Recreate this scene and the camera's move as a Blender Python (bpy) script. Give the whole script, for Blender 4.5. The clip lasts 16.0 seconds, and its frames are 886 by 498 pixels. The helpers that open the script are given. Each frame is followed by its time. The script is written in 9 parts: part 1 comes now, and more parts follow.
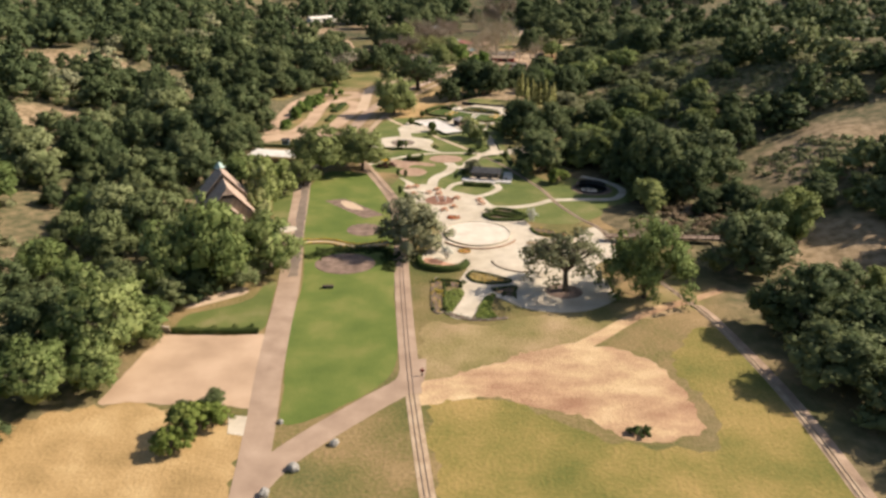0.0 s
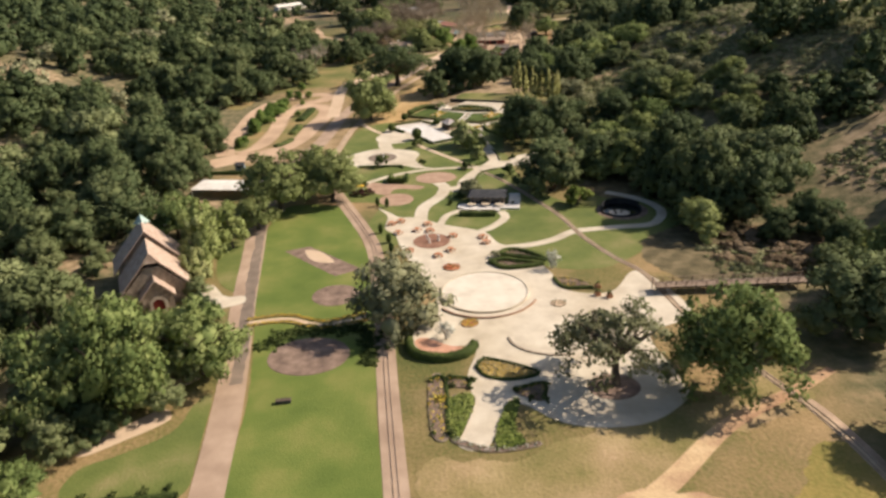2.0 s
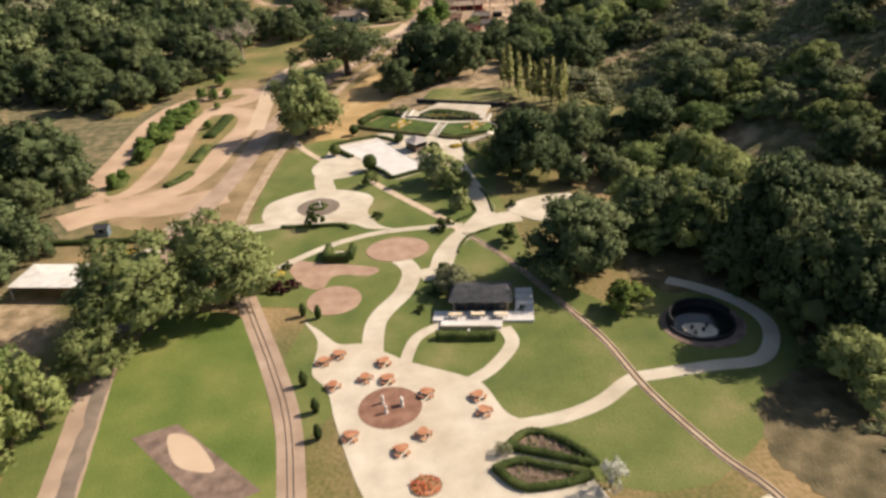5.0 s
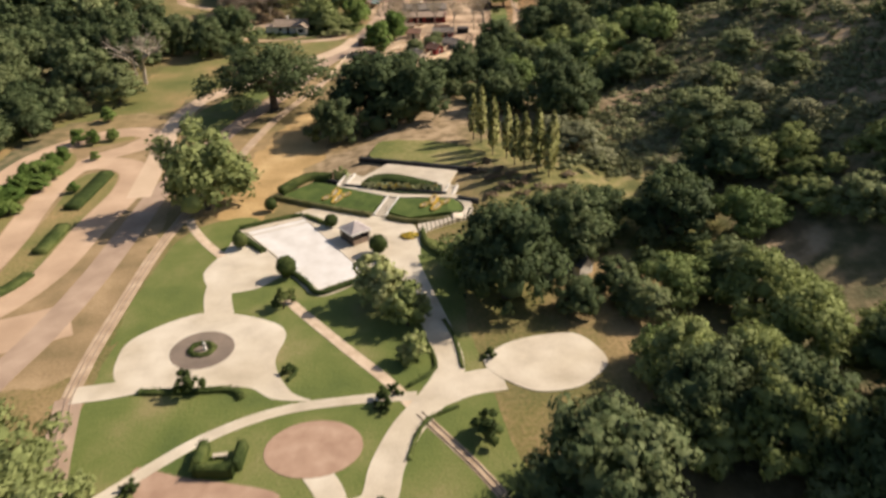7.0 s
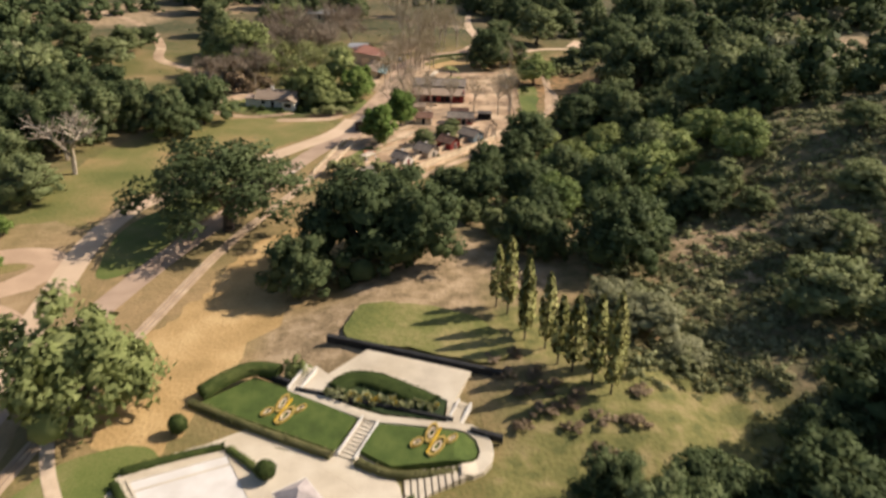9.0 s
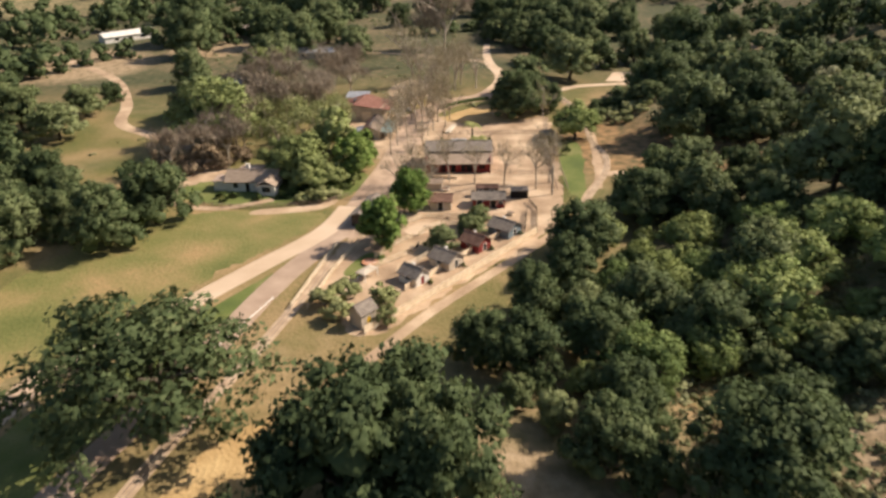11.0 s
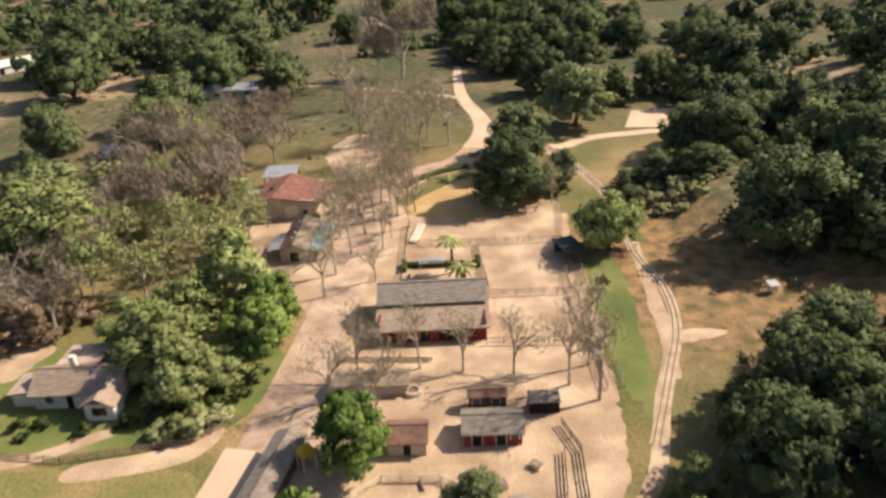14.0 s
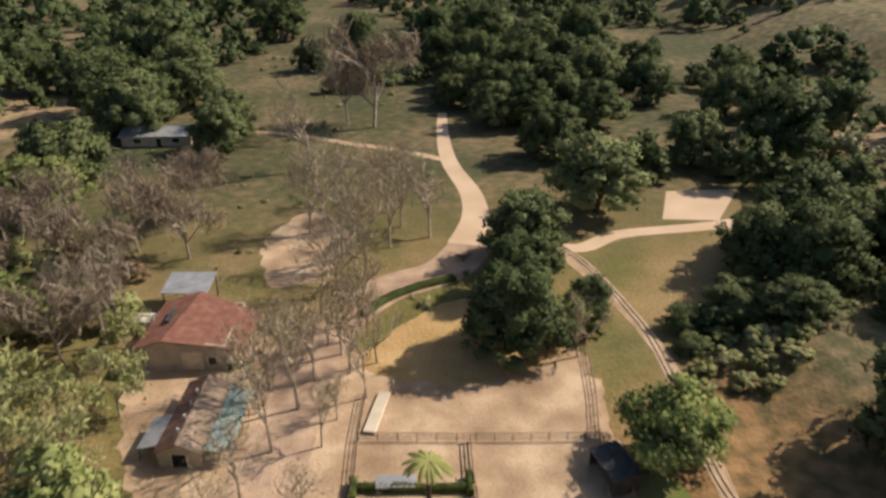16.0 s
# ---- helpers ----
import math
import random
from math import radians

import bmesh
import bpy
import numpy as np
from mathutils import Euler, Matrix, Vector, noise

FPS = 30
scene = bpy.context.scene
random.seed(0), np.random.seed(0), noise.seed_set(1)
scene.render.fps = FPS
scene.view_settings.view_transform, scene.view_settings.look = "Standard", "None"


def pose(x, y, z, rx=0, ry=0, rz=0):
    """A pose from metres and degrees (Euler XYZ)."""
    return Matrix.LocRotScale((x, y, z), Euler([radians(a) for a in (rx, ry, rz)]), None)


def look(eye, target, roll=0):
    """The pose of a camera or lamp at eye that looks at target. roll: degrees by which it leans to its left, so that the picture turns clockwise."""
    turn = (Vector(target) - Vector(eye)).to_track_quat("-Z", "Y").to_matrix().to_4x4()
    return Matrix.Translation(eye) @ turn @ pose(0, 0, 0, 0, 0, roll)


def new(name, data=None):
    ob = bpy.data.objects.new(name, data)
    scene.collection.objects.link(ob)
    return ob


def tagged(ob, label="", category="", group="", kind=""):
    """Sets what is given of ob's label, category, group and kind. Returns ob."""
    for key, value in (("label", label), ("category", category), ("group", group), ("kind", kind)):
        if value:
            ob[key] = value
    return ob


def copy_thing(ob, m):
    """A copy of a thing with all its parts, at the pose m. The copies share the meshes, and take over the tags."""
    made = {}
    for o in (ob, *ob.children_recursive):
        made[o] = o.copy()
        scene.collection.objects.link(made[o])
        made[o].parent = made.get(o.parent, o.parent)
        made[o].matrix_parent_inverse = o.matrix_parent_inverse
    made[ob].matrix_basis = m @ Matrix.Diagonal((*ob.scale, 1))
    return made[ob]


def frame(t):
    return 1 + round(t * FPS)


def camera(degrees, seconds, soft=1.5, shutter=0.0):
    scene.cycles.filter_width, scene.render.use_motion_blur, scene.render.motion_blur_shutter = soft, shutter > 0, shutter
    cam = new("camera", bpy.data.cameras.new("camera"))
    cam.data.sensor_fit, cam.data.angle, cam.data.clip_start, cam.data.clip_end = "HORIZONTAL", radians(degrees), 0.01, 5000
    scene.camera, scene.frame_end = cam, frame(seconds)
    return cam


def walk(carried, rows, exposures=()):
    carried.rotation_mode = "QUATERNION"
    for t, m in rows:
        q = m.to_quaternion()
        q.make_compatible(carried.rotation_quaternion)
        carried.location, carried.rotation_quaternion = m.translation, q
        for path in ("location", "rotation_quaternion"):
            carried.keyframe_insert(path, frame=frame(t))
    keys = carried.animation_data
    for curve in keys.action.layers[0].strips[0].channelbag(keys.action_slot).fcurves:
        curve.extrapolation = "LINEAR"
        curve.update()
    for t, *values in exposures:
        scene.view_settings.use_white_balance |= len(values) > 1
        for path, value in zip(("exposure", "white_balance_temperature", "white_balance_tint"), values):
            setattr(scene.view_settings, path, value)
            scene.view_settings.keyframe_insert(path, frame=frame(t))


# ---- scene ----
cam = camera(60.5, 16.0, soft=2.8, shutter=0.4)
METRES, EYE, TILT, LEAN, TURN = 455.0, 75.0, 0.0, 0.0, 0.0
ROWS = [
    (0.0, 0.0, 0.0, 0.0, 0.24, -22.5, -0.57),
    (0.5, 0.0002, 0.0289, -0.0016, -0.15, -22.82, 0.11),
    (1.0, 0.0003, 0.0584, -0.003, -0.67, -23.19, 0.94),
    (1.5, 0.0004, 0.088, -0.0045, -1.18, -23.64, 1.85),
    (2.0, 0.0008, 0.1179, -0.0058, -1.57, -24.22, 2.7),
    (2.5, 0.0013, 0.148, -0.0075, -1.84, -24.85, 3.33),
    (3.0, 0.0022, 0.1783, -0.0092, -2.11, -25.47, 3.7),
    (5.5, 0.0122, 0.3329, -0.0171, -4.76, -28.66, 3.09),
    (6.0, 0.0154, 0.3649, -0.0182, -5.51, -29.14, 2.68),
    (6.5, 0.0184, 0.397, -0.0194, -6.21, -29.24, 2.01),
    (7.0, 0.0214, 0.4293, -0.0208, -6.63, -28.9, 1.24),
    (7.5, 0.0255, 0.4619, -0.0221, -6.39, -28.19, 0.64),
    (8.0, 0.0289, 0.4947, -0.0231, -5.78, -27.32, -0.11),
    (8.5, 0.0318, 0.5273, -0.0236, -5.17, -26.52, -0.84),
    (9.0, 0.0346, 0.5602, -0.024, -4.79, -25.84, -1.34),
    (9.5, 0.037, 0.5927, -0.0242, -4.59, -25.35, -1.39),
    (12.0, 0.0472, 0.7483, -0.0228, -5.1, -25.13, 3.42),
    (12.5, 0.0496, 0.7793, -0.0221, -5.81, -25.43, 3.76),
    (13.0, 0.0528, 0.8104, -0.0219, -6.52, -25.88, 3.79),
    (13.5, 0.0566, 0.8414, -0.0221, -7.1, -26.31, 3.52),
    (14.0, 0.0606, 0.8721, -0.0227, -7.56, -26.54, 2.93),
    (14.5, 0.0644, 0.9032, -0.0236, -8.05, -26.57, 2.0),
    (15.0, 0.068, 0.9341, -0.0245, -8.51, -26.46, 1.0),
    (15.5, 0.0719, 0.9652, -0.0257, -8.7, -26.24, 0.41),
    (16.0, 0.076, 0.9958, -0.0266, -8.36, -26.03, 0.44),
]
walk(cam, [(t, pose(0, 0, EYE, TILT, LEAN, TURN) @ pose(METRES * x, METRES * y, METRES * z, 90 + pitch, roll, yaw)) for t, x, y, z, yaw, pitch, roll in ROWS],
     exposures=[(0.0, 0.30), (2.0, 0.26), (3.0, 0.30), (5.5, 0.25), (7.0, 0.21), (8.5, 0.19), (9.5, 0.31), (12.0, 0.42), (13.5, 0.48), (14.5, 0.56), (15.5, 0.52), (15.7, 0.41), (16.0, 0.08)])

# ---- world, sun ----
SUN_ELEVATION, SUN_AZIMUTH = radians(40), radians(77)  # azimuth clockwise from +y
world = bpy.data.worlds.new("world")
scene.world = world
world.use_nodes = True
wn = world.node_tree.nodes
sky = wn.new("ShaderNodeTexSky")
sky.sky_type = "NISHITA"
sky.sun_disc = False
sky.sun_elevation, sky.sun_rotation = SUN_ELEVATION, SUN_AZIMUTH
sky.dust_density = 2.0
wn["Background"].inputs[1].default_value = 0.08
world.node_tree.links.new(sky.outputs[0], wn["Background"].inputs[0])
sun = new("sun", bpy.data.lights.new("sun", "SUN"))
sun.data.energy, sun.data.angle, sun.data.color = 5.2, radians(0.53), (1.0, 0.858, 0.71)
toward = Vector((math.sin(SUN_AZIMUTH) * math.cos(SUN_ELEVATION), math.cos(SUN_AZIMUTH) * math.cos(SUN_ELEVATION), math.sin(SUN_ELEVATION)))
sun.matrix_world = look(toward * 300, (0, 0, 0))


# ---- materials ----
def ramp(nodes, stops):
    node = nodes.new("ShaderNodeValToRGB")
    el = node.color_ramp.elements
    while len(el) < len(stops):
        el.new(0.5)
    for e, (p, c) in zip(el, stops):
        e.position, e.color = p, (*c, 1)
    return node


def material(name, stops, scale=1.0, fine=8.0, rough=0.85, bump=0.3, fine_mix=0.35, metal=0.0, vary=0.0, island=False, stretch=(1, 1, 1), spec=0.3, detail=6.0, large=0.0, large_tint=(1, 1, 1)):
    """Two scales of noise over a colour ramp, a third one for large patches, bump from the fine one; vary: spread between objects or islands."""
    m = bpy.data.materials.new(name)
    m.use_nodes = True
    n, l = m.node_tree.nodes, m.node_tree.links
    shader = n["Principled BSDF"]
    shader.inputs["Roughness"].default_value, shader.inputs["Metallic"].default_value = rough, metal
    shader.inputs["Specular IOR Level"].default_value = spec
    geo = n.new("ShaderNodeNewGeometry")
    mapping = n.new("ShaderNodeMapping")
    mapping.inputs["Scale"].default_value = stretch
    l.new(geo.outputs["Position"], mapping.inputs[0])
    coarse = n.new("ShaderNodeTexNoise")
    coarse.inputs["Scale"].default_value, coarse.inputs["Detail"].default_value = scale, detail
    small = n.new("ShaderNodeTexNoise")
    small.inputs["Scale"].default_value, small.inputs["Detail"].default_value = fine, 3.0
    for node in (coarse, small):
        l.new(mapping.outputs[0], node.inputs["Vector"])
    mix = n.new("ShaderNodeMath")
    mix.operation = "MULTIPLY_ADD"
    l.new(small.outputs["Fac"], mix.inputs[0])
    mix.inputs[1].default_value = fine_mix
    sub = n.new("ShaderNodeMath")
    sub.operation = "MULTIPLY_ADD"
    sub.inputs[1].default_value, sub.inputs[2].default_value = 1.9, -0.45 - fine_mix * 0.5
    l.new(coarse.outputs["Fac"], sub.inputs[0])
    l.new(sub.outputs[0], mix.inputs[2])
    value = mix.outputs[0]
    if vary:
        rnd = geo.outputs["Random Per Island"] if island else n.new("ShaderNodeObjectInfo").outputs["Random"]
        add = n.new("ShaderNodeMath")
        add.operation = "MULTIPLY_ADD"
        add.inputs[1].default_value = vary
        l.new(rnd, add.inputs[0])
        shift = n.new("ShaderNodeMath")
        shift.operation = "SUBTRACT"
        shift.inputs[1].default_value = vary * 0.5
        l.new(value, shift.inputs[0])
        l.new(shift.outputs[0], add.inputs[2])
        value = add.outputs[0]
    cr = ramp(n, stops)
    l.new(value, cr.inputs[0])
    colour = cr.outputs[0]
    if large:
        big = n.new("ShaderNodeTexNoise")
        big.inputs["Scale"].default_value, big.inputs["Detail"].default_value = large, 4.0
        l.new(geo.outputs["Position"], big.inputs["Vector"])
        r2 = ramp(n, [(0.42, (1, 1, 1)), (0.6, large_tint)])
        l.new(big.outputs["Fac"], r2.inputs[0])
        mul = n.new("ShaderNodeMix")
        mul.data_type, mul.blend_type = "RGBA", "MULTIPLY"
        mul.inputs[0].default_value = 1.0
        l.new(colour, mul.inputs[6])
        l.new(r2.outputs[0], mul.inputs[7])
        colour = mul.outputs[2]
    l.new(colour, shader.inputs["Base Color"])
    if bump:
        b = n.new("ShaderNodeBump")
        b.inputs["Strength"].default_value, b.inputs["Distance"].default_value = bump, 0.6 / fine
        l.new(small.outputs["Fac"], b.inputs["Height"])
        l.new(b.outputs[0], shader.inputs["Normal"])
    return m


def leaves(name, dark, mid, light, vary=0.35):
    """Foliage: a green that changes from leaf clump to leaf clump and from tree to tree, some light passing through."""
    m = bpy.data.materials.new(name)
    m.use_nodes = True
    n, l = m.node_tree.nodes, m.node_tree.links
    shader = n["Principled BSDF"]
    shader.inputs["Roughness"].default_value = 0.6
    shader.inputs["Specular IOR Level"].default_value = 0.06
    geo, info = n.new("ShaderNodeNewGeometry"), n.new("ShaderNodeObjectInfo")
    tex = n.new("ShaderNodeTexNoise")
    tex.inputs["Scale"].default_value, tex.inputs["Detail"].default_value = 0.45, 4.0
    l.new(geo.outputs["Position"], tex.inputs["Vector"])
    stand = n.new("ShaderNodeTexNoise")  # from stand to stand
    stand.inputs["Scale"].default_value, stand.inputs["Detail"].default_value = 0.09, 2.0
    l.new(geo.outputs["Position"], stand.inputs["Vector"])
    shift = n.new("ShaderNodeMath")
    shift.operation = "MULTIPLY_ADD"
    shift.inputs[1].default_value, shift.inputs[2].default_value = 0.7, -0.35
    l.new(stand.outputs["Fac"], shift.inputs[0])
    total = n.new("ShaderNodeMath")
    total.operation = "ADD"
    l.new(tex.outputs["Fac"], total.inputs[0])
    l.new(shift.outputs[0], total.inputs[1])
    a = n.new("ShaderNodeMath")
    a.operation = "MULTIPLY_ADD"
    a.inputs[1].default_value = 0.2
    l.new(geo.outputs["Random Per Island"], a.inputs[0])
    l.new(total.outputs[0], a.inputs[2])
    b = n.new("ShaderNodeMath")
    b.operation = "MULTIPLY_ADD"
    b.inputs[1].default_value = vary
    l.new(info.outputs["Random"], b.inputs[0])
    l.new(a.outputs[0], b.inputs[2])
    cr = ramp(n, [(0.35, dark), (0.8, mid), (1.0, light)])
    l.new(b.outputs[0], cr.inputs[0])
    l.new(cr.outputs[0], shader.inputs["Base Color"])
    tr = n.new("ShaderNodeBsdfTranslucent")
    l.new(cr.outputs[0], tr.inputs[0])
    mix = n.new("ShaderNodeMixShader")
    mix.inputs[0].default_value = 0.24
    l.new(shader.outputs[0], mix.inputs[1])
    l.new(tr.outputs[0], mix.inputs[2])
    l.new(mix.outputs[0], n["Material Output"].inputs[0])
    return m


M = {
    "field": material("dry_field_grass", [(0.1, (0.113, 0.120, 0.035)), (0.38, (0.194, 0.161, 0.057)), (0.6, (0.292, 0.203, 0.094)), (0.9, (0.400, 0.270, 0.140))], 0.05, 1.6, 0.95, 0.6, 0.7, large=0.012, large_tint=(0.68, 0.78, 0.66)),
    "bank_grass": material("thin_green_bank_grass", [(0.1, (0.095, 0.115, 0.03)), (0.45, (0.165, 0.172, 0.05)), (0.9, (0.3, 0.25, 0.105))], 0.12, 1.8, 0.95, 0.6, 0.7),
    # litter brown, made darker so that it carries the oaks' shade
    "litter": material("litter_dark_for_oak_shade", [(0.1, (0.07, 0.062, 0.03)), (0.5, (0.135, 0.108, 0.056)), (0.9, (0.225, 0.175, 0.098))], 0.3, 3.0, 0.95, 0.7, 0.6),
    "meadow": material("olive_meadow_grass", [(0.1, (0.138, 0.143, 0.032)), (0.45, (0.233, 0.194, 0.053)), (0.9, (0.392, 0.270, 0.097))], 0.07, 1.5, 0.95, 0.6, 0.7),
    "pasture_grass": material("olive_pasture_grass", [(0.1, (0.108, 0.125, 0.033)), (0.45, (0.180, 0.171, 0.055)), (0.75, (0.282, 0.211, 0.088)), (0.95, (0.396, 0.251, 0.121))], 0.06, 1.6, 0.95, 0.6, 0.7),
    "front_lawn": material("fresh_mown_lawn", [(0.15, (0.11, 0.15, 0.03)), (0.5, (0.15, 0.185, 0.04)), (0.9, (0.22, 0.22, 0.062))], 0.12, 3.0, 0.9, 0.5, 0.55, large=0.05, large_tint=(0.86, 0.92, 0.84)),
    "verge_earth": material("brown_verge_earth", [(0.1, (0.204, 0.150, 0.072)), (0.5, (0.300, 0.210, 0.110)), (0.9, (0.408, 0.288, 0.162))], 0.15, 2.2, 0.95, 0.5, 0.6),
    "lawn": material("mown_lawn", [(0.1, (0.095, 0.125, 0.032)), (0.45, (0.138, 0.162, 0.042)), (0.7, (0.185, 0.19, 0.062)), (0.95, (0.27, 0.225, 0.10))], 0.11, 2.6, 0.9, 0.5, 0.6, large=0.05, large_tint=(0.90, 0.94, 0.88)),
    "dirt": material("bare_tan_dirt", [(0.1, (0.290, 0.198, 0.121)), (0.5, (0.440, 0.312, 0.201)), (0.85, (0.600, 0.452, 0.305))], 0.15, 2.5, 0.95, 0.5, 0.5),
    "gravel": material("pinkish_gravel", [(0.15, (0.407, 0.280, 0.184)), (0.55, (0.506, 0.356, 0.238)), (0.9, (0.594, 0.426, 0.293))], 0.1, 6.0, 0.95, 0.4, 0.5),
    "asphalt": material("sun_bleached_asphalt", [(0.15, (0.325, 0.230, 0.164)), (0.55, (0.403, 0.291, 0.209)), (0.9, (0.470, 0.347, 0.254))], 0.2, 5.0, 0.92, 0.3, 0.5),
    "concrete": material("cream_concrete", [(0.1, (0.50, 0.43, 0.33)), (0.5, (0.60, 0.525, 0.41)), (0.9, (0.67, 0.60, 0.48))], 0.25, 4.0, 0.9, 0.2, 0.4, large=0.08, large_tint=(0.9, 0.88, 0.84)),
    "brick_pad": material("pink_brick_paving", [(0.15, (0.33, 0.21, 0.145)), (0.55, (0.40, 0.265, 0.185)), (0.9, (0.46, 0.32, 0.23))], 0.4, 8.0, 0.9, 0.3, 0.5),
    "red_brick": material("dark_red_brick_paving", [(0.15, (0.20, 0.10, 0.065)), (0.55, (0.26, 0.135, 0.09)), (0.9, (0.32, 0.18, 0.12))], 0.6, 8.0, 0.9, 0.3, 0.5),
    "plaster": material("white_pool_plaster", [(0.15, (0.60, 0.56, 0.51)), (0.6, (0.68, 0.645, 0.60)), (0.9, (0.74, 0.71, 0.67))], 0.3, 3.0, 0.8, 0.1, 0.3),
    "oak_leaf": leaves("oak_leaf", (0.052, 0.075, 0.034), (0.104, 0.136, 0.058), (0.18, 0.21, 0.095)),
    "pale_leaf": leaves("pale_leaf", (0.115, 0.145, 0.06), (0.19, 0.222, 0.096), (0.275, 0.305, 0.145)),
    "olive_leaf": leaves("olive_leaf", (0.133, 0.163, 0.056), (0.221, 0.258, 0.0884), (0.31, 0.348, 0.135)),
    "fresh_leaf": leaves("fresh_leaf", (0.109, 0.158, 0.0528), (0.195, 0.25, 0.084), (0.301, 0.348, 0.13)),
    "bright_leaf": leaves("bright_leaf", (0.10, 0.14, 0.032), (0.185, 0.235, 0.055), (0.28, 0.32, 0.09)),
    "grey_leaf": leaves("grey_leaf", (0.17, 0.18, 0.095), (0.255, 0.26, 0.145), (0.34, 0.34, 0.205)),
    "bud_leaf": leaves("bud_leaf", (0.22, 0.185, 0.105), (0.3, 0.25, 0.145), (0.38, 0.33, 0.2)),
    "white_flower": leaves("white_flower", (0.4, 0.4, 0.33), (0.58, 0.58, 0.5), (0.75, 0.75, 0.68)),
    "lime_leaf": leaves("lime_leaf", (0.205, 0.248, 0.0781), (0.312, 0.354, 0.133), (0.434, 0.448, 0.203)),
    "willow_leaf": leaves("willow_leaf", (0.154, 0.186, 0.068), (0.238, 0.273, 0.102), (0.317, 0.351, 0.142)),
    "deep_leaf": leaves("deep_leaf", (0.0792, 0.137, 0.0312), (0.144, 0.217, 0.0528), (0.228, 0.299, 0.084)),
    "dead_leaf": leaves("dead_leaf", (0.169, 0.125, 0.078), (0.273, 0.206, 0.132), (0.39, 0.3, 0.198)),
    "hedge_leaf": leaves("hedge_leaf", (0.04, 0.06, 0.02), (0.078, 0.105, 0.032), (0.145, 0.17, 0.055)),
    "trim_leaf": leaves("clipped_box_leaf", (0.11, 0.115, 0.045), (0.19, 0.18, 0.08), (0.29, 0.255, 0.13)),
    "tuft_leaf": leaves("pale_grass_tuft", (0.3, 0.31, 0.15), (0.45, 0.45, 0.25), (0.6, 0.58, 0.38)),
    "brush_leaf": leaves("brush_leaf", (0.168, 0.184, 0.0894), (0.262, 0.273, 0.14), (0.376, 0.369, 0.208)),
    "thicket_leaf": leaves("thicket_leaf", (0.23, 0.25, 0.10), (0.33, 0.345, 0.15), (0.42, 0.42, 0.21)),
    "plum_leaf": leaves("plum_leaf", (0.03, 0.012, 0.014), (0.06, 0.02, 0.022), (0.10, 0.04, 0.035)),
    "yellow_flower": leaves("yellow_flower", (0.36, 0.24, 0.03), (0.58, 0.42, 0.06), (0.72, 0.56, 0.12)),
    "red_flower": leaves("red_flower", (0.30, 0.05, 0.03), (0.5, 0.1, 0.05), (0.6, 0.22, 0.1)),
    "twig": leaves("bare_twig", (0.2, 0.158, 0.115), (0.275, 0.222, 0.165), (0.36, 0.3, 0.23)),
    "bark": material("grey_brown_bark", [(0.2, (0.06, 0.045, 0.032)), (0.6, (0.11, 0.085, 0.062)), (0.9, (0.17, 0.135, 0.10))], 2.0, 9.0, 0.95, 0.6, 0.5, stretch=(1, 1, 0.25)),
    "pale_bark": material("pale_sycamore_bark", [(0.2, (0.30, 0.245, 0.185)), (0.6, (0.44, 0.37, 0.29)), (0.9, (0.58, 0.52, 0.43))], 1.5, 6.0, 0.9, 0.4, 0.5),
}

GROUND_ZONES = [(124, 234, 27, "tan"), (104, 184, 11, "tan"), (79, 301, 7, "tan"), (79, 376, 12, "tan"), (-104, 167, 9, "tan"), (-120, 660, 40, "tan"), (-60, 690, 26, "tan"), (41, 371, 7, "tan"), (165, 352, 26, "tan"), (205, 442, 28, "tan"), (-160, 298, 20, "tan"), (-190, 400, 24, "tan"), (182, 508, 36, "tan"), (168, 616, 14, "tan"), (175, 640, 16, "tan"), (-70, 248, 14, "tan"), (-82, 220, 9, "tan"), (52, 326, 22, "green"), (62, 312, 12, "green"), (40, 352, 9, "green"), (72, 204, 16, "tan"), (97, 174, 15, "tan"), (36, 322, 8, "green"), (8, 354, 12, "tan"), (22, 367, 12, "tan"), (31, 378, 9, "tan"), (112, 345, 17, "tan"), (119, 372, 15, "tan")]


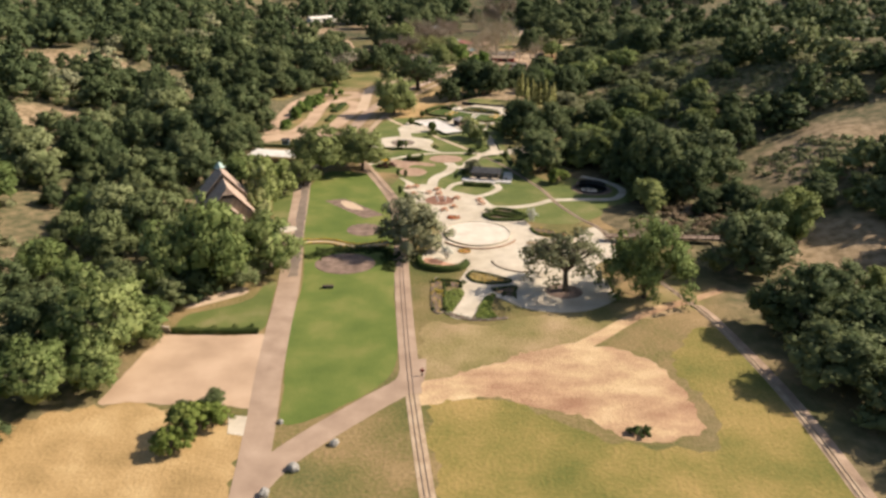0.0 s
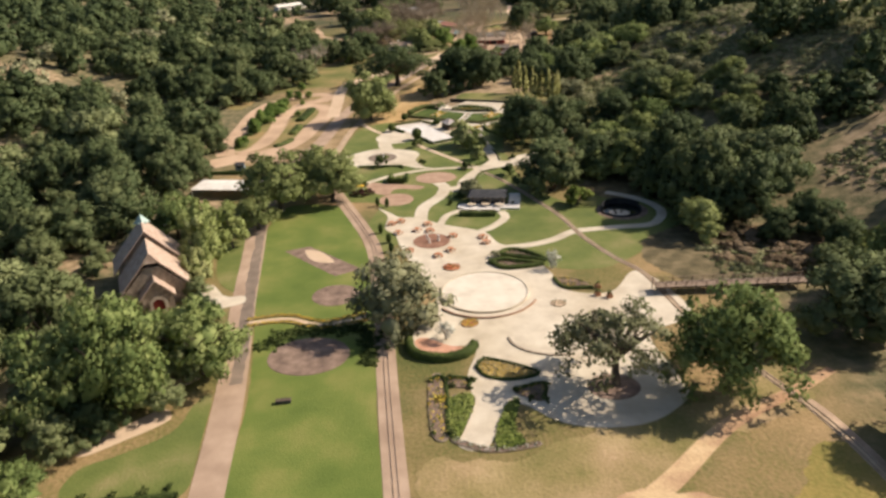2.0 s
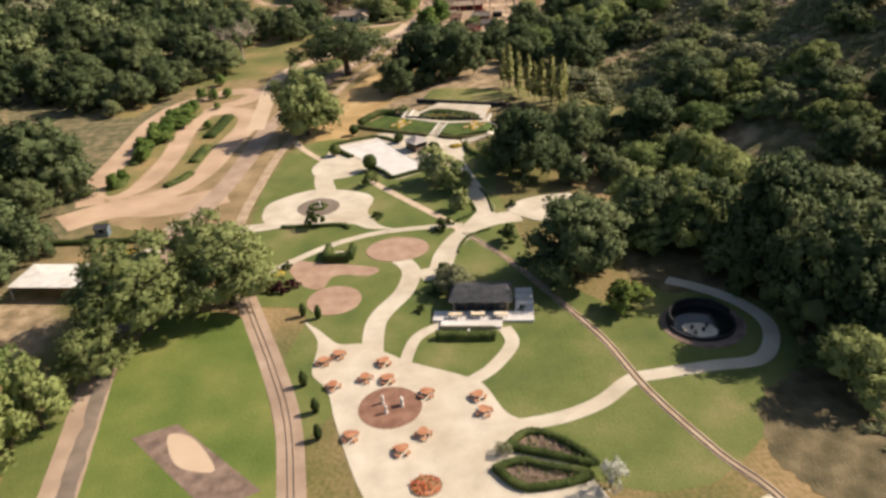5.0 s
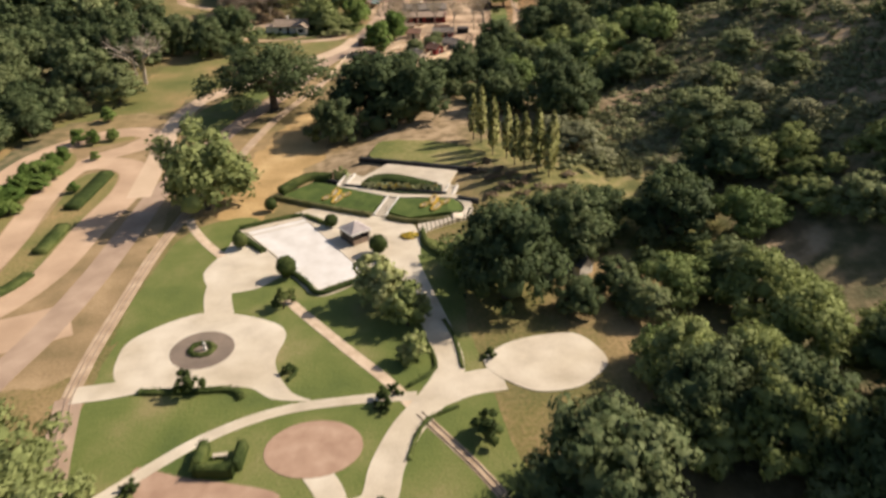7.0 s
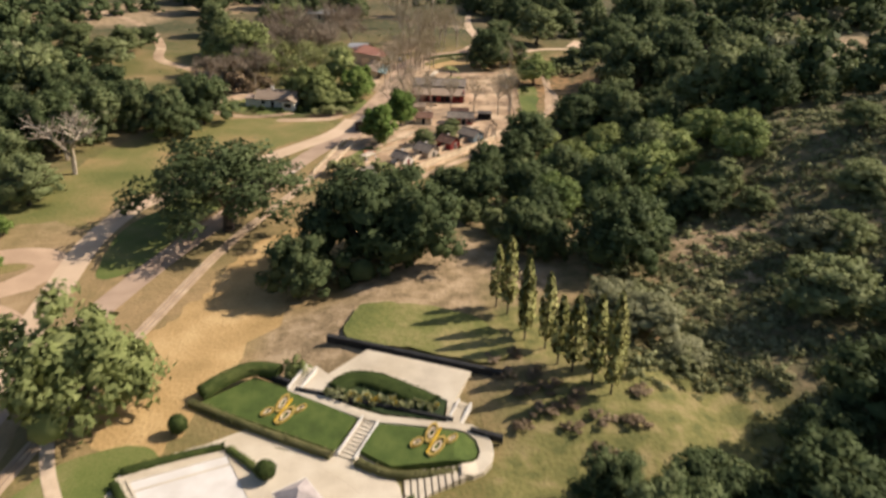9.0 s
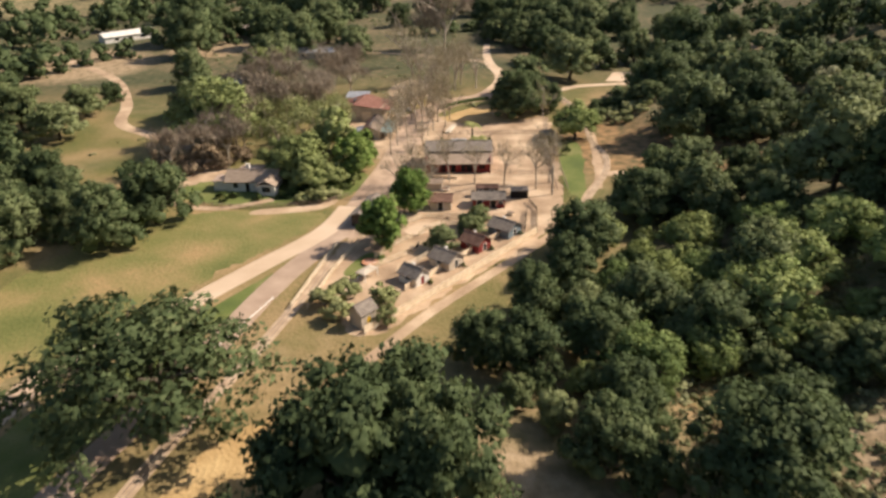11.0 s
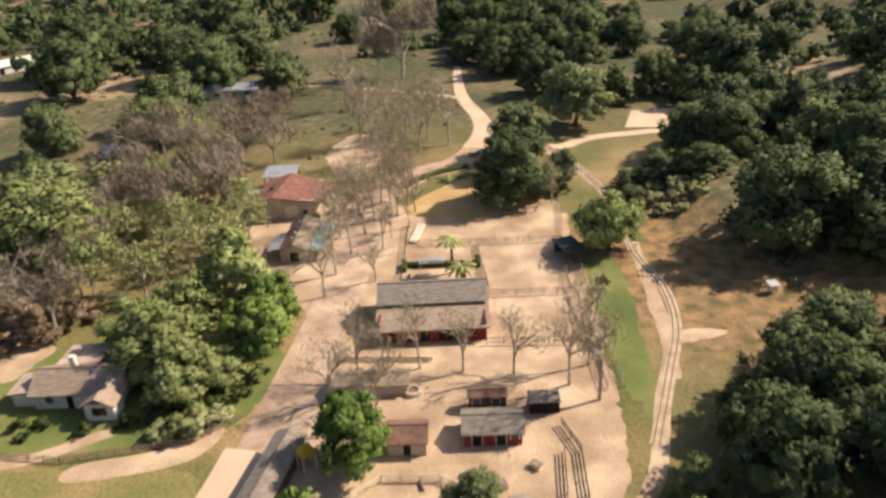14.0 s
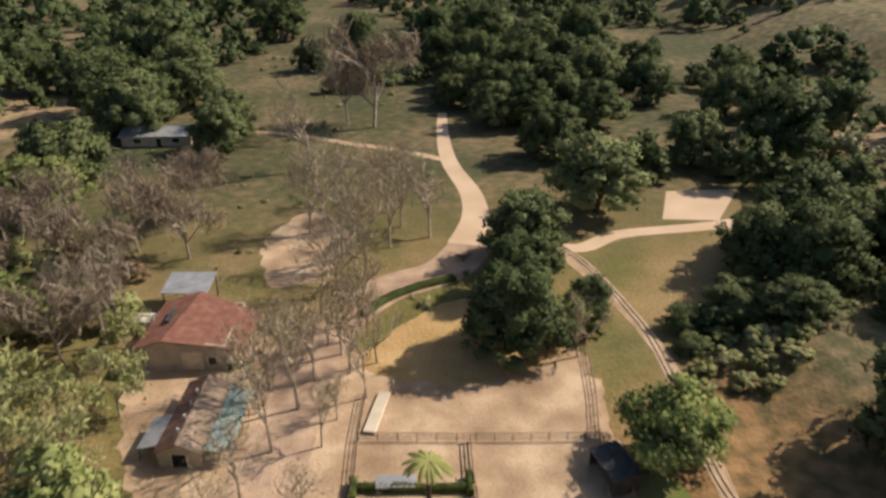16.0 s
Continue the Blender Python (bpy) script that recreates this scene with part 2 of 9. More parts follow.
# the ground's cover turns from dry grass to grey-brown scrub earth on the slopes, darkened for shadows between bushes
def scrub_slopes(m):
    n, l = m.node_tree.nodes, m.node_tree.links
    shader = n["Principled BSDF"]
    old = shader.inputs["Base Color"].links[0].from_socket
    geo = n.new("ShaderNodeNewGeometry")
    split = n.new("ShaderNodeSeparateXYZ")
    l.new(geo.outputs["Position"], split.inputs[0])
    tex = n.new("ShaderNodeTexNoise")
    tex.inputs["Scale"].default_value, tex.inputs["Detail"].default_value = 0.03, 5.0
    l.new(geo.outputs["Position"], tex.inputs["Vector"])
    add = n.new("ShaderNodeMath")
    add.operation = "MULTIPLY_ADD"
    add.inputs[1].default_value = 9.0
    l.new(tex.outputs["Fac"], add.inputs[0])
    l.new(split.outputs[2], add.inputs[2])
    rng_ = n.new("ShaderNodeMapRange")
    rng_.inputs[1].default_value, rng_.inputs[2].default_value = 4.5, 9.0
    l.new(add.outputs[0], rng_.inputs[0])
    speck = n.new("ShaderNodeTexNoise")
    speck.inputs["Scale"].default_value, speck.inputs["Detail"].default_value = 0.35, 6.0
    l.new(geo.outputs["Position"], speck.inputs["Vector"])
    # scrub earth brown, with the shadow between bushes put into its darkness
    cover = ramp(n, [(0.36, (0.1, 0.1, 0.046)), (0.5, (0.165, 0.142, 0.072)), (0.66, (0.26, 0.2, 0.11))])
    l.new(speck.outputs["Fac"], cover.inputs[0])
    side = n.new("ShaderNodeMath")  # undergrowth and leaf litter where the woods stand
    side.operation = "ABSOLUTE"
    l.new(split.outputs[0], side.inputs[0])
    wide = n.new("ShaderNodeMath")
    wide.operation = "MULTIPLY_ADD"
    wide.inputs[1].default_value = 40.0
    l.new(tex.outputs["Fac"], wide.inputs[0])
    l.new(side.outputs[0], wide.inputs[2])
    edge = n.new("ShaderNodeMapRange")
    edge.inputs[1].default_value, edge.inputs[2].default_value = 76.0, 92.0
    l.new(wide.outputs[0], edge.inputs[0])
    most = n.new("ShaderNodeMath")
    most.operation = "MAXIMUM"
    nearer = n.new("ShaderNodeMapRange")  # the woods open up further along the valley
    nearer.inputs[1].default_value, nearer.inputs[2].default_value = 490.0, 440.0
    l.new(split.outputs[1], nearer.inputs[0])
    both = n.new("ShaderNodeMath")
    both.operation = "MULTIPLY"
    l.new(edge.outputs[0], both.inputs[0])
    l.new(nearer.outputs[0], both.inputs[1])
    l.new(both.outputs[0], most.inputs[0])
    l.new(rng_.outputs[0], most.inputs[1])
    far = n.new("ShaderNodeMapRange")  # rough olive grass past the farm
    far.inputs[1].default_value, far.inputs[2].default_value = 562.0, 620.0
    l.new(split.outputs[1], far.inputs[0])
    rough_grass = ramp(n, [(0.38, (0.05, 0.062, 0.025)), (0.5, (0.092, 0.088, 0.04)), (0.6, (0.18, 0.13, 0.072))])
    blend = n.new("ShaderNodeMath")
    blend.operation = "ADD"
    l.new(tex.outputs["Fac"], blend.inputs[0])
    l.new(speck.outputs["Fac"], blend.inputs[1])
    half = n.new("ShaderNodeMath")
    half.operation = "MULTIPLY"
    half.inputs[1].default_value = 0.5
    l.new(blend.outputs[0], half.inputs[0])
    l.new(half.outputs[0], rough_grass.inputs[0])
    first = n.new("ShaderNodeMix")
    first.data_type = "RGBA"
    l.new(far.outputs[0], first.inputs[0])
    l.new(old, first.inputs[6])
    l.new(rough_grass.outputs[0], first.inputs[7])
    dry_from, dry_to = n.new("ShaderNodeMapRange"), n.new("ShaderNodeMapRange")  # bleached grass on the open middle stretch
    dry_from.inputs[1].default_value, dry_from.inputs[2].default_value = 318.0, 340.0
    dry_to.inputs[1].default_value, dry_to.inputs[2].default_value = 432.0, 405.0
    for node in (dry_from, dry_to):
        l.new(split.outputs[1], node.inputs[0])
    bleached = n.new("ShaderNodeMath")
    bleached.operation = "MULTIPLY"
    l.new(dry_from.outputs[0], bleached.inputs[0])
    l.new(dry_to.outputs[0], bleached.inputs[1])
    some = n.new("ShaderNodeMath")
    some.operation = "MULTIPLY"
    some.inputs[1].default_value = 0.6
    l.new(bleached.outputs[0], some.inputs[0])
    straw = ramp(n, [(0.38, (0.22, 0.16, 0.075)), (0.5, (0.33, 0.225, 0.112)), (0.62, (0.44, 0.305, 0.165))])
    l.new(half.outputs[0], straw.inputs[0])
    zero = n.new("ShaderNodeMix")
    zero.data_type = "RGBA"
    l.new(some.outputs[0], zero.inputs[0])
    l.new(first.outputs[2], zero.inputs[6])
    l.new(straw.outputs[0], zero.inputs[7])
    gone = n.new("ShaderNodeVectorMath")  # a dry russet slope above the paddocks
    gone.operation = "DISTANCE"
    gone.inputs[1].default_value = (99, 506, 3)
    l.new(geo.outputs["Position"], gone.inputs[0])
    wob = n.new("ShaderNodeMath")
    wob.operation = "MULTIPLY_ADD"
    wob.inputs[1].default_value = 22.0
    l.new(tex.outputs["Fac"], wob.inputs[0])
    l.new(gone.outputs["Value"], wob.inputs[2])
    russet = n.new("ShaderNodeMapRange")
    russet.inputs[1].default_value, russet.inputs[2].default_value = 54.0, 42.0
    l.new(wob.outputs[0], russet.inputs[0])
    russet_grass = ramp(n, [(0.36, (0.125, 0.095, 0.04)), (0.5, (0.25, 0.15, 0.066)), (0.66, (0.36, 0.215, 0.098))])
    l.new(speck.outputs["Fac"], russet_grass.inputs[0])
    second = n.new("ShaderNodeMix")
    second.data_type = "RGBA"
    l.new(russet.outputs[0], second.inputs[0])
    l.new(zero.outputs[2], second.inputs[6])
    l.new(russet_grass.outputs[0], second.inputs[7])
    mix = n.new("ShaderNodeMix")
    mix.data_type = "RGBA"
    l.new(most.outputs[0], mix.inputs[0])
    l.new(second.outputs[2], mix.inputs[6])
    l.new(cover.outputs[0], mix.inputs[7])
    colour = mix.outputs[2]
    tan = ramp(n, [(0.36, (0.21, 0.155, 0.085)), (0.5, (0.33, 0.24, 0.14)), (0.64, (0.43, 0.32, 0.2))])
    green = ramp(n, [(0.36, (0.12, 0.125, 0.04)), (0.5, (0.2, 0.185, 0.062)), (0.66, (0.29, 0.235, 0.105))])
    for node in (tan, green):
        l.new(speck.outputs["Fac"], node.inputs[0])
    for x, y, r, kind in GROUND_ZONES:  # bare slopes and grassy hollows, ragged at the edge
        flat = n.new("ShaderNodeCombineXYZ")
        for k in (0, 1):
            l.new(split.outputs[k], flat.inputs[k])
        gone = n.new("ShaderNodeVectorMath")
        gone.operation = "DISTANCE"
        gone.inputs[1].default_value = (x, y, 0)
        l.new(flat.outputs[0], gone.inputs[0])
        wob = n.new("ShaderNodeMath")
        wob.operation = "MULTIPLY_ADD"
        wob.inputs[1].default_value = r * 0.8
        l.new(tex.outputs["Fac"], wob.inputs[0])
        l.new(gone.outputs["Value"], wob.inputs[2])
        near = n.new("ShaderNodeMapRange")
        near.inputs[1].default_value, near.inputs[2].default_value = r * 1.45, r * 1.15
        l.new(wob.outputs[0], near.inputs[0])
        over = n.new("ShaderNodeMix")
        over.data_type = "RGBA"
        l.new(near.outputs[0], over.inputs[0])
        l.new(colour, over.inputs[6])
        l.new((tan if kind == "tan" else green).outputs[0], over.inputs[7])
        colour = over.outputs[2]
    l.new(colour, shader.inputs["Base Color"])


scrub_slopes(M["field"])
M.update({
    "dry": material("bleached_dry_grass", [(0.1, (0.324, 0.217, 0.089)), (0.5, (0.444, 0.296, 0.131)), (0.9, (0.552, 0.388, 0.189))], 0.12, 1.8, 0.95, 0.6, 0.7),
    "mulch": material("dark_mulch", [(0.15, (0.150, 0.106, 0.081)), (0.5, (0.225, 0.156, 0.119)), (0.9, (0.315, 0.227, 0.175))], 0.5, 5.0, 0.95, 0.6, 0.6),
    "street_earth": material("rough_pinkish_earth", [(0.1, (0.310, 0.220, 0.154)), (0.45, (0.450, 0.325, 0.233)), (0.75, (0.540, 0.394, 0.280)), (0.95, (0.620, 0.460, 0.328))], 0.3, 3.0, 0.95, 0.5, 0.7, large=0.06, large_tint=(0.8, 0.78, 0.76)),
    "sand": material("pale_sand", [(0.15, (0.502, 0.367, 0.246)), (0.5, (0.570, 0.429, 0.297)), (0.9, (0.638, 0.486, 0.347))], 0.1, 5.0, 0.95, 0.3, 0.4),
    "roof_grey": material("weathered_grey_shingle", [(0.15, (0.165, 0.135, 0.11)), (0.5, (0.225, 0.188, 0.155)), (0.9, (0.295, 0.25, 0.205))], 0.8, 5.0, 0.9, 0.5, 0.6, stretch=(1, 3, 3)),
    "roof_pale": material("pale_lilac_grey_roof", [(0.15, (0.34, 0.295, 0.28)), (0.5, (0.43, 0.375, 0.355)), (0.9, (0.52, 0.46, 0.44))], 0.8, 5.0, 0.85, 0.4, 0.5),
    "roof_tan": material("sun_bleached_shingle", [(0.15, (0.25, 0.185, 0.135)), (0.5, (0.33, 0.25, 0.185)), (0.9, (0.42, 0.325, 0.245))], 0.8, 5.0, 0.9, 0.5, 0.6, stretch=(1, 3, 3)),
    "roof_red": material("dusty_red_roof_tile", [(0.15, (0.17, 0.072, 0.052)), (0.5, (0.215, 0.098, 0.07)), (0.9, (0.27, 0.135, 0.10))], 0.8, 4.0, 0.85, 0.5, 0.5),
    "roof_brown": material("brown_shingle", [(0.15, (0.15, 0.082, 0.058)), (0.5, (0.20, 0.112, 0.08)), (0.9, (0.26, 0.155, 0.112))], 0.9, 5.0, 0.9, 0.5, 0.5),
    "slate": material("dark_slate_roof", [(0.15, (0.035, 0.036, 0.04)), (0.5, (0.055, 0.056, 0.06)), (0.9, (0.085, 0.085, 0.088))], 1.0, 6.0, 0.7, 0.4, 0.5),
    "chapel_roof": material("pinkish_slate_roof", [(0.15, (0.36, 0.26, 0.20)), (0.5, (0.45, 0.335, 0.26)), (0.9, (0.53, 0.41, 0.325))], 0.8, 6.0, 0.8, 0.4, 0.5),
    "stone": material("rough_grey_brown_stone", [(0.15, (0.20, 0.155, 0.115)), (0.5, (0.30, 0.24, 0.18)), (0.9, (0.42, 0.345, 0.265))], 1.2, 5.0, 0.92, 0.7, 0.5),
    "white": material("weathered_white_paint", [(0.1, (0.60, 0.56, 0.49)), (0.5, (0.72, 0.68, 0.61)), (0.9, (0.78, 0.75, 0.68))], 0.7, 6.0, 0.8, 0.2, 0.4),
    "cream_wall": material("cream_stucco", [(0.1, (0.40, 0.33, 0.25)), (0.5, (0.50, 0.42, 0.325)), (0.9, (0.57, 0.49, 0.39))], 0.5, 6.0, 0.9, 0.3, 0.4),
    "red_wall": material("barn_red_boards", [(0.1, (0.15, 0.022, 0.020)), (0.5, (0.22, 0.034, 0.030)), (0.9, (0.29, 0.055, 0.045))], 0.7, 7.0, 0.85, 0.4, 0.4, stretch=(4, 4, 0.5)),
    "blue_wall": material("grey_blue_boards", [(0.1, (0.11, 0.145, 0.165)), (0.5, (0.155, 0.20, 0.225)), (0.9, (0.21, 0.255, 0.28))], 0.7, 7.0, 0.85, 0.4, 0.4),
    "fence_wood": material("cream_fence_boards", [(0.1, (0.605, 0.479, 0.319)), (0.5, (0.728, 0.593, 0.416)), (0.9, (0.806, 0.695, 0.524))], 1.0, 8.0, 0.85, 0.3, 0.5),
    "dark_wood": material("dark_weathered_wood", [(0.1, (0.045, 0.034, 0.026)), (0.5, (0.085, 0.064, 0.048)), (0.9, (0.14, 0.108, 0.082))], 1.5, 8.0, 0.85, 0.4, 0.5),
    "deck": material("grey_brown_decking", [(0.1, (0.20, 0.145, 0.105)), (0.5, (0.27, 0.20, 0.15)), (0.9, (0.35, 0.27, 0.205))], 1.5, 6.0, 0.85, 0.4, 0.5, vary=0.3),
    # near-black that stands for the darkness inside openings
    "dark": material("unlit_opening_panel", [(0.2, (0.010, 0.009, 0.008)), (0.8, (0.022, 0.020, 0.018))], 1.0, 4.0, 0.9, 0.1),
    "glass": material("dark_window_glass", [(0.2, (0.02, 0.024, 0.028)), (0.8, (0.035, 0.04, 0.045))], 0.8, 3.0, 0.12, 0.0, spec=0.6),
    "tin": material("pale_corrugated_tin", [(0.1, (0.30, 0.31, 0.33)), (0.5, (0.40, 0.41, 0.43)), (0.9, (0.50, 0.50, 0.51))], 0.6, 5.0, 0.5, 0.2, 0.4, metal=0.4),
    "turquoise": material("faded_turquoise_sheet", [(0.1, (0.17, 0.25, 0.24)), (0.5, (0.225, 0.31, 0.295)), (0.9, (0.29, 0.37, 0.35))], 0.6, 4.0, 0.7, 0.2, 0.4),
    "terracotta": material("terracotta", [(0.1, (0.36, 0.15, 0.075)), (0.5, (0.46, 0.21, 0.11)), (0.9, (0.55, 0.28, 0.16))], 1.0, 6.0, 0.85, 0.2, 0.4),
    "salmon": material("salmon_brick_paving", [(0.1, (0.46, 0.235, 0.15)), (0.5, (0.55, 0.30, 0.20)), (0.9, (0.61, 0.36, 0.255))], 0.8, 6.0, 0.9, 0.3, 0.5),
    "yellow": material("worn_yellow_paint", [(0.1, (0.50, 0.28, 0.02)), (0.5, (0.62, 0.38, 0.03)), (0.9, (0.7, 0.48, 0.07))], 1.0, 6.0, 0.7, 0.2, 0.4),
    "gold": material("straw_gold_planting", [(0.1, (0.33, 0.22, 0.05)), (0.5, (0.45, 0.31, 0.08)), (0.9, (0.55, 0.41, 0.14))], 1.5, 6.0, 0.85, 0.3, 0.4),
    "water": material("still_dark_water", [(0.2, (0.008, 0.010, 0.010)), (0.8, (0.018, 0.02, 0.018))], 0.3, 2.0, 0.08, 0.05, spec=0.5),
    "rock": material("grey_boulder_rock", [(0.1, (0.20, 0.19, 0.17)), (0.5, (0.31, 0.295, 0.265)), (0.9, (0.43, 0.41, 0.37))], 1.2, 5.0, 0.9, 0.7, 0.5),
    "pale_floor": material("pale_cream_floor", [(0.1, (0.58, 0.51, 0.41)), (0.5, (0.67, 0.60, 0.49)), (0.9, (0.73, 0.67, 0.56))], 0.3, 4.0, 0.85, 0.2, 0.4),
    "copper": material("green_copper", [(0.1, (0.26, 0.36, 0.33)), (0.8, (0.40, 0.50, 0.46))], 1.0, 6.0, 0.6, 0.2, metal=0.2),
    "deep_lawn": material("deep_green_turf", [(0.1, (0.056, 0.084, 0.019)), (0.5, (0.081, 0.120, 0.026)), (0.9, (0.119, 0.156, 0.038))], 0.4, 4.0, 0.9, 0.4, 0.5),
    # black of the garden walls; on the basin it stands for deep shade
    "black_wall": material("black_paint_and_basin_shade", [(0.1, (0.012, 0.013, 0.014)), (0.8, (0.03, 0.03, 0.032))], 0.6, 5.0, 0.7, 0.2),
})

M["clearing"] = material("bare_orange_dirt", [(0.1, (0.36, 0.215, 0.125)), (0.4, (0.47, 0.31, 0.18)), (0.7, (0.6, 0.43, 0.245)), (0.95, (0.68, 0.52, 0.31))], 0.12, 1.6, 0.95, 0.6, 0.55, stretch=(1, 1.6, 1), large=0.05, large_tint=(0.86, 0.78, 0.8))
M["thin_grass"] = material("thin_tan_grass", [(0.1, (0.19, 0.165, 0.06)), (0.4, (0.28, 0.215, 0.095)), (0.65, (0.36, 0.26, 0.135)), (0.9, (0.46, 0.325, 0.19))], 0.1, 1.8, 0.95, 0.6, 0.7, large=0.06, large_tint=(0.86, 0.92, 0.8))
# near-black green: the shade behind the fan's hedge is put into the colour
M["shaded_planting"] = material("planting_dark_for_shade", [(0.2, (0.02, 0.034, 0.012)), (0.6, (0.034, 0.054, 0.018)), (0.9, (0.06, 0.085, 0.028))], 0.9, 5.0, 0.9, 0.8, 0.6)


# ---- building helpers ----
def mesh_of(name, verts, faces, mats, index=None, smooth=None):
    """A mesh from arrays of triangles or quads (faces: list of int arrays, one material each unless index is given)."""
    me = bpy.data.meshes.new(name)
    me.from_pydata(verts, [], faces)
    for m in mats:
        me.materials.append(m)
    if index is not None:
        me.polygons.foreach_set("material_index", index)
    if smooth is not None:
        me.polygons.foreach_set("use_smooth", smooth)
    me.update()
    return me


def big_mesh(name, verts, tris, mat, smooth=False, normals=None):
    """A triangle mesh straight from numpy arrays, for large counts."""
    me = bpy.data.meshes.new(name)
    verts, tris = np.asarray(verts, np.float32), np.asarray(tris, np.int32)
    me.vertices.add(len(verts))
    me.vertices.foreach_set("co", verts.ravel())
    me.loops.add(tris.size)
    me.loops.foreach_set("vertex_index", tris.ravel())
    me.polygons.add(len(tris))
    me.polygons.foreach_set("loop_start", np.arange(0, tris.size, 3, dtype=np.int32))
    me.polygons.foreach_set("loop_total", np.full(len(tris), 3, np.int32))
    if smooth:
        me.polygons.foreach_set("use_smooth", np.ones(len(tris), bool))
    me.materials.append(mat)
    me.update(calc_edges=True)
    if normals is not None:  # soft shading of a leafy mass
        me.normals_split_custom_set_from_vertices(np.asarray(normals, np.float32).tolist())
    return me


def from_bm(name, bm, mat):
    me = bpy.data.meshes.new(name)
    bm.to_mesh(me)
    bm.free()
    me.materials.append(mat)
    return me


def part(name, bm, mat, parent, label=""):
    """Links a bmesh (or a ready mesh) as one mesh object under a thing or a part."""
    ob = new(name, from_bm(name, bm, mat) if isinstance(bm, bmesh.types.BMesh) else bm)
    ob.parent = parent
    return tagged(ob, label)


def thing(name, m, label, category, group=""):
    ob = new(name)
    ob.matrix_basis = m
    return tagged(ob, label, category, group)


def box(bm, x0, y0, z0, x1, y1, z1, bevel=0.0):
    r = bmesh.ops.create_cube(bm, size=1, matrix=Matrix.LocRotScale(((x0 + x1) / 2, (y0 + y1) / 2, (z0 + z1) / 2), None, (x1 - x0, y1 - y0, z1 - z0)))
    if bevel:
        bmesh.ops.bevel(bm, geom=list({e for v in r["verts"] for e in v.link_edges}), offset=bevel, segments=1, affect="EDGES")
    return bm


def boxes(*rows, bevel=0.0):
    bm = bmesh.new()
    for r in rows:
        box(bm, *r, bevel=bevel)
    return bm


def rod(bm, a, b, r0, r1, sides=6):
    a, b = Vector(a), Vector(b)
    d = b - a
    m = Matrix.Translation((a + b) / 2) @ d.to_track_quat("Z", "Y").to_matrix().to_4x4()
    bmesh.ops.create_cone(bm, cap_ends=True, segments=sides, radius1=r0, radius2=r1, depth=d.length, matrix=m)
    return bm


def spline(points, closed=True, step=6):
    """A smooth line through control points (centripetal enough for gentle spacing)."""
    p = [Vector(q).to_2d() if len(q) > 2 else Vector(q) for q in points]
    n, out = len(p), []
    for i in range(n if closed else n - 1):
        a, b, c, d = (p[(i + k) % n] if closed else p[min(max(i + k, 0), n - 1)] for k in (-1, 0, 1, 2))
        for s in range(step):
            t = s / step
            out.append(0.5 * (2 * b + (c - a) * t + (2 * a - 5 * b + 4 * c - d) * t * t + (3 * b - a - 3 * c + d) * t ** 3))
    if not closed:
        out.append(p[-1])
    return out


def slab_bm(outline, top, depth=0.15):
    bm = bmesh.new()
    f = bm.faces.new([bm.verts.new((q[0], q[1], top)) for q in outline])
    f.normal_update()
    if f.normal.z < 0:
        f.normal_flip()
    r = bmesh.ops.extrude_face_region(bm, geom=[f])
    for v in r["geom"]:
        if isinstance(v, bmesh.types.BMVert):
            v.co.z -= depth
    bmesh.ops.recalc_face_normals(bm, faces=bm.faces)
    bmesh.ops.triangulate(bm, faces=bm.faces, quad_method="BEAUTY", ngon_method="EAR_CLIP")
    return bm


def ragged(pts, size):
    """The same closed outline with uneven, worn edges."""
    out = []
    n = len(pts)
    for i in range(n):
        a, b = Vector(pts[i]), Vector(pts[(i + 1) % n])
        k = max(1, int((b - a).length / 0.9))
        d = b - a
        s = Vector((-d.y, d.x)).normalized() if d.length > 1e-6 else Vector((0, 0))
        for j in range(k):
            q = a + d * j / k
            out.append(q + s * size * (0.9 * noise.noise((q.x / 4, q.y / 4, 2.2)) + 0.6 * noise.noise((q.x / 1.4, q.y / 1.4, 9.1))))
    return out


def patch(name, outline, top, mat, label, category="", smooth=True, kind="structure", worn=0.0):
    pts = spline(outline) if smooth else outline
    if worn:
        pts = ragged(pts, worn)
    ob = new(name, from_bm(name, slab_bm(pts, top), mat))
    return tagged(ob, label, category or name.replace("_", " "), kind=kind)


def ribbon_outline(points, width, step=6):
    line = spline(points, closed=False, step=step)
    left, right = [], []
    for i, q in enumerate(line):
        d = (line[min(i + 1, len(line) - 1)] - line[max(i - 1, 0)]).normalized()
        w = (width if not isinstance(width, (tuple, list)) else width[0] + (width[1] - width[0]) * i / (len(line) - 1)) / 2
        s = Vector((-d.y, d.x)) * w
        left.append(q + s)
        right.append(q - s)
    return left, right


def ribbon(name, points, width, top, mat, label, category="", depth=0.15, parent=None):
    left, right = ribbon_outline(points, width)
    bm = bmesh.new()
    rows = [[bm.verts.new((q[0], q[1], z)) for q, z in ((a, top - depth), (a, top), (b, top), (b, top - depth))] for a, b in zip(left, right)]
    for r, s in zip(rows, rows[1:]):
        for k in range(3):
            bm.faces.new((r[k], s[k], s[k + 1], r[k + 1]))
    for r in (rows[0], rows[-1]):
        bm.faces.new(r)
    bmesh.ops.recalc_face_normals(bm, faces=bm.faces)
    if parent:
        return part(name, bm, mat, parent)
    return tagged(new(name, from_bm(name, bm, mat)), label, category or name.replace("_", " "), kind="structure")


def disc(cx, cy, r, n=40, squash=1.0):
    return [(cx + r * math.cos(2 * math.pi * i / n), cy + r * squash * math.sin(2 * math.pi * i / n)) for i in range(n)]


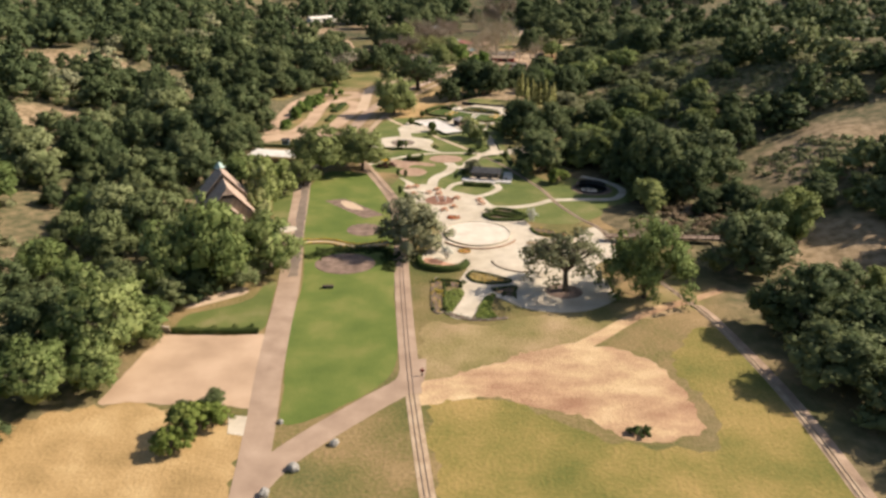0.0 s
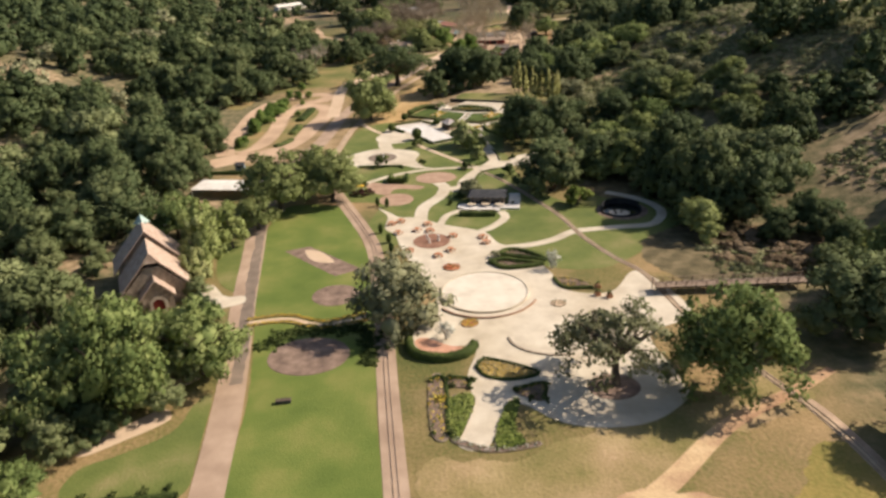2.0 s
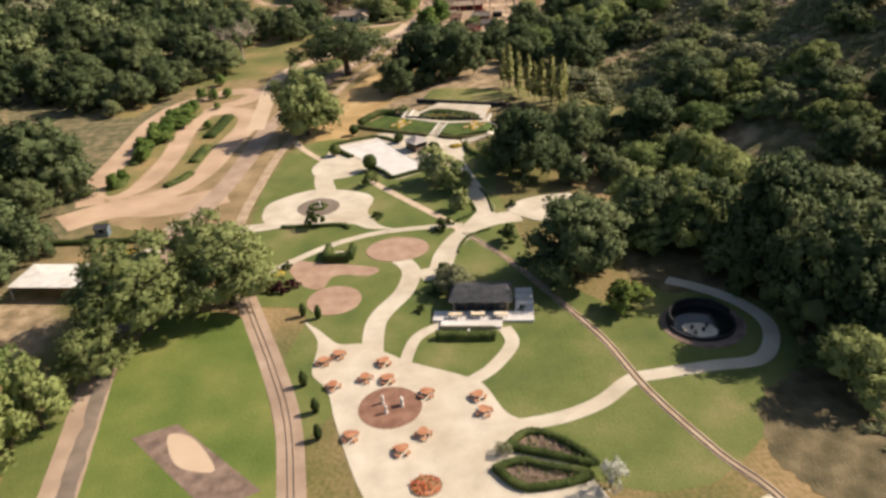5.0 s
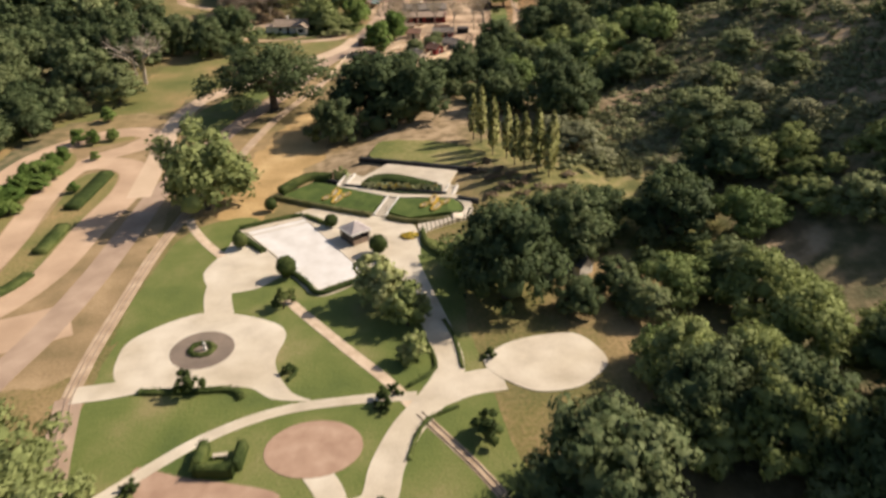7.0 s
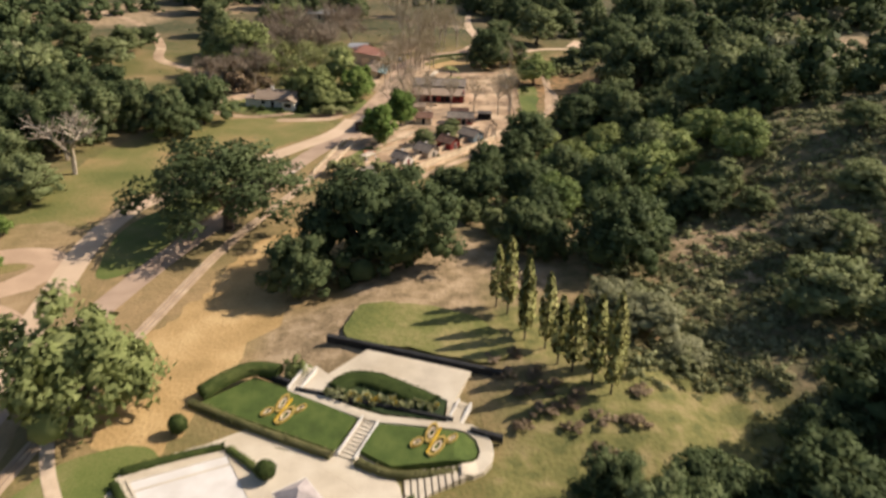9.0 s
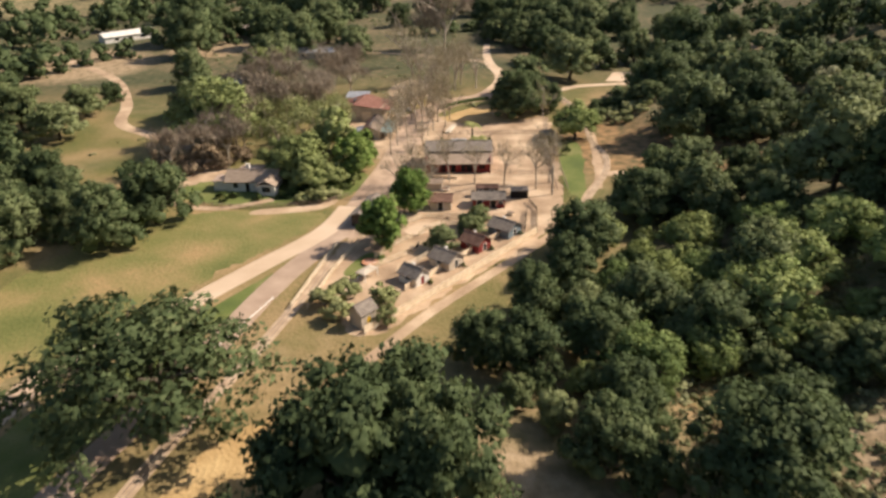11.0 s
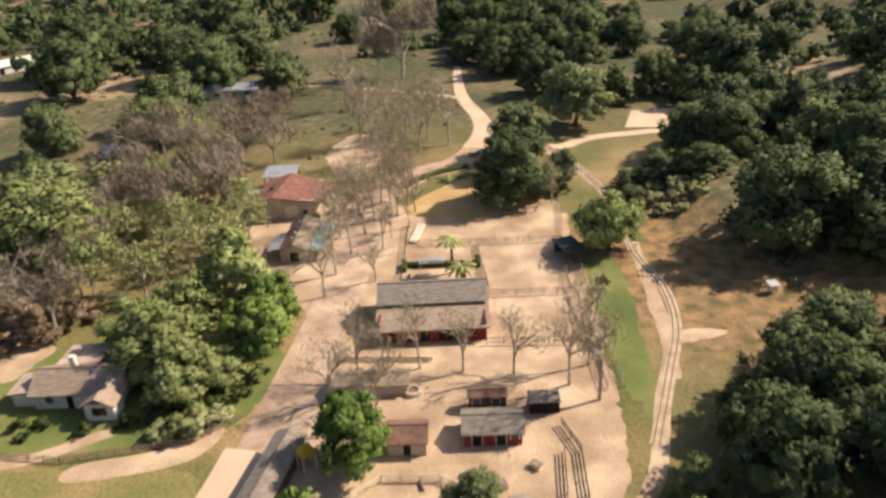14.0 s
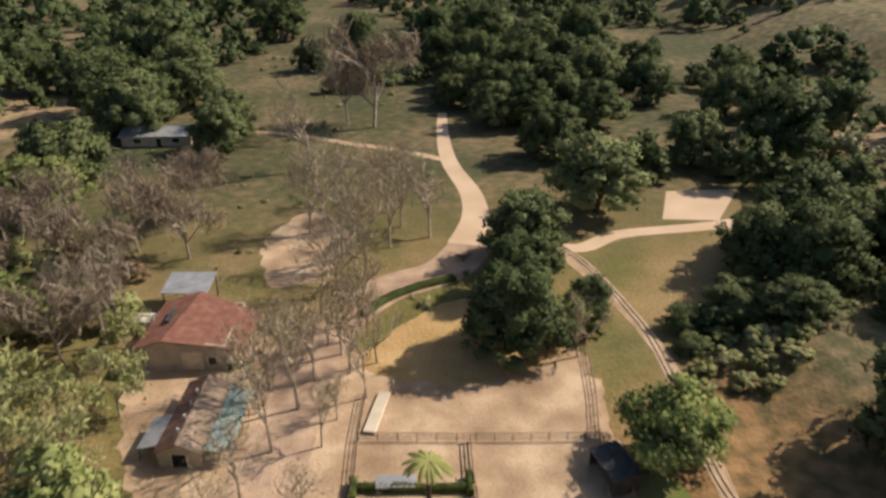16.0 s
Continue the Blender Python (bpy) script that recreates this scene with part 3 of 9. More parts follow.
# ---- the ground: one sheet, level along the valley, hills on both sides ----
def smooth_step(a, b, v):
    t = min(max((v - a) / (b - a), 0.0), 1.0)
    return t * t * (3 - 2 * t)


def along(table, y):
    return float(np.interp(y, [a for a, _ in table], [b for _, b in table]))


LEFT_FOOT = [(0, -105), (120, -90), (250, -100), (350, -110), (450, -95), (600, -130), (800, -150), (1000, -60)]
RIGHT_FOOT = [(0, 95), (120, 90), (200, 82), (260, 66), (330, 56), (400, 52), (440, 66), (500, 92), (560, 110), (640, 170), (800, 190), (1000, 120)]
RIGHT_RISE = [(0, 12), (150, 18), (300, 26), (400, 26), (460, 16), (540, 12), (640, 12), (800, 22), (1000, 40)]


def height(x, y):
    h = smooth_step(0, 90, x - along(RIGHT_FOOT, y)) * along(RIGHT_RISE, y)
    h += smooth_step(0, 110, along(LEFT_FOOT, y) - x) * 15
    if y < 420 and -10 < x < 60:  # the bank that the terraced garden leans on
        h += 2.5 * smooth_step(296, 310, 0.5 * x + 0.866 * y) * smooth_step(-4, 10, x - 0.45 * (y - 350)) * (1 - smooth_step(385, 415, y))
    out = max(smooth_step(0, 60, x - along(RIGHT_FOOT, y)), smooth_step(0, 80, along(LEFT_FOOT, y) - x), smooth_step(760, 950, y))
    # a short steep rise above the paddock railway
    h += 5 * smooth_step(84, 103, x) * smooth_step(511, 526, y) * (1 - smooth_step(540, 556, y))
    h += out * (10 * noise.noise((x / 70, y / 70, 3.1)) + 3 * noise.noise((x / 22, y / 22, 7.7)))
    far = smooth_step(800, 1500, math.hypot(x, y - 200))
    h += far * (45 + 40 * noise.noise((x / 300, y / 300, 1.3)))
    return h


def axis(lo, hi, fine, ends):
    core = list(np.arange(lo, hi + 0.1, fine))
    step, v, after = fine, hi, []
    while v < ends[1]:
        step *= 1.25
        v += step
        after.append(v)
    step, v, before = fine, lo, []
    while v > ends[0]:
        step *= 1.25
        v -= step
        before.append(v)
    return before[::-1] + core + after


gx, gy = axis(-260, 300, 5.0, (-4500, 4500)), axis(40, 950, 5.0, (-4500, 4500))
gverts = [(x, y, height(x, y)) for y in gy for x in gx]
gfaces = [(j * len(gx) + i, j * len(gx) + i + 1, (j + 1) * len(gx) + i + 1, (j + 1) * len(gx) + i) for j in range(len(gy) - 1) for i in range(len(gx) - 1)]
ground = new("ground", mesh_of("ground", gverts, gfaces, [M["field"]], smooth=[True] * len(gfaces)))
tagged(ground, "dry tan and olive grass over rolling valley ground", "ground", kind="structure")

# ---- fields, lawns, roads and paths ----
patch("dry_slope", [(-16, 326), (-24, 345), (-16, 366), (-8, 388), (2, 400), (14, 396), (2, 372), (2, 352), (-8, 342), (-10, 332)], 0.011, M["dry"], "bleached dry grass beside the railway", worn=2.0)
patch("side_meadow", [(-78, 366), (-72, 390), (-52, 402), (-40, 398), (-40, 412), (-30, 424), (-18, 440), (-5, 456), (4, 470), (-14, 476), (-34, 474), (-48, 458), (-62, 424), (-90, 384)], 0.013, M["pasture_grass"], "open olive green meadow beside the service road", worn=2.0)
patch("verge_lawn", [(-34, 378), (-35, 396), (-30, 408), (-18, 424), (-8, 438), (-4, 442), (-12, 422), (-22, 398), (-28, 380)], 0.016, M["lawn"], "green verge between the two roads", worn=0.4)
patch("bank_grass", [(62, 470), (66, 486), (69, 498), (71, 514), (66, 516), (62, 496), (60, 480)], 0.013, M["lawn"], "green grassy bank beside the paddock fence", worn=1.2)
patch("yard_lawn", [(-27, 482), (-8, 478), (6, 480), (14, 494), (-2, 508), (-24, 504), (-36, 492)], 0.014, M["lawn"], "green yard lawn round the white house", worn=1.6)
patch("pasture", [(12, 572), (30, 570), (46, 600), (56, 640), (44, 690), (10, 690), (-14, 640), (-4, 600)], 0.012, M["field"], "rough green pasture behind the farm", worn=2.5)
patch("meadow", [(-2, 112), (10, 113), (20, 106), (32, 100), (44, 100), (47, 112), (44, 128), (56, 140), (62, 120), (62, 80), (62, 50), (0, 50), (0, 85)], 0.012, M["meadow"], "olive green meadow grass beside the dirt tracks", worn=2.2)
patch("dry_pasture", [(-90, 46), (-34, 46), (-31, 70), (-31, 92), (-33, 104), (-46, 109), (-62, 109), (-76, 98), (-88, 76)], 0.009, M["dry"], "golden dry pasture beside the driveway", worn=2.0)
patch("dry_pasture", [(-2, 117), (-3, 141), (8, 140), (24, 146), (42, 152), (54, 160), (58, 150), (42, 143), (28, 132), (12, 121)], 0.0105, M["thin_grass"], "thin tan and olive grass before the plaza", worn=2.0)
patch("dirt_clearing", [(-3, 116), (14, 127), (28, 133), (40, 126), (44, 112), (42, 103), (32, 102), (22, 108), (10, 113), (-2, 111)], 0.02, M["clearing"], "bare orange-tan dirt clearing at the edge of the meadow", worn=2.0)
ribbon("dirt_track", [(61.5, 50), (61.9, 90), (61.6, 109), (60.4, 124), (57.8, 143), (56, 150)], (3.4, 2.2), 0.026, M["street_earth"], "greyish dirt lane beside the field railway")
ribbon("dirt_track", [(-4, 116), (12, 121), (28, 132), (42, 145), (56, 153), (64, 158)], (4.5, 1.6), 0.028, M["clearing"], "pale dirt track worn across the field")
patch("lawn", [(-28, 115), (-27, 106), (-24, 104.6), (-17.5, 109.6), (-10, 118.7), (-8.7, 129), (-10, 143.5), (-11.3, 162), (-12.5, 190), (-14.5, 206), (-18, 222), (-25, 245), (-34, 249), (-41, 246), (-42.5, 225), (-39, 199), (-35.5, 179), (-32.5, 159), (-31, 135)], 0.03, M["front_lawn"], "long mown green lawn between driveway and railway", worn=0.25)
ribbon("driveway", [(-24, 40), (-26, 66), (-28, 88), (-30, 106.4), (-31.8, 120.5), (-33.6, 138), (-35, 154), (-37, 170), (-40, 190), (-43, 215), (-46, 240), (-46.5, 262), (-45, 281), (-41, 296), (-38, 312), (-36, 330), (-34.5, 345)], 5.0, 0.045, M["asphalt"], "sun-bleached asphalt driveway beside the lawn")
M["worn_asphalt"] = material("worn_grey_asphalt", [(0.15, (0.16, 0.125, 0.098)), (0.55, (0.215, 0.168, 0.13)), (0.9, (0.28, 0.215, 0.165))], 0.25, 5.0, 0.92, 0.3, 0.6)
worn = ribbon_outline([(-35.4, 163), (-36.2, 170), (-39.0, 190), (-42.1, 215), (-45, 240), (-45.6, 252)], 2.3)
patch("worn_lane", ragged(worn[0] + worn[1][::-1], 0.55), 0.0475, M["worn_asphalt"], "bare grey asphalt lane worn clear of dust along the driveway", smooth=False)
patch("parking_yard", [(-56, 134), (-34.5, 135), (-34, 122), (-32, 109), (-39, 110.5), (-59, 110), (-58, 122)], 0.025, M["gravel"], "bare pinkish gravel parking yard", smooth=False, worn=0.7)
patch("concrete_pad", [(-35.7, 107.1), (-32.5, 106.7), (-31.9, 101.4), (-34.6, 102)], 0.06, M["concrete"], "small pale concrete pad by the driveway", smooth=False)
ribbon("link_road", [(-28, 88), (-25, 95), (-19, 103), (-12, 111), (-6, 118), (-5.5, 126)], 5.0, 0.04, M["asphalt"], "asphalt road that joins driveway and railway crossing")
patch("plaza", [(-15, 243), (-12.4, 237), (-12.7, 229), (-10.2, 224.7), (-8.5, 217), (-5.3, 205.6), (-1.5, 196), (-1, 187), (-5, 177), (-4.6, 171.5), (5.6, 171), (4.1, 162), (4.3, 154.4), (1.5, 144.4), (6, 143), (9.6, 152), (12.6, 152.9), (16.9, 148.6), (22.3, 146.3), (29.9, 146.5), (35.6, 149.6), (39.2, 154.2), (38.4, 161.6), (38, 172), (46, 177), (48, 182), (44.6, 195), (41, 197.7), (35.6, 190), (30.5, 189), (25, 192), (24, 200), (21, 207), (17.4, 213.5), (14.4, 216.5), (12.2, 222.6), (9.2, 225.3), (1.4, 230), (-4.8, 235.2), (-9.1, 236), (-12.2, 240)], 0.06, M["concrete"], "broad cream concrete plaza with curving edges")
GARDEN_PATHS = [
    ([(-3.8, 233), (-3.0, 242), (1.5, 250), (3.0, 257), (1, 262)], 3.4),
    ([(1.0, 229), (3.0, 235.5), (7, 238.5), (12, 239.5)], 1.9),
    ([(17, 236.5), (17.6, 232), (14, 226.5), (10.6, 223.8)], 2.2),
    ([(14.5, 213.5), (21.3, 214.3), (27.3, 216.6), (32.7, 220.7), (37.3, 221.5), (45, 222.2), (51.7, 222.6), (55.4, 226.5), (57, 232), (55, 238), (50.4, 243.3), (46.3, 246.3)], 2.4),
    ([(4.5, 255), (8, 256.5), (9.5, 262), (12.3, 268), (15.9, 273), (19, 279), (18.7, 287), (17, 298), (15.8, 306), (14.8, 314), (12, 322)], 4.2),
    ([(-14.5, 296), (-16, 304), (-15, 312), (-10, 317), (-3, 316)], 4.4),
    ([(-32, 280.5), (-26, 281), (-18, 283)], 3.6),
    ([(16, 273.5), (21, 275.5), (26, 276)], 5.0),
    ([(-9, 327), (2, 333), (10, 328.4), (15.6, 322), (15.6, 312)], 4.6),
    ([(-26.5, 258), (-21, 263), (-13, 269.5), (-4, 273.4), (6, 274.3), (14, 274)], 1.8),
]
for i, (line, width) in enumerate(GARDEN_PATHS):
    ribbon("garden_path", line, width, 0.0612 + 0.0015 * i, M["concrete"], "curving cream concrete garden path")
patch("garden_lawn", [(-15, 246), (-25, 250), (-28, 262), (-30, 277), (-28, 298), (-20, 322), (-14, 327), (-2, 331), (12, 324), (24, 312), (23, 290), (24, 276), (26, 258), (36, 240), (50, 250), (60, 236), (56, 218), (44, 206), (34, 200), (22, 204), (8, 222), (-6, 222), (-14, 214), (-18, 228)], 0.022, M["lawn"], "garden lawns that fill the spaces between curving paths", worn=0.3)
patch("turnaround", [(-28, 287.8), (-27, 292.8), (-21, 297.4), (-15.4, 298.4), (-7.3, 295), (-4.2, 291), (-5.3, 284), (-2.8, 277.4), (0, 275), (-5, 276), (-8, 278.6), (-11, 279.4), (-16.7, 280), (-23.7, 281), (-27, 283)], 0.056, M["concrete"], "cream concrete turnaround with a planted middle")
LOT_LANES = [
    ([(-69, 300), (-71.5, 312), (-71, 335), (-70.5, 360), (-65.5, 376), (-56, 385), (-47, 386.5), (-42.5, 382), (-46, 375)], 6.2),
    ([(-44, 376), (-52, 370), (-57, 360), (-58, 345), (-57.5, 328), (-59.5, 311), (-66, 303)], 5.8),
    ([(-58, 364), (-50, 366), (-42.5, 361), (-41, 350), (-44, 332), (-46.5, 316), (-52, 304), (-60, 300)], 6.8),
    ([(-72, 291), (-62, 297), (-50, 296), (-38, 300)], 10.0),
]
for i, (line, width) in enumerate(LOT_LANES):
    ribbon("parking_lane", line, width, 0.0315 + 0.003 * i, M["gravel"], "pinkish paved loop lane of a long parking area")
ribbon("service_road", [(-38, 345), (-38.5, 368), (-39.2, 392), (-36, 408), (-31, 416), (-18.5, 431.7), (-7.5, 446), (4, 461), (9, 475)], 5.0, 0.046, M["sand"], "pale concrete service road between lawns")
ribbon("farm_street", [(7, 458), (11, 470), (15, 486), (20, 505), (25, 530), (30, 552), (40, 566), (52, 572), (60, 584)], (8, 9), 0.036, M["street_earth"], "broad dusty farm street between the buildings")
ribbon("zoo_road", [(-34.5, 345), (-30.5, 362), (-26, 377), (-21, 391), (-11, 416), (-2.5, 440), (8, 462), (11, 474)], (4.6, 5.2), 0.041, M["asphalt"], "wide worn road leading to the farm buildings")
ribbon("dirt_lane", [(12, 408), (24, 424), (38, 439), (50, 452), (58, 461), (64, 474), (70, 486), (73, 500), (76, 516), (79, 536), (79, 550), (75, 572), (66, 590)], 2.2, 0.03, M["dirt"], "rutted dirt lane along the paddock fence")
patch("farm_yard", [(8, 428), (14, 418), (29, 432), (50, 454), (57, 468), (61, 492), (68, 535), (62, 548), (38, 548), (18, 556), (2, 556), (6, 530), (18, 500), (14, 470), (4, 440)], 0.018, M["dirt"], "trampled tan earth of the farm yard and paddocks", worn=1.6)


# ---- railways: a bed with two steel rails ----
M["steel"] = material("rusty_rail_steel", [(0.2, (0.24, 0.18, 0.135)), (0.6, (0.33, 0.255, 0.195)), (0.9, (0.41, 0.325, 0.255))], 2.0, 10.0, 0.7, 0.2, 0.4, metal=0.15)
M["ballast"] = material("tan_ballast", [(0.15, (0.36, 0.26, 0.17)), (0.5, (0.46, 0.34, 0.23)), (0.9, (0.55, 0.43, 0.30))], 0.4, 5.0, 0.95, 0.5, 0.5)

M["garden_earth"] = material("pale_trodden_earth", [(0.15, (0.48, 0.36, 0.25)), (0.5, (0.58, 0.45, 0.32)), (0.9, (0.66, 0.53, 0.39))], 0.5, 5.0, 0.95, 0.4, 0.6)


def railway(line, bed_width, bed, label, top=0.05):
    rail = thing("railway_track", pose(0, 0, 0), label, "railway track")
    rail["kind"] = "structure"
    ribbon("track_bed", line, bed_width, top, bed, "", parent=rail)
    left, right = ribbon_outline(line, 0.78)
    for side in (left, right):
        bm = bmesh.new()
        rows = []
        for i, q in enumerate(side):
            d = (side[min(i + 1, len(side) - 1)] - side[max(i - 1, 0)]).normalized()
            s = Vector((-d.y, d.x)) * 0.05
            rows.append([bm.verts.new((p.x, p.y, z)) for p, z in ((q + s, top - 0.01), (q + s * 0.8, top + 0.12), (q - s * 0.8, top + 0.12), (q - s, top - 0.01))])
        for a, b in zip(rows, rows[1:]):
            for k in range(3):
                bm.faces.new((a[k], b[k], b[k + 1], a[k + 1]))
        bmesh.ops.recalc_face_normals(bm, faces=bm.faces)
        part("rail", bm, M["steel"], rail)
    return rail


railway([(5, 40), (1.5, 66), (-1.8, 87.5), (-3.6, 101), (-5.2, 114)], 2.4, M["ballast"], "narrow railway on a pale dirt bed through the field", 0.052)
railway([(-5.2, 114), (-7.1, 133.8), (-9.4, 160.5), (-11.2, 185), (-13.2, 205), (-15.2, 219), (-19, 232), (-24, 246.5), (-29, 262), (-32.2, 280)], 3.6, M["asphalt"], "narrow railway set in a paved strip along the lawn", 0.055)
railway([(-32.2, 280), (-32, 290), (-30.9, 303), (-29.4, 319), (-27.4, 331), (-24, 347), (-20.2, 362), (-15.4, 382), (-11, 396), (-4, 414), (2, 432), (7, 449)], 2.2, M["ballast"], "narrow railway curving on a tan earth bed", 0.06)
railway([(61.2, 60), (61.3, 90), (61, 109), (59, 130), (56.8, 145), (52, 160), (46.8, 176), (43.5, 196), (39, 205.5), (34.4, 218), (31.5, 231), (27, 243), (21, 258), (14, 270.5)], 1.4, M["ballast"], "narrow railway running across lawns and paths", 0.066)
railway([(60, 466), (67.5, 480), (73, 491), (75.8, 503), (75.6, 516), (78.6, 536), (79.4, 550), (76.6, 573), (68, 590)], 1.8, M["ballast"], "narrow railway beside a grassy bank", 0.057)

for line in ([(14, 270.5), (10.4, 277.4), (4.4, 286.4), (-1.6, 295.6), (-4.6, 300.6)], [(-17, 316.6), (-20.4, 321.8), (-23.4, 327.4), (-25.6, 333)]):
    ribbon("earth_path", line, 1.7, 0.0665, M["garden_earth"], "straight pale earth path across the lawn")
TRACKS = [
    ("dirt_road", [(-139, 687), (-111, 656), (-88, 623), (-72.5, 583), (-67, 558), (-54, 543), (-30, 520)], 4.0, "pale winding dirt road through the oaks", "dirt"),
    ("dirt_road", [(57, 582), (61.5, 594), (63, 608), (61.5, 628), (63, 650), (66, 672)], (6.5, 2.6), "pale dirt road running up the valley", "sand"),
    ("dirt_track", [(60, 631), (48, 641), (38, 647), (27, 655), (12, 662), (-4, 656)], 2.6, "narrow dirt track across the pasture", "dirt"),
    ("dirt_road", [(64, 590), (76.6, 577), (88, 581.5), (108, 582.5), (124, 586)], 3.6, "pale dirt road under the oaks", "sand"),
    ("dirt_track", [(-9, 482), (-22, 478), (-34, 486), (-30, 505)], 2.2, "dirt path round the white house", "dirt"),
]
for i, (name, line, width, label, surface) in enumerate(TRACKS):
    ribbon(name, line, width, 0.034 + 0.004 * i, M[surface], label)
patch("bare_patch", [(-12, 473), (2, 474), (6, 480), (-2, 477), (-12, 476)], 0.02, M["dirt"], "bare worn earth by the road")
patch("riding_ring", [(99, 587), (110, 584.5), (122, 600), (106, 601.5)], 0.05, M["sand"], "pale sand riding ring", smooth=False)
# litter and thin grass with tree shade painted into the brown
patch("leaf_litter", [(47, 242), (56, 241), (60, 232), (59, 222), (50, 216), (46, 208), (48, 196), (58, 188), (74, 194), (74, 240), (68, 262), (50, 263), (40, 252)], 0.0265, M["litter"], "thin grass and leaf litter under close-standing oaks, coloured darker for their shade", worn=1.5)
patch("bare_ground", [(-46, 498), (-34, 494), (-25, 500), (-26, 512), (-38, 516), (-48, 509)], 0.019, M["dirt"], "bare tan earth among scattered trees", worn=2.0)
patch("dry_yard", [(-66, 300), (-68, 340), (-66, 368), (-56, 380), (-42, 390), (-33, 360), (-30, 335), (-31, 306), (-34, 284), (-56, 286)], 0.0145, M["verge_earth"], "brown dry earth round the parking lanes", worn=1.5)
patch("garden_lawn", [(-30, 292), (-28.4, 312), (-25, 326), (-17, 332), (-11, 329), (-13, 316), (-19, 304), (-26, 298)], 0.0205, M["lawn"], "lawn between railway and garden path", worn=0.4)
patch("dry_lawn", [(36, 545), (44, 556), (56, 561), (67, 549), (62, 541), (48, 538)], 0.0205, M["dry"], "worn dry grass under the paddock oaks", worn=1.0)
patch("worn_rut", [(71.2, 499), (72.6, 498), (70.8, 488), (68.8, 479), (67.4, 480), (69.6, 489)], 0.0335, M["dirt"], "bare tan rut worn into the grassy bank", worn=0.5)
patch("worn_rut", [(71.6, 489.4), (76, 489.6), (80, 488), (75, 486.8), (71.2, 486.8)], 0.0345, M["dirt"], "bare tan rut worn across the grass", worn=0.6)
patch("sand_lot", [(22, 571), (31, 574), (36, 590), (28, 602), (19, 588)], 0.03, M["dirt"], "bare tan earth clearing", worn=1.5)
# beds and paving in the lawns
for pts, top, mat, label, name in (
    ([(-36, 218.2), (-30.3, 220.3), (-17, 206.3), (-22.6, 203.3)], 0.045, "mulch", "diamond bed of dark mulch set in the lawn", "mulch_bed"),
    ([(-31.1, 218), (-27.5, 217), (-23.4, 210.5), (-28.5, 212)], 0.06, "sand", "patch of pale sand inside the mulch bed", "sand_patch"),
):
    patch(name, pts, top, M[mat], label, smooth=name == "sand_patch")
for x, y, r, q, mat, label, name in (
    (-21.5, 194.2, 4.9, 0.95, "mulch", "round bed of dark mulch set in the lawn", "mulch_bed"),
    (-20, 193.6, 2.6, 0.8, "sand", "patch of pale sand inside the mulch bed", "sand_patch"),
    (-24, 171, 7.4, 0.85, "mulch", "round bed of dark mulch under tree shade", "mulch_bed"),
    (0.7, 266, 6.0, 0.82, "brick_pad", "round pink brick terrace", "brick_circle"),
    (-10.5, 249.2, 4.7, 1.0, "brick_pad", "round pink brick terrace", "brick_circle"),
    (-1.2, 219.6, 4.4, 1.0, "red_brick", "round dark red brick inlay in the plaza", "brick_circle"),
    (-16.1, 288.6, 4.6, 1.0, "worn_asphalt", "round grey paved middle of the turnaround", "paved_circle"),
    (27.6, 156.4, 4.3, 0.85, "mulch", "round mulch bed at the foot of an oak", "mulch_bed"),
    (47.4, 232.6, 6.4, 1.0, "mulch", "dark mulch round a sunken basin", "mulch_bed"),
):
    patch(name, disc(x, y, r, 48, q), {"sand": 0.06}.get(mat, 0.09 if "brick" in mat else 0.075), M[mat], label, smooth=False)
patch("brick_walk", [(-20.5, 265.3), (-14.4, 263.3), (-3.6, 259.6), (-4.4, 256.8), (-10.8, 257.7), (-13, 253.4), (-17.1, 256)], 0.048, M["brick_pad"], "pink brick walk joining two terraces")
patch("sand_pool", [(23.9, 279.4), (27.5, 283.6), (33.7, 285.1), (38.8, 284.4), (41.2, 278.3), (38.7, 274.7), (34.6, 272.5), (28.8, 273.2)], 0.11, M["concrete"], "broad pale concrete basin at the wood's edge")
patch("rail_platform", [(-12.7, 179), (-8.7, 178.5), (-8.5, 172.4), (-12.4, 172.8)], 0.16, M["asphalt"], "grey paved platform beside the railway", smooth=False)
for pts in ([(-48.4, 283.6), (-46.2, 287.3), (-44.3, 287), (-45.2, 282.9)], [(-50.3, 269.5), (-50.1, 275.3), (-46.5, 276.7), (-46.2, 268.8)]):
    patch("concrete_pad", pts, 0.065, M["concrete"], "pale concrete pad beside the road", smooth=False)
for pts in ([(-68, 308), (-63, 308), (-60.8, 330), (-61, 350), (-57, 366), (-61, 374), (-67.6, 358), (-68, 335)], [(-54.5, 308), (-49.5, 314), (-47, 335), (-44.6, 350), (-46.5, 360), (-53.5, 358), (-54, 340)], [(-57, 377), (-48, 380.5), (-48.5, 383), (-57, 381)]):
    patch("planted_island", pts, 0.043, M["pasture_grass"], "long planted island between parking lanes")


# ---- trees ----
def ico(sub):
    bm = bmesh.new()
    bmesh.ops.create_icosphere(bm, subdivisions=sub, radius=1)
    v = np.array([p.co[:] for p in bm.verts])
    f = np.array([[p.index for p in q.verts] for q in bm.faces])
    bm.free()
    return v, f


ICO = {1: ico(1), 2: ico(2)}


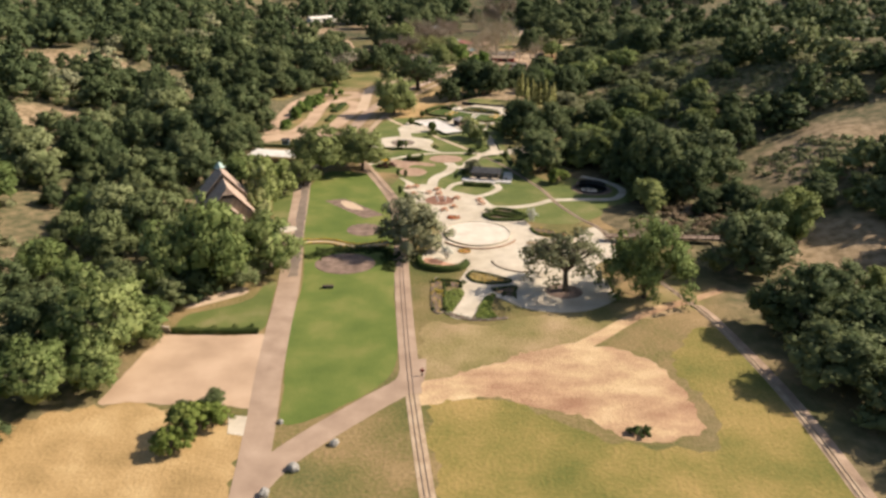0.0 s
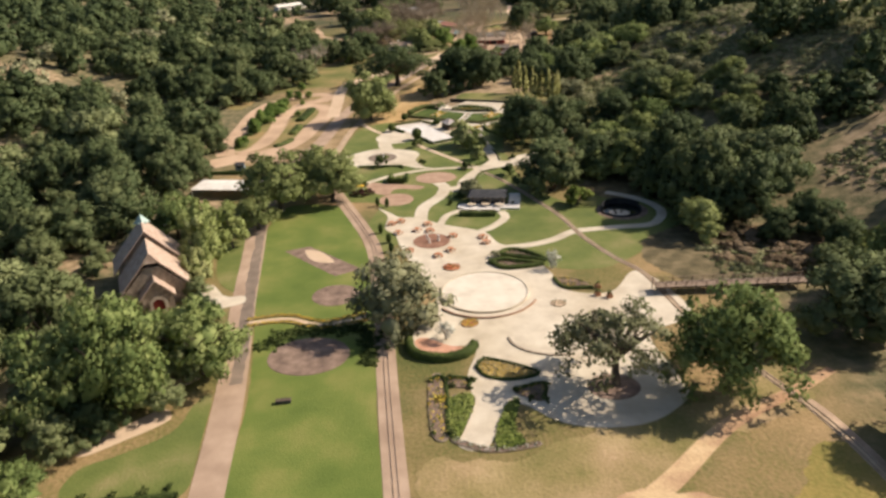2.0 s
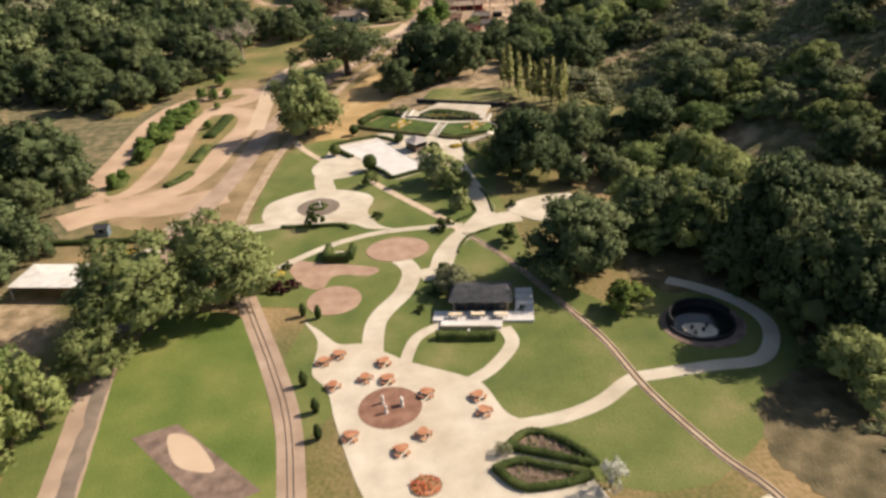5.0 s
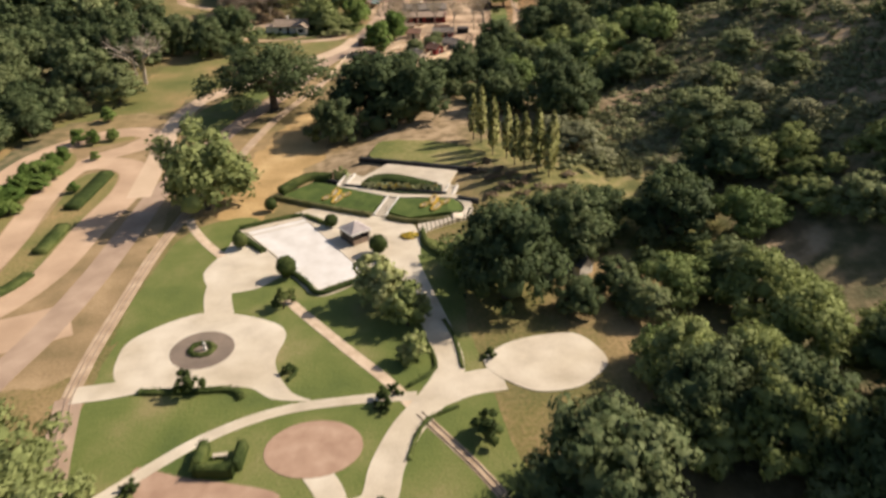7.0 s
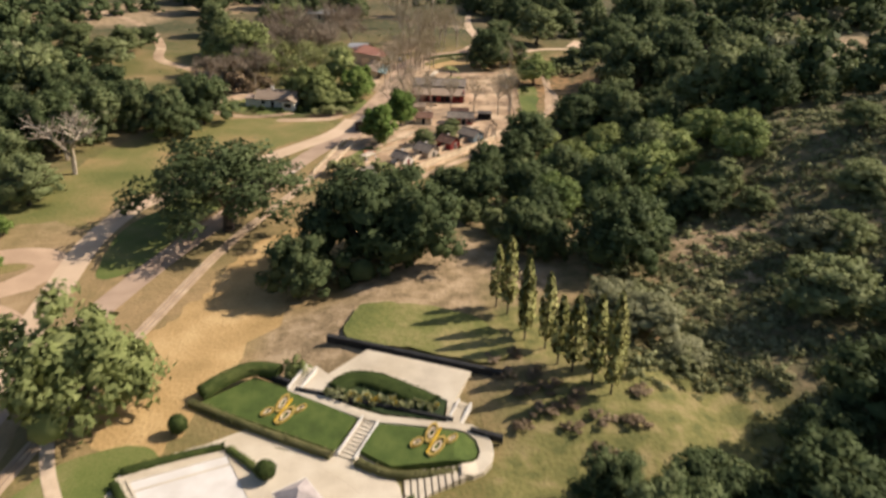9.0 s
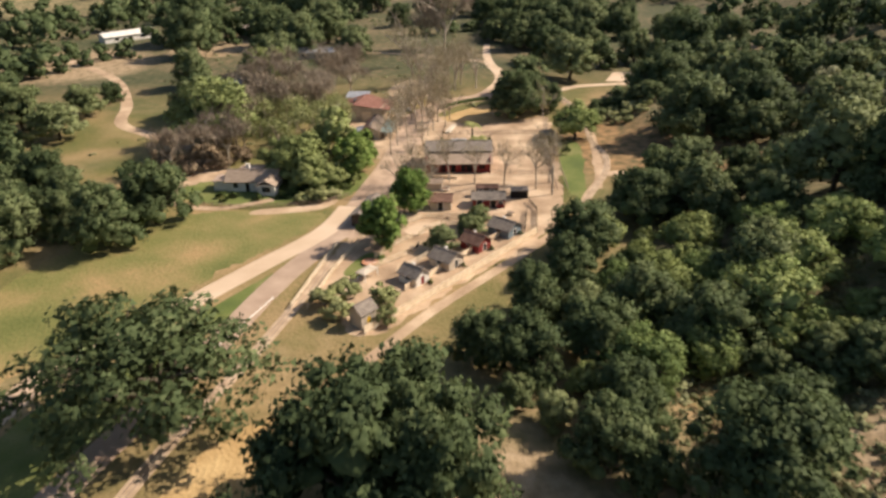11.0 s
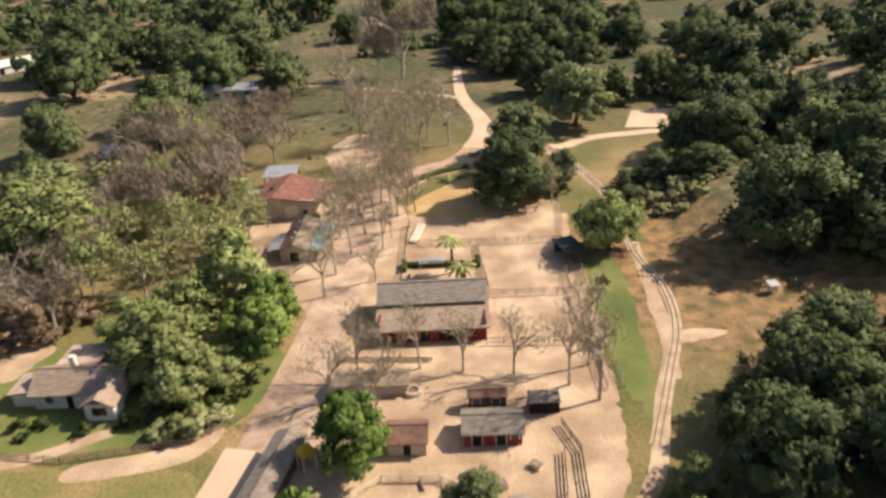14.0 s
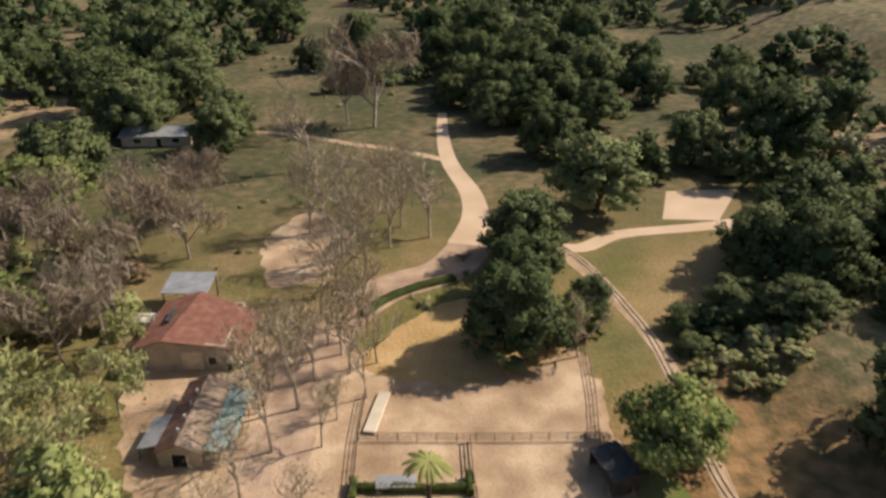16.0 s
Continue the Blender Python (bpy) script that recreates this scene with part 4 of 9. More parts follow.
def crown_arrays(seed, R, H, lobes, cards, card, squash=0.62, core=1, gap=0.0, base=0.32, solid=0.74, lump=(0.10, 0.18), fill=True):
    """Foliage: a few uneven boughs, small leafy lobes over each of them and many leaf sprays on every lobe. Metres, root at z=0."""
    rng = np.random.default_rng(seed)
    V, F, N, n = [], [], [], 0
    boughs = max(5, lobes // 8)
    ang = rng.uniform(0, 2 * np.pi)
    mids, sizes = [], []
    for i in range(boughs):
        a = ang + i * 2.39996 + rng.normal(0, 0.3)
        u = math.sqrt((i + 0.35) / boughs)
        r = R * (0.54 - 0.14 * u) * rng.uniform(0.85, 1.2)
        top = H * (1.0 - 0.5 * u ** 1.8) * rng.uniform(0.9, 1.04)
        mids.append((R * 0.66 * u * math.cos(a) * rng.uniform(0.85, 1.15), R * 0.66 * u * math.sin(a) * rng.uniform(0.85, 1.15), max(H * base + 0.45 * r * squash, (top - r * squash) * (rng.uniform(0.45, 1.0) if u > 0.55 else 1.0))))
        sizes.append(r)
    mids, sizes = np.array(mids), np.array(sizes)
    which = rng.choice(boughs, lobes, p=sizes ** 2 / (sizes ** 2).sum())
    d = rng.normal(0, 1, (lobes, 3))
    d /= np.linalg.norm(d, axis=1)[:, None]
    d[:, 2] = np.where((d[:, 2] < -0.2) & (rng.random(lobes) < 0.75), -d[:, 2], d[:, 2])
    centres = mids[which] + d * (sizes[which] * rng.uniform(0.72, 1.0, lobes))[:, None] * np.array((1, 1, squash))
    centres[:, 2] = np.maximum(centres[:, 2], H * base * rng.uniform(0.75, 1.25, lobes))
    radii = R * rng.uniform(*lump, lobes)
    ico_v, ico_f = ICO[core]
    rows = list(zip(centres, radii * solid * 0.82, [1.0] * lobes))
    if fill and solid > 0.5:
        rows += list(zip(mids - np.array((0, 0, 0.12)) * sizes[:, None], sizes * 0.5, [0.8] * boughs))
    for c, r, flat in rows:
        wob = 1 + 0.2 * np.sin(ico_v @ rng.normal(0, 3.0, 3) + rng.uniform(0, 6)) + 0.1 * rng.normal(0, 1, len(ico_v))
        V.append(c + ico_v * wob[:, None] * r * np.array((1, 1, (squash + 0.12) * flat)))
        F.append(ico_f + n)
        N.append(ico_v)
        n += len(ico_v)
    which = rng.choice(lobes, cards, p=radii ** 2 / (radii ** 2).sum())
    d = rng.normal(0, 1, (cards, 3))
    d /= np.linalg.norm(d, axis=1)[:, None]
    d[:, 2] = np.abs(d[:, 2]) * np.where(rng.random(cards) < 0.78, 1, -1)
    C, Rr = centres[which], radii[which]
    pos = C + d * (Rr * rng.uniform(0.72, 1.22 + gap, cards))[:, None] * np.array((1, 1, squash + 0.15))
    a = rng.normal(0, 1, (cards, 3))
    a -= d * (a * d).sum(1)[:, None] * 0.8
    a /= np.linalg.norm(a, axis=1)[:, None]
    b = np.cross(d + 0.6 * rng.normal(0, 1, (cards, 3)), a)
    b /= np.linalg.norm(b, axis=1)[:, None]
    s = (card * rng.uniform(0.55, 1.45, cards))[:, None]
    V.append(np.stack([pos - a * s * 0.8 - b * s * 0.5, pos + a * s * 0.8 - b * s * 0.35, pos + b * s * 0.75 + d * s * 0.3], 1).reshape(-1, 3))
    F.append(n + np.arange(cards * 3).reshape(-1, 3))
    N.append(np.repeat(d + 0.3 * rng.normal(0, 1, (cards, 3)), 3, axis=0))
    V, N = np.concatenate(V), np.concatenate(N)
    wide = np.percentile(np.hypot(V[:, 0], V[:, 1]), 97)
    V[:, :2] *= R / wide
    V[:, 2] *= H / V[:, 2].max()
    out = V - np.array((0, 0, H * (base + 0.1)))
    out /= np.linalg.norm(out, axis=1)[:, None]
    N = 0.7 * N + 0.6 * out
    return V, np.concatenate(F), N / np.linalg.norm(N, axis=1)[:, None]


def trunk_bm(seed, R, H, thick, limbs=6, fork=0.28, reach=0.6):
    rnd = random.Random(seed)
    bm = bmesh.new()
    top = Vector((rnd.uniform(-0.08, 0.08) * R, rnd.uniform(-0.08, 0.08) * R, H * fork))
    rod(bm, (0, 0, -0.4), (0, 0, 0.15 * H * fork), thick * 1.5, thick * 1.05, 8)
    rod(bm, (0, 0, 0.15 * H * fork), top, thick * 1.05, thick * 0.8, 8)
    for i in range(limbs):
        a = i * 2 * math.pi / limbs + rnd.uniform(-0.4, 0.4)
        mid = top + Vector((math.cos(a) * R * reach * 0.5, math.sin(a) * R * reach * 0.5, H * rnd.uniform(0.16, 0.3)))
        end = mid + Vector((math.cos(a + 0.3) * R * reach * 0.6, math.sin(a + 0.3) * R * reach * 0.6, H * rnd.uniform(0.08, 0.22)))
        rod(bm, top, mid, thick * 0.55, thick * 0.38, 6)
        rod(bm, mid, end, thick * 0.38, thick * 0.12, 5)
        twig = mid + Vector((math.cos(a - 0.8) * R * 0.3, math.sin(a - 0.8) * R * 0.3, H * 0.2))
        rod(bm, mid, twig, thick * 0.28, thick * 0.08, 5)
    return bm


def tree_kind(name, count, leaf, R, H, lobes, cards, card, thick, label, bark="bark", limbs=6, gap=0.0, base=0.32, squash=0.62, core=1, category="tree", solid=0.74, lump=(0.10, 0.18)):
    """Several shapes of one kind of tree, as meshes to place."""
    out = []
    for s in range(count):
        v, f, nn = crown_arrays(hash_of(name) + s, R, H, lobes, cards, card, squash, core, gap, base, solid, lump)
        out.append((big_mesh("crown", v, f, M[leaf], True, nn), from_bm("trunk", trunk_bm(hash_of(name) + s, R, H, thick, limbs, base * 0.95), M[bark])))
    return dict(name=name, shapes=out, R=R, H=H, label=label, category=category)


def hash_of(text):
    return sum(ord(c) * (i + 3) for i, c in enumerate(text))


def plant(kind, x, y, width, tall=1.0, label="", group="", z=None):
    """One tree: its foot on the ground, its crown about width across."""
    s = width / (2 * kind["R"])
    crown, trunk = kind["shapes"][random.randrange(len(kind["shapes"]))]
    ob = thing(kind["name"], pose(x, y, height(x, y) if z is None else z, 0, 0, random.uniform(0, 360)) @ Matrix.Diagonal((s, s, s * tall * random.uniform(0.92, 1.08), 1)), label or kind["label"], kind["category"], group)
    part("trunk", trunk, None, ob)
    part("crown", crown, None, ob)
    return ob


OAK = tree_kind("oak_tree", 7, "oak_leaf", 8.0, 14.0, 96, 6000, 0.36, 0.5, "dark green evergreen oak with a broad domed crown", base=0.06, squash=0.9, lump=(0.12, 0.2))
CHAPEL_OAK = tree_kind("chapel_oak_tree", 2, "fresh_leaf", 8.5, 13.0, 96, 6000, 0.36, 0.5, "broad green oak with an open leafy crown", limbs=9, gap=0.3, base=0.22, solid=0.6, lump=(0.09, 0.16), squash=0.78)
OPEN_OAK = tree_kind("open_oak_tree", 4, "willow_leaf", 8.5, 13.0, 90, 5600, 0.36, 0.5, "broad oak with an open crown and dark limbs", limbs=9, gap=0.35, base=0.3, solid=0.55, lump=(0.08, 0.16), squash=0.75)
AIRY_OAK = tree_kind("airy_oak_tree", 1, "grey_leaf", 8.0, 13.0, 80, 3800, 0.34, 0.55, "sparse oak", limbs=12, gap=0.5, base=0.3, solid=0.22, lump=(0.07, 0.14), squash=0.8)
PALE = tree_kind("pale_oak_tree", 4, "pale_leaf", 7.0, 12.4, 88, 5600, 0.33, 0.4, "grey-green oak with a loose rounded crown", gap=0.15, base=0.2, squash=0.8)
BRIGHT = tree_kind("leafy_tree", 3, "bright_leaf", 5.0, 9.0, 60, 3400, 0.34, 0.3, "fresh bright green broadleaf tree with a full crown", base=0.22, squash=0.9)
SMALL = tree_kind("small_tree", 4, "hedge_leaf", 2.6, 4.2, 12, 1100, 0.26, 0.14, "small garden tree with a dense round crown", base=0.25, squash=0.9, core=1)
SHRUB = tree_kind("shrub", 4, "hedge_leaf", 1.5, 1.7, 9, 600, 0.2, 0.08, "low rounded green shrub", base=0.02, squash=0.7, core=1, category="shrub")

PLANTED = []


def grow(kind, rows, tall=1.0, label="", group=""):
    for x, y, w in rows:
        PLANTED.append((x, y, w))
        plant(kind, x, y, w, tall, label, group)


GREY = tree_kind("grey_oak_tree", 2, "grey_leaf", 7.0, 12.4, 88, 4600, 0.34, 0.4, "grey-green oak with a loose rounded crown", gap=0.25, base=0.14, squash=0.85, solid=0.7)
THICKET = tree_kind("thicket_tree", 3, "thicket_leaf", 4.0, 6.0, 20, 1800, 0.34, 0.16, "olive-green thicket tree on dry ground", gap=0.3, base=0.08, squash=0.8, solid=0.55)
OLIVE = tree_kind("olive_green_oak_tree", 4, "olive_leaf", 7.0, 11.6, 84, 5200, 0.32, 0.4, "olive-green oak with a soft rounded crown", gap=0.2, base=0.1, squash=0.85)
grow(GREY, [(-7.5, 180, 18)], 0.95, "large grey-green oak standing over the railway")
grow(AIRY_OAK, [(28, 157, 20)], 1.0, "sparse open oak growing from a round bed in the plaza")
BLOSSOM = tree_kind("blossom_tree", 2, "white_flower", 2.2, 4.0, 26, 620, 0.17, 0.12, "small loose tree in whitish blossom", gap=0.4, base=0.25, squash=0.9, solid=0.35)
grow(BLOSSOM, [(24.6, 201.5, 4.6), (0.8, 174, 4.4)], 1.1)
grow(AIRY_OAK, [(12.8, 208.6, 2.6)], 0.9, "small sparse ornamental tree with pale leaves")
SPREADING = tree_kind("spreading_oak_tree", 1, "fresh_leaf", 10.0, 14.0, 140, 11000, 0.34, 0.55, "big green oak", base=0.1, squash=0.85, gap=0.1, solid=0.46, lump=(0.08, 0.15))
grow(SPREADING, [(45.4, 154, 21)], 1.32, "big green oak at the edge of the plaza")
grow(BRIGHT, [(-40, 101, 8), (-37.5, 104, 6), (-42, 97, 6)], 0.85, "bushy green tree on the dry grass by the driveway")
WILLOW = tree_kind("willowy_tree", 2, "willow_leaf", 5.5, 9.5, 80, 5000, 0.32, 0.3, "loose pale olive-green tree with drooping sprays", gap=0.35, base=0.14, squash=0.95, solid=0.55, limbs=8)
grow(PALE, [(-39, 110, 5), (-44, 109, 3)], 0.6, "low grey-green shrubby tree at the yard's edge")
for wide_row, tall_by in (([(-52, 157, 20), (-60, 155, 17)], 1.45), ([(-42, 167, 17), (-49, 171, 14)], 1.15)):
    grow(CHAPEL_OAK, wide_row, tall_by, "green oak with an open crown before the steep-roofed chapel")
grow(CHAPEL_OAK, [(-63, 127, 20), (-69, 111, 15), (-61, 115, 12), (-59, 133, 12)], 1.05, "fresh green oak at the edge of the gravel yard")
grow(OAK, [(-78, 129, 16), (-74, 96, 14), (-84, 108, 16), (-86, 90, 14)])
grow(PALE, [(-43.5, 171, 11), (-73, 178, 18), (-80, 168, 16), (-62, 157, 15), (-51, 166, 12), (-94, 222, 16), (-69, 145, 13), (-58, 146, 9), (-88, 190, 16)])
grow(OPEN_OAK, [(-41, 245, 22), (-28, 251, 19), (-33, 261, 16), (-45, 233, 12)])
grow(WILLOW, [(-22.5, 337, 19)], 1.15, "grey-green oak beside the road junction")
grow(OAK, [(32, 250, 19), (30, 296, 18), (18, 386, 20), (13, 378, 22), (22, 377, 17), (2.5, 370, 13), (-40, 460, 17), (-59, 460, 18), (42, 319, 9)])
grow(CHAPEL_OAK, [(28, 306, 15)], 0.75, "broad green oak beside the garden path")
grow(PALE, [(52, 312, 5), (57, 307, 5)], 1.2)
grow(PALE, [(95, 366, 12), (106, 381, 11), (107, 357, 11), (113, 369, 7), (121, 386, 8), (116, 400, 9), (84, 351, 17), (90, 342, 11)], 0.7, "grey-green oak standing in chaparral on the slope")
grow(GREY, [(57, 352, 12), (53, 358, 10), (60, 346, 9)], 0.55)
HUGE = tree_kind("huge_oak_tree", 1, "oak_leaf", 12.0, 14.0, 130, 9000, 0.34, 0.75, "huge oak", limbs=14, gap=0.5, base=0.26, solid=0.35, lump=(0.06, 0.11), squash=0.75)
grow(HUGE, [(-14, 397, 35)], 1.0, "huge spreading oak overhanging both roads")
grow(BRIGHT, [(37, 238, 7.5)], 0.8)
grow(GREY, [(10, 249, 7)], 0.8)
LIME = tree_kind("spring_tree", 2, "lime_leaf", 5.0, 9.0, 60, 3400, 0.34, 0.3, "tree in fresh yellow-green spring leaf", base=0.18, squash=0.9, gap=0.15)
grow(LIME, [(10.5, 297, 9), (14, 290.5, 7.5), (14, 282, 5)], 1.05, "soft drooping yellow-green garden tree")
DEEP = tree_kind("dense_tree", 2, "deep_leaf", 4.6, 9.4, 90, 5200, 0.3, 0.3, "dense deep green broadleaf tree with a full crown", base=0.05, squash=0.95, lump=(0.13, 0.2))
grow(DEEP, [(23, 469.5, 10), (16.5, 452.6, 11)], 1.0, "tall full deep green tree in the animal yard")
grow(SMALL, [(-5, 298, 5), (-16, 279, 4.4), (22, 265, 4.5), (9, 253, 4), (10, 273, 3.6)])
grow(WILLOW, [(4.2, 344.4, 4.2)], 1.0, "small loose grey-green tree at the terrace's corner")
grow(PALE, [(36.6, 460.4, 7), (34.6, 456, 6.5), (28.4, 449.6, 7)], 0.75, "low dusty olive-green tree in the animal yard")
grow(THICKET, [(10, 432, 6), (16, 428, 6), (6.5, 428, 6), (9, 423.5, 6), (17, 422, 5)], 0.9, "loose olive-green tree in the animal yard")
grow(DEEP, [(9.5, 496, 11), (11, 505, 9)], 1.0)
grow(THICKET, [(2, 480, 7), (5, 481, 5), (-2, 480, 5)], 0.6, "low olive-green bush by the yard fence")
grow(WILLOW, [(-4, 494, 16), (-9, 502, 13), (-1, 487, 10), (4, 490, 9), (-3, 508, 12), (-7, 499, 12)], 0.85)
grow(OPEN_OAK, [(-30, 529, 27), (-27, 607, 20), (-19, 560, 14)])
grow(PALE, [(-80, 542, 17), (-96, 555, 20), (-93, 514, 20), (-82, 570, 15), (-40, 555, 20), (-58, 411, 15)], 0.85)
grow(OAK, [(-33, 471, 18), (-50, 468, 14), (-68, 669, 25), (-19, 662, 22), (-79, 588, 9), (58, 545, 16), (67, 574, 16), (57, 546, 14), (71, 550, 10), (-28, 627, 20), (-19, 683, 20), (-35, 710, 20), (5, 661, 16), (-63, 721, 18)])
grow(OAK, [(102, 511.5, 23), (113, 507, 15)], 0.9, "tall dense oak on the russet slope")
grow(CHAPEL_OAK, [(71.5, 518.5, 15)], 0.95, "round bright green tree at the paddock corner")
grow(OPEN_OAK, [(67, 548, 9)])
grow(OAK, [(62.5, 562, 15)], 0.95)
grow(OAK, [(55, 442, 15), (79, 468, 15), (82, 454, 16), (41, 420, 12), (58, 416, 14), (47, 405, 14), (31, 408, 10), (65, 405, 15), (78, 419, 15), (50, 432, 12), (72, 466, 10), (40, 290, 8)])
grow(OAK, [(57, 258, 15), (79, 252, 16), (102, 262, 16), (46, 262, 13)])
grow(OAK, [(73, 137, 20), (71, 118, 19), (84, 146, 17), (82, 126, 20), (78, 106, 18)], 0.85)
grow(OAK, [(66, 222, 14), (68, 236, 14), (63, 246, 12), (63, 240, 13)])
grow(PALE, [(-44, 166, 11), (-58, 170, 12), (-47, 157, 10), (-56, 160, 11), (-66, 168, 13), (-50.5, 196, 6)], 0.95)
grow(OAK, [(-81, 237, 21), (-88, 226, 16), (-74, 262, 13), (-88, 252, 14), (-54, 150, 9), (-66, 138, 10), (-46, 184, 8)])
grow(LIME, [(5, 514, 14)], 1.0)
grow(LIME, [(-52.5, 209, 11), (-53.5, 216, 12), (-52.5, 203, 7), (-49, 222, 9)], 1.4, "tall loose yellow-green tree beside the stone building")
BRUSHPILE = tree_kind("bare_thicket", 3, "dead_leaf", 4.0, 4.6, 20, 2000, 0.3, 0.14, "leafless grey-brown thicket heaped on dry ground", gap=0.4, base=0.05, squash=0.8, solid=0.4)
grow(THICKET, [(84, 541, 5), (87, 536, 5.5), (91, 534, 5), (87, 531, 4.5), (93, 538, 6), (89, 541, 5), (83, 535, 4.5), (95, 533, 5), (81, 531, 4), (85, 545, 5), (97, 537, 5), (90, 529, 4)], 0.6, "olive shrub on the dry slope", "slope shrubs")
grow(OAK, [(90, 545, 9), (86, 547, 8), (100, 541, 12), (93, 547, 12), (84, 540, 6)], 0.6)
grow(BRUSHPILE, [(62, 202, 4.5), (65, 199, 5), (68, 203, 6), (66, 208, 6), (72, 199, 6), (70, 207, 7), (74, 204, 6.5), (70, 195, 5), (76, 198, 6), (79, 203, 7), (67, 213, 6), (73, 212, 7), (78, 209, 6), (82, 197, 6), (75, 193, 5), (84, 205, 6)], 0.55, "low olive and brown brush on leaf litter", "brush by the footbridge")
grow(BRUSHPILE, [(-38, 508, 10), (-32, 513, 11), (-27, 507, 9), (-33, 502, 8), (-23, 513, 9), (-43, 513, 9), (-30, 519, 9), (-16, 586, 9), (-3, 577, 8)], 0.85)
grow(BRUSHPILE, [(33, 341, 3.6), (35, 337, 4), (37, 333, 4), (32, 345, 3), (39, 338, 4), (42, 336, 3.4), (34, 331, 3), (40, 330, 3.4), (40, 334, 4), (44, 331, 4), (37, 341, 3.5), (48, 330, 4), (51, 336, 3.5), (35, 346, 3.2), (43, 326, 3.6)], 0.5, "low leafless grey shrub below the poplars", "shrubs below the poplars")
grow(OAK, [(52, 264, 14), (63, 232, 11), (60, 218, 9), (70, 252, 13), (91, 275, 13), (116, 570, 19), (108, 552, 19), (129, 554, 19), (88, 475, 15), (71, 457, 16), (83, 464, 14), (61, 456, 7), (119, 510, 20), (124, 524, 17), (114, 498, 15), (106, 562, 15), (122, 562, 15), (127, 572, 14), (136, 565, 16), (134, 581, 17)])
grow(PALE, [(66, 291, 12), (50, 287, 8), (58, 248, 10), (90, 300, 10)], 0.9)
grow(OLIVE, [(61, 214, 13)], 0.95)
grow(OAK, [(77, 210, 10), (86, 212, 13), (82, 192, 10), (88, 200, 11)], 0.9)
grow(OAK, [(66, 229, 18), (64, 239, 16), (61, 236, 13), (60, 244, 14), (64, 246, 18), (74, 221, 16)], 1.35)
grow(OLIVE, [(55, 256, 14), (48, 271, 12), (67, 274, 14), (47, 257, 10), (56, 266, 13), (66, 284, 14)], 1.1)
grow(OAK, [(51, 316, 12), (63, 311, 17), (78, 325, 17), (69, 322, 11), (59, 375, 19), (47, 388, 13), (37, 402, 14), (66, 384, 14)], 0.9)
grow(CHAPEL_OAK, [(75, 408, 18), (86, 432, 14), (84, 418, 16), (93, 424, 16), (70, 422, 13), (95, 408, 16), (62, 402, 13), (58, 424, 12)], 0.85, "olive-green oak in the close wood")
grow(GREY, [(91, 367, 13), (97, 352, 9), (98, 335, 9)], 0.65)
grow(OLIVE, [(82, 322, 12), (51, 274, 11), (62, 294, 11), (73, 284, 10), (63, 268, 10), (59, 447, 11), (63, 422, 14), (75, 439, 13), (102, 294, 9)], 0.85)
grow(CHAPEL_OAK, [(75, 307, 14), (49, 273, 13), (57, 292, 13)], 0.8, "rounded olive-green oak on the wood's edge")
grow(OAK, [(104, 202, 13)], 0.95)
grow(OAK, [(73.5, 168.5, 22)], 0.85, "broad dark oak standing alone at the meadow's edge")
grow(OAK, [(90, 738, 25), (103, 713, 25), (128, 727, 27), (80, 675, 17), (96, 671, 22), (116, 682, 20), (87, 628, 17), (119, 617, 17), (139, 615, 23), (166, 633, 18), (130, 673, 17), (164, 684, 16), (88, 655, 18), (106, 650, 16), (85, 700, 20), (110, 735, 20), (-22, 720, 32), (-35, 689, 25), (-9, 693, 24), (-20, 670, 19), (-25, 623, 22), (15, 795, 24), (46, 746, 22), (5, 647, 16), (28, 735, 14), (-75, 706, 30), (-54, 606, 18), (-44, 563, 17), (147, 655, 18), (73, 700, 13), (78, 656, 16), (88, 670, 18), (95, 690, 20), (76, 690, 16), (82, 716, 20), (95, 733, 22), (73, 730, 16), (110, 700, 20), (101, 662, 15), (120, 702, 18), (118, 752, 22), (76, 762, 20), (132, 752, 20), (70, 679, 12), (140, 700, 18)])
grow(PALE, [(87, 593, 22)], 0.85, "big spreading grey-green oak beside the dirt road")
grow(THICKET, [(-35, 535, 12), (-33, 548, 12), (-48, 566, 12), (-24, 540, 10), (-20, 548, 9), (-28, 556, 11), (-12, 562, 9), (-22, 566, 10), (-34, 578, 11), (-26, 586, 9), (-38, 556, 11), (-30, 572, 8), (-3, 562, 11), (-17, 579, 10), (-10, 571, 9)], 0.8, "", "thickets")
grow(SHRUB, [(32, 103, 3.4), (33.5, 103.5, 2.5)], 0.9, "round bush on bare dirt")

# woods: places where trees stand close together on both sides of the valley
LEFT_WOOD = [(60, -78), (110, -64), (130, -60), (153, -60), (230, -62), (274, -70), (322, -84), (372, -82), (391, -66), (427, -66), (461, -56), (480, -45), (500, -62), (530, -92), (650, -95), (700, -70), (950, -20)]
RIGHT_WOOD = [(60, 92), (112, 70), (137, 70), (156, 78), (166, 66), (200, 60), (222, 64), (246, 52), (262, 42), (285, 46), (295, 36), (312, 36), (325, 52), (345, 58), (364, 52), (376, 42), (388, 33), (412, 34), (428, 44), (441, 56), (470, 76), (500, 112), (528, 112), (545, 96), (575, 114), (606, 106), (640, 86), (700, 76), (760, 66), (950, 60)]
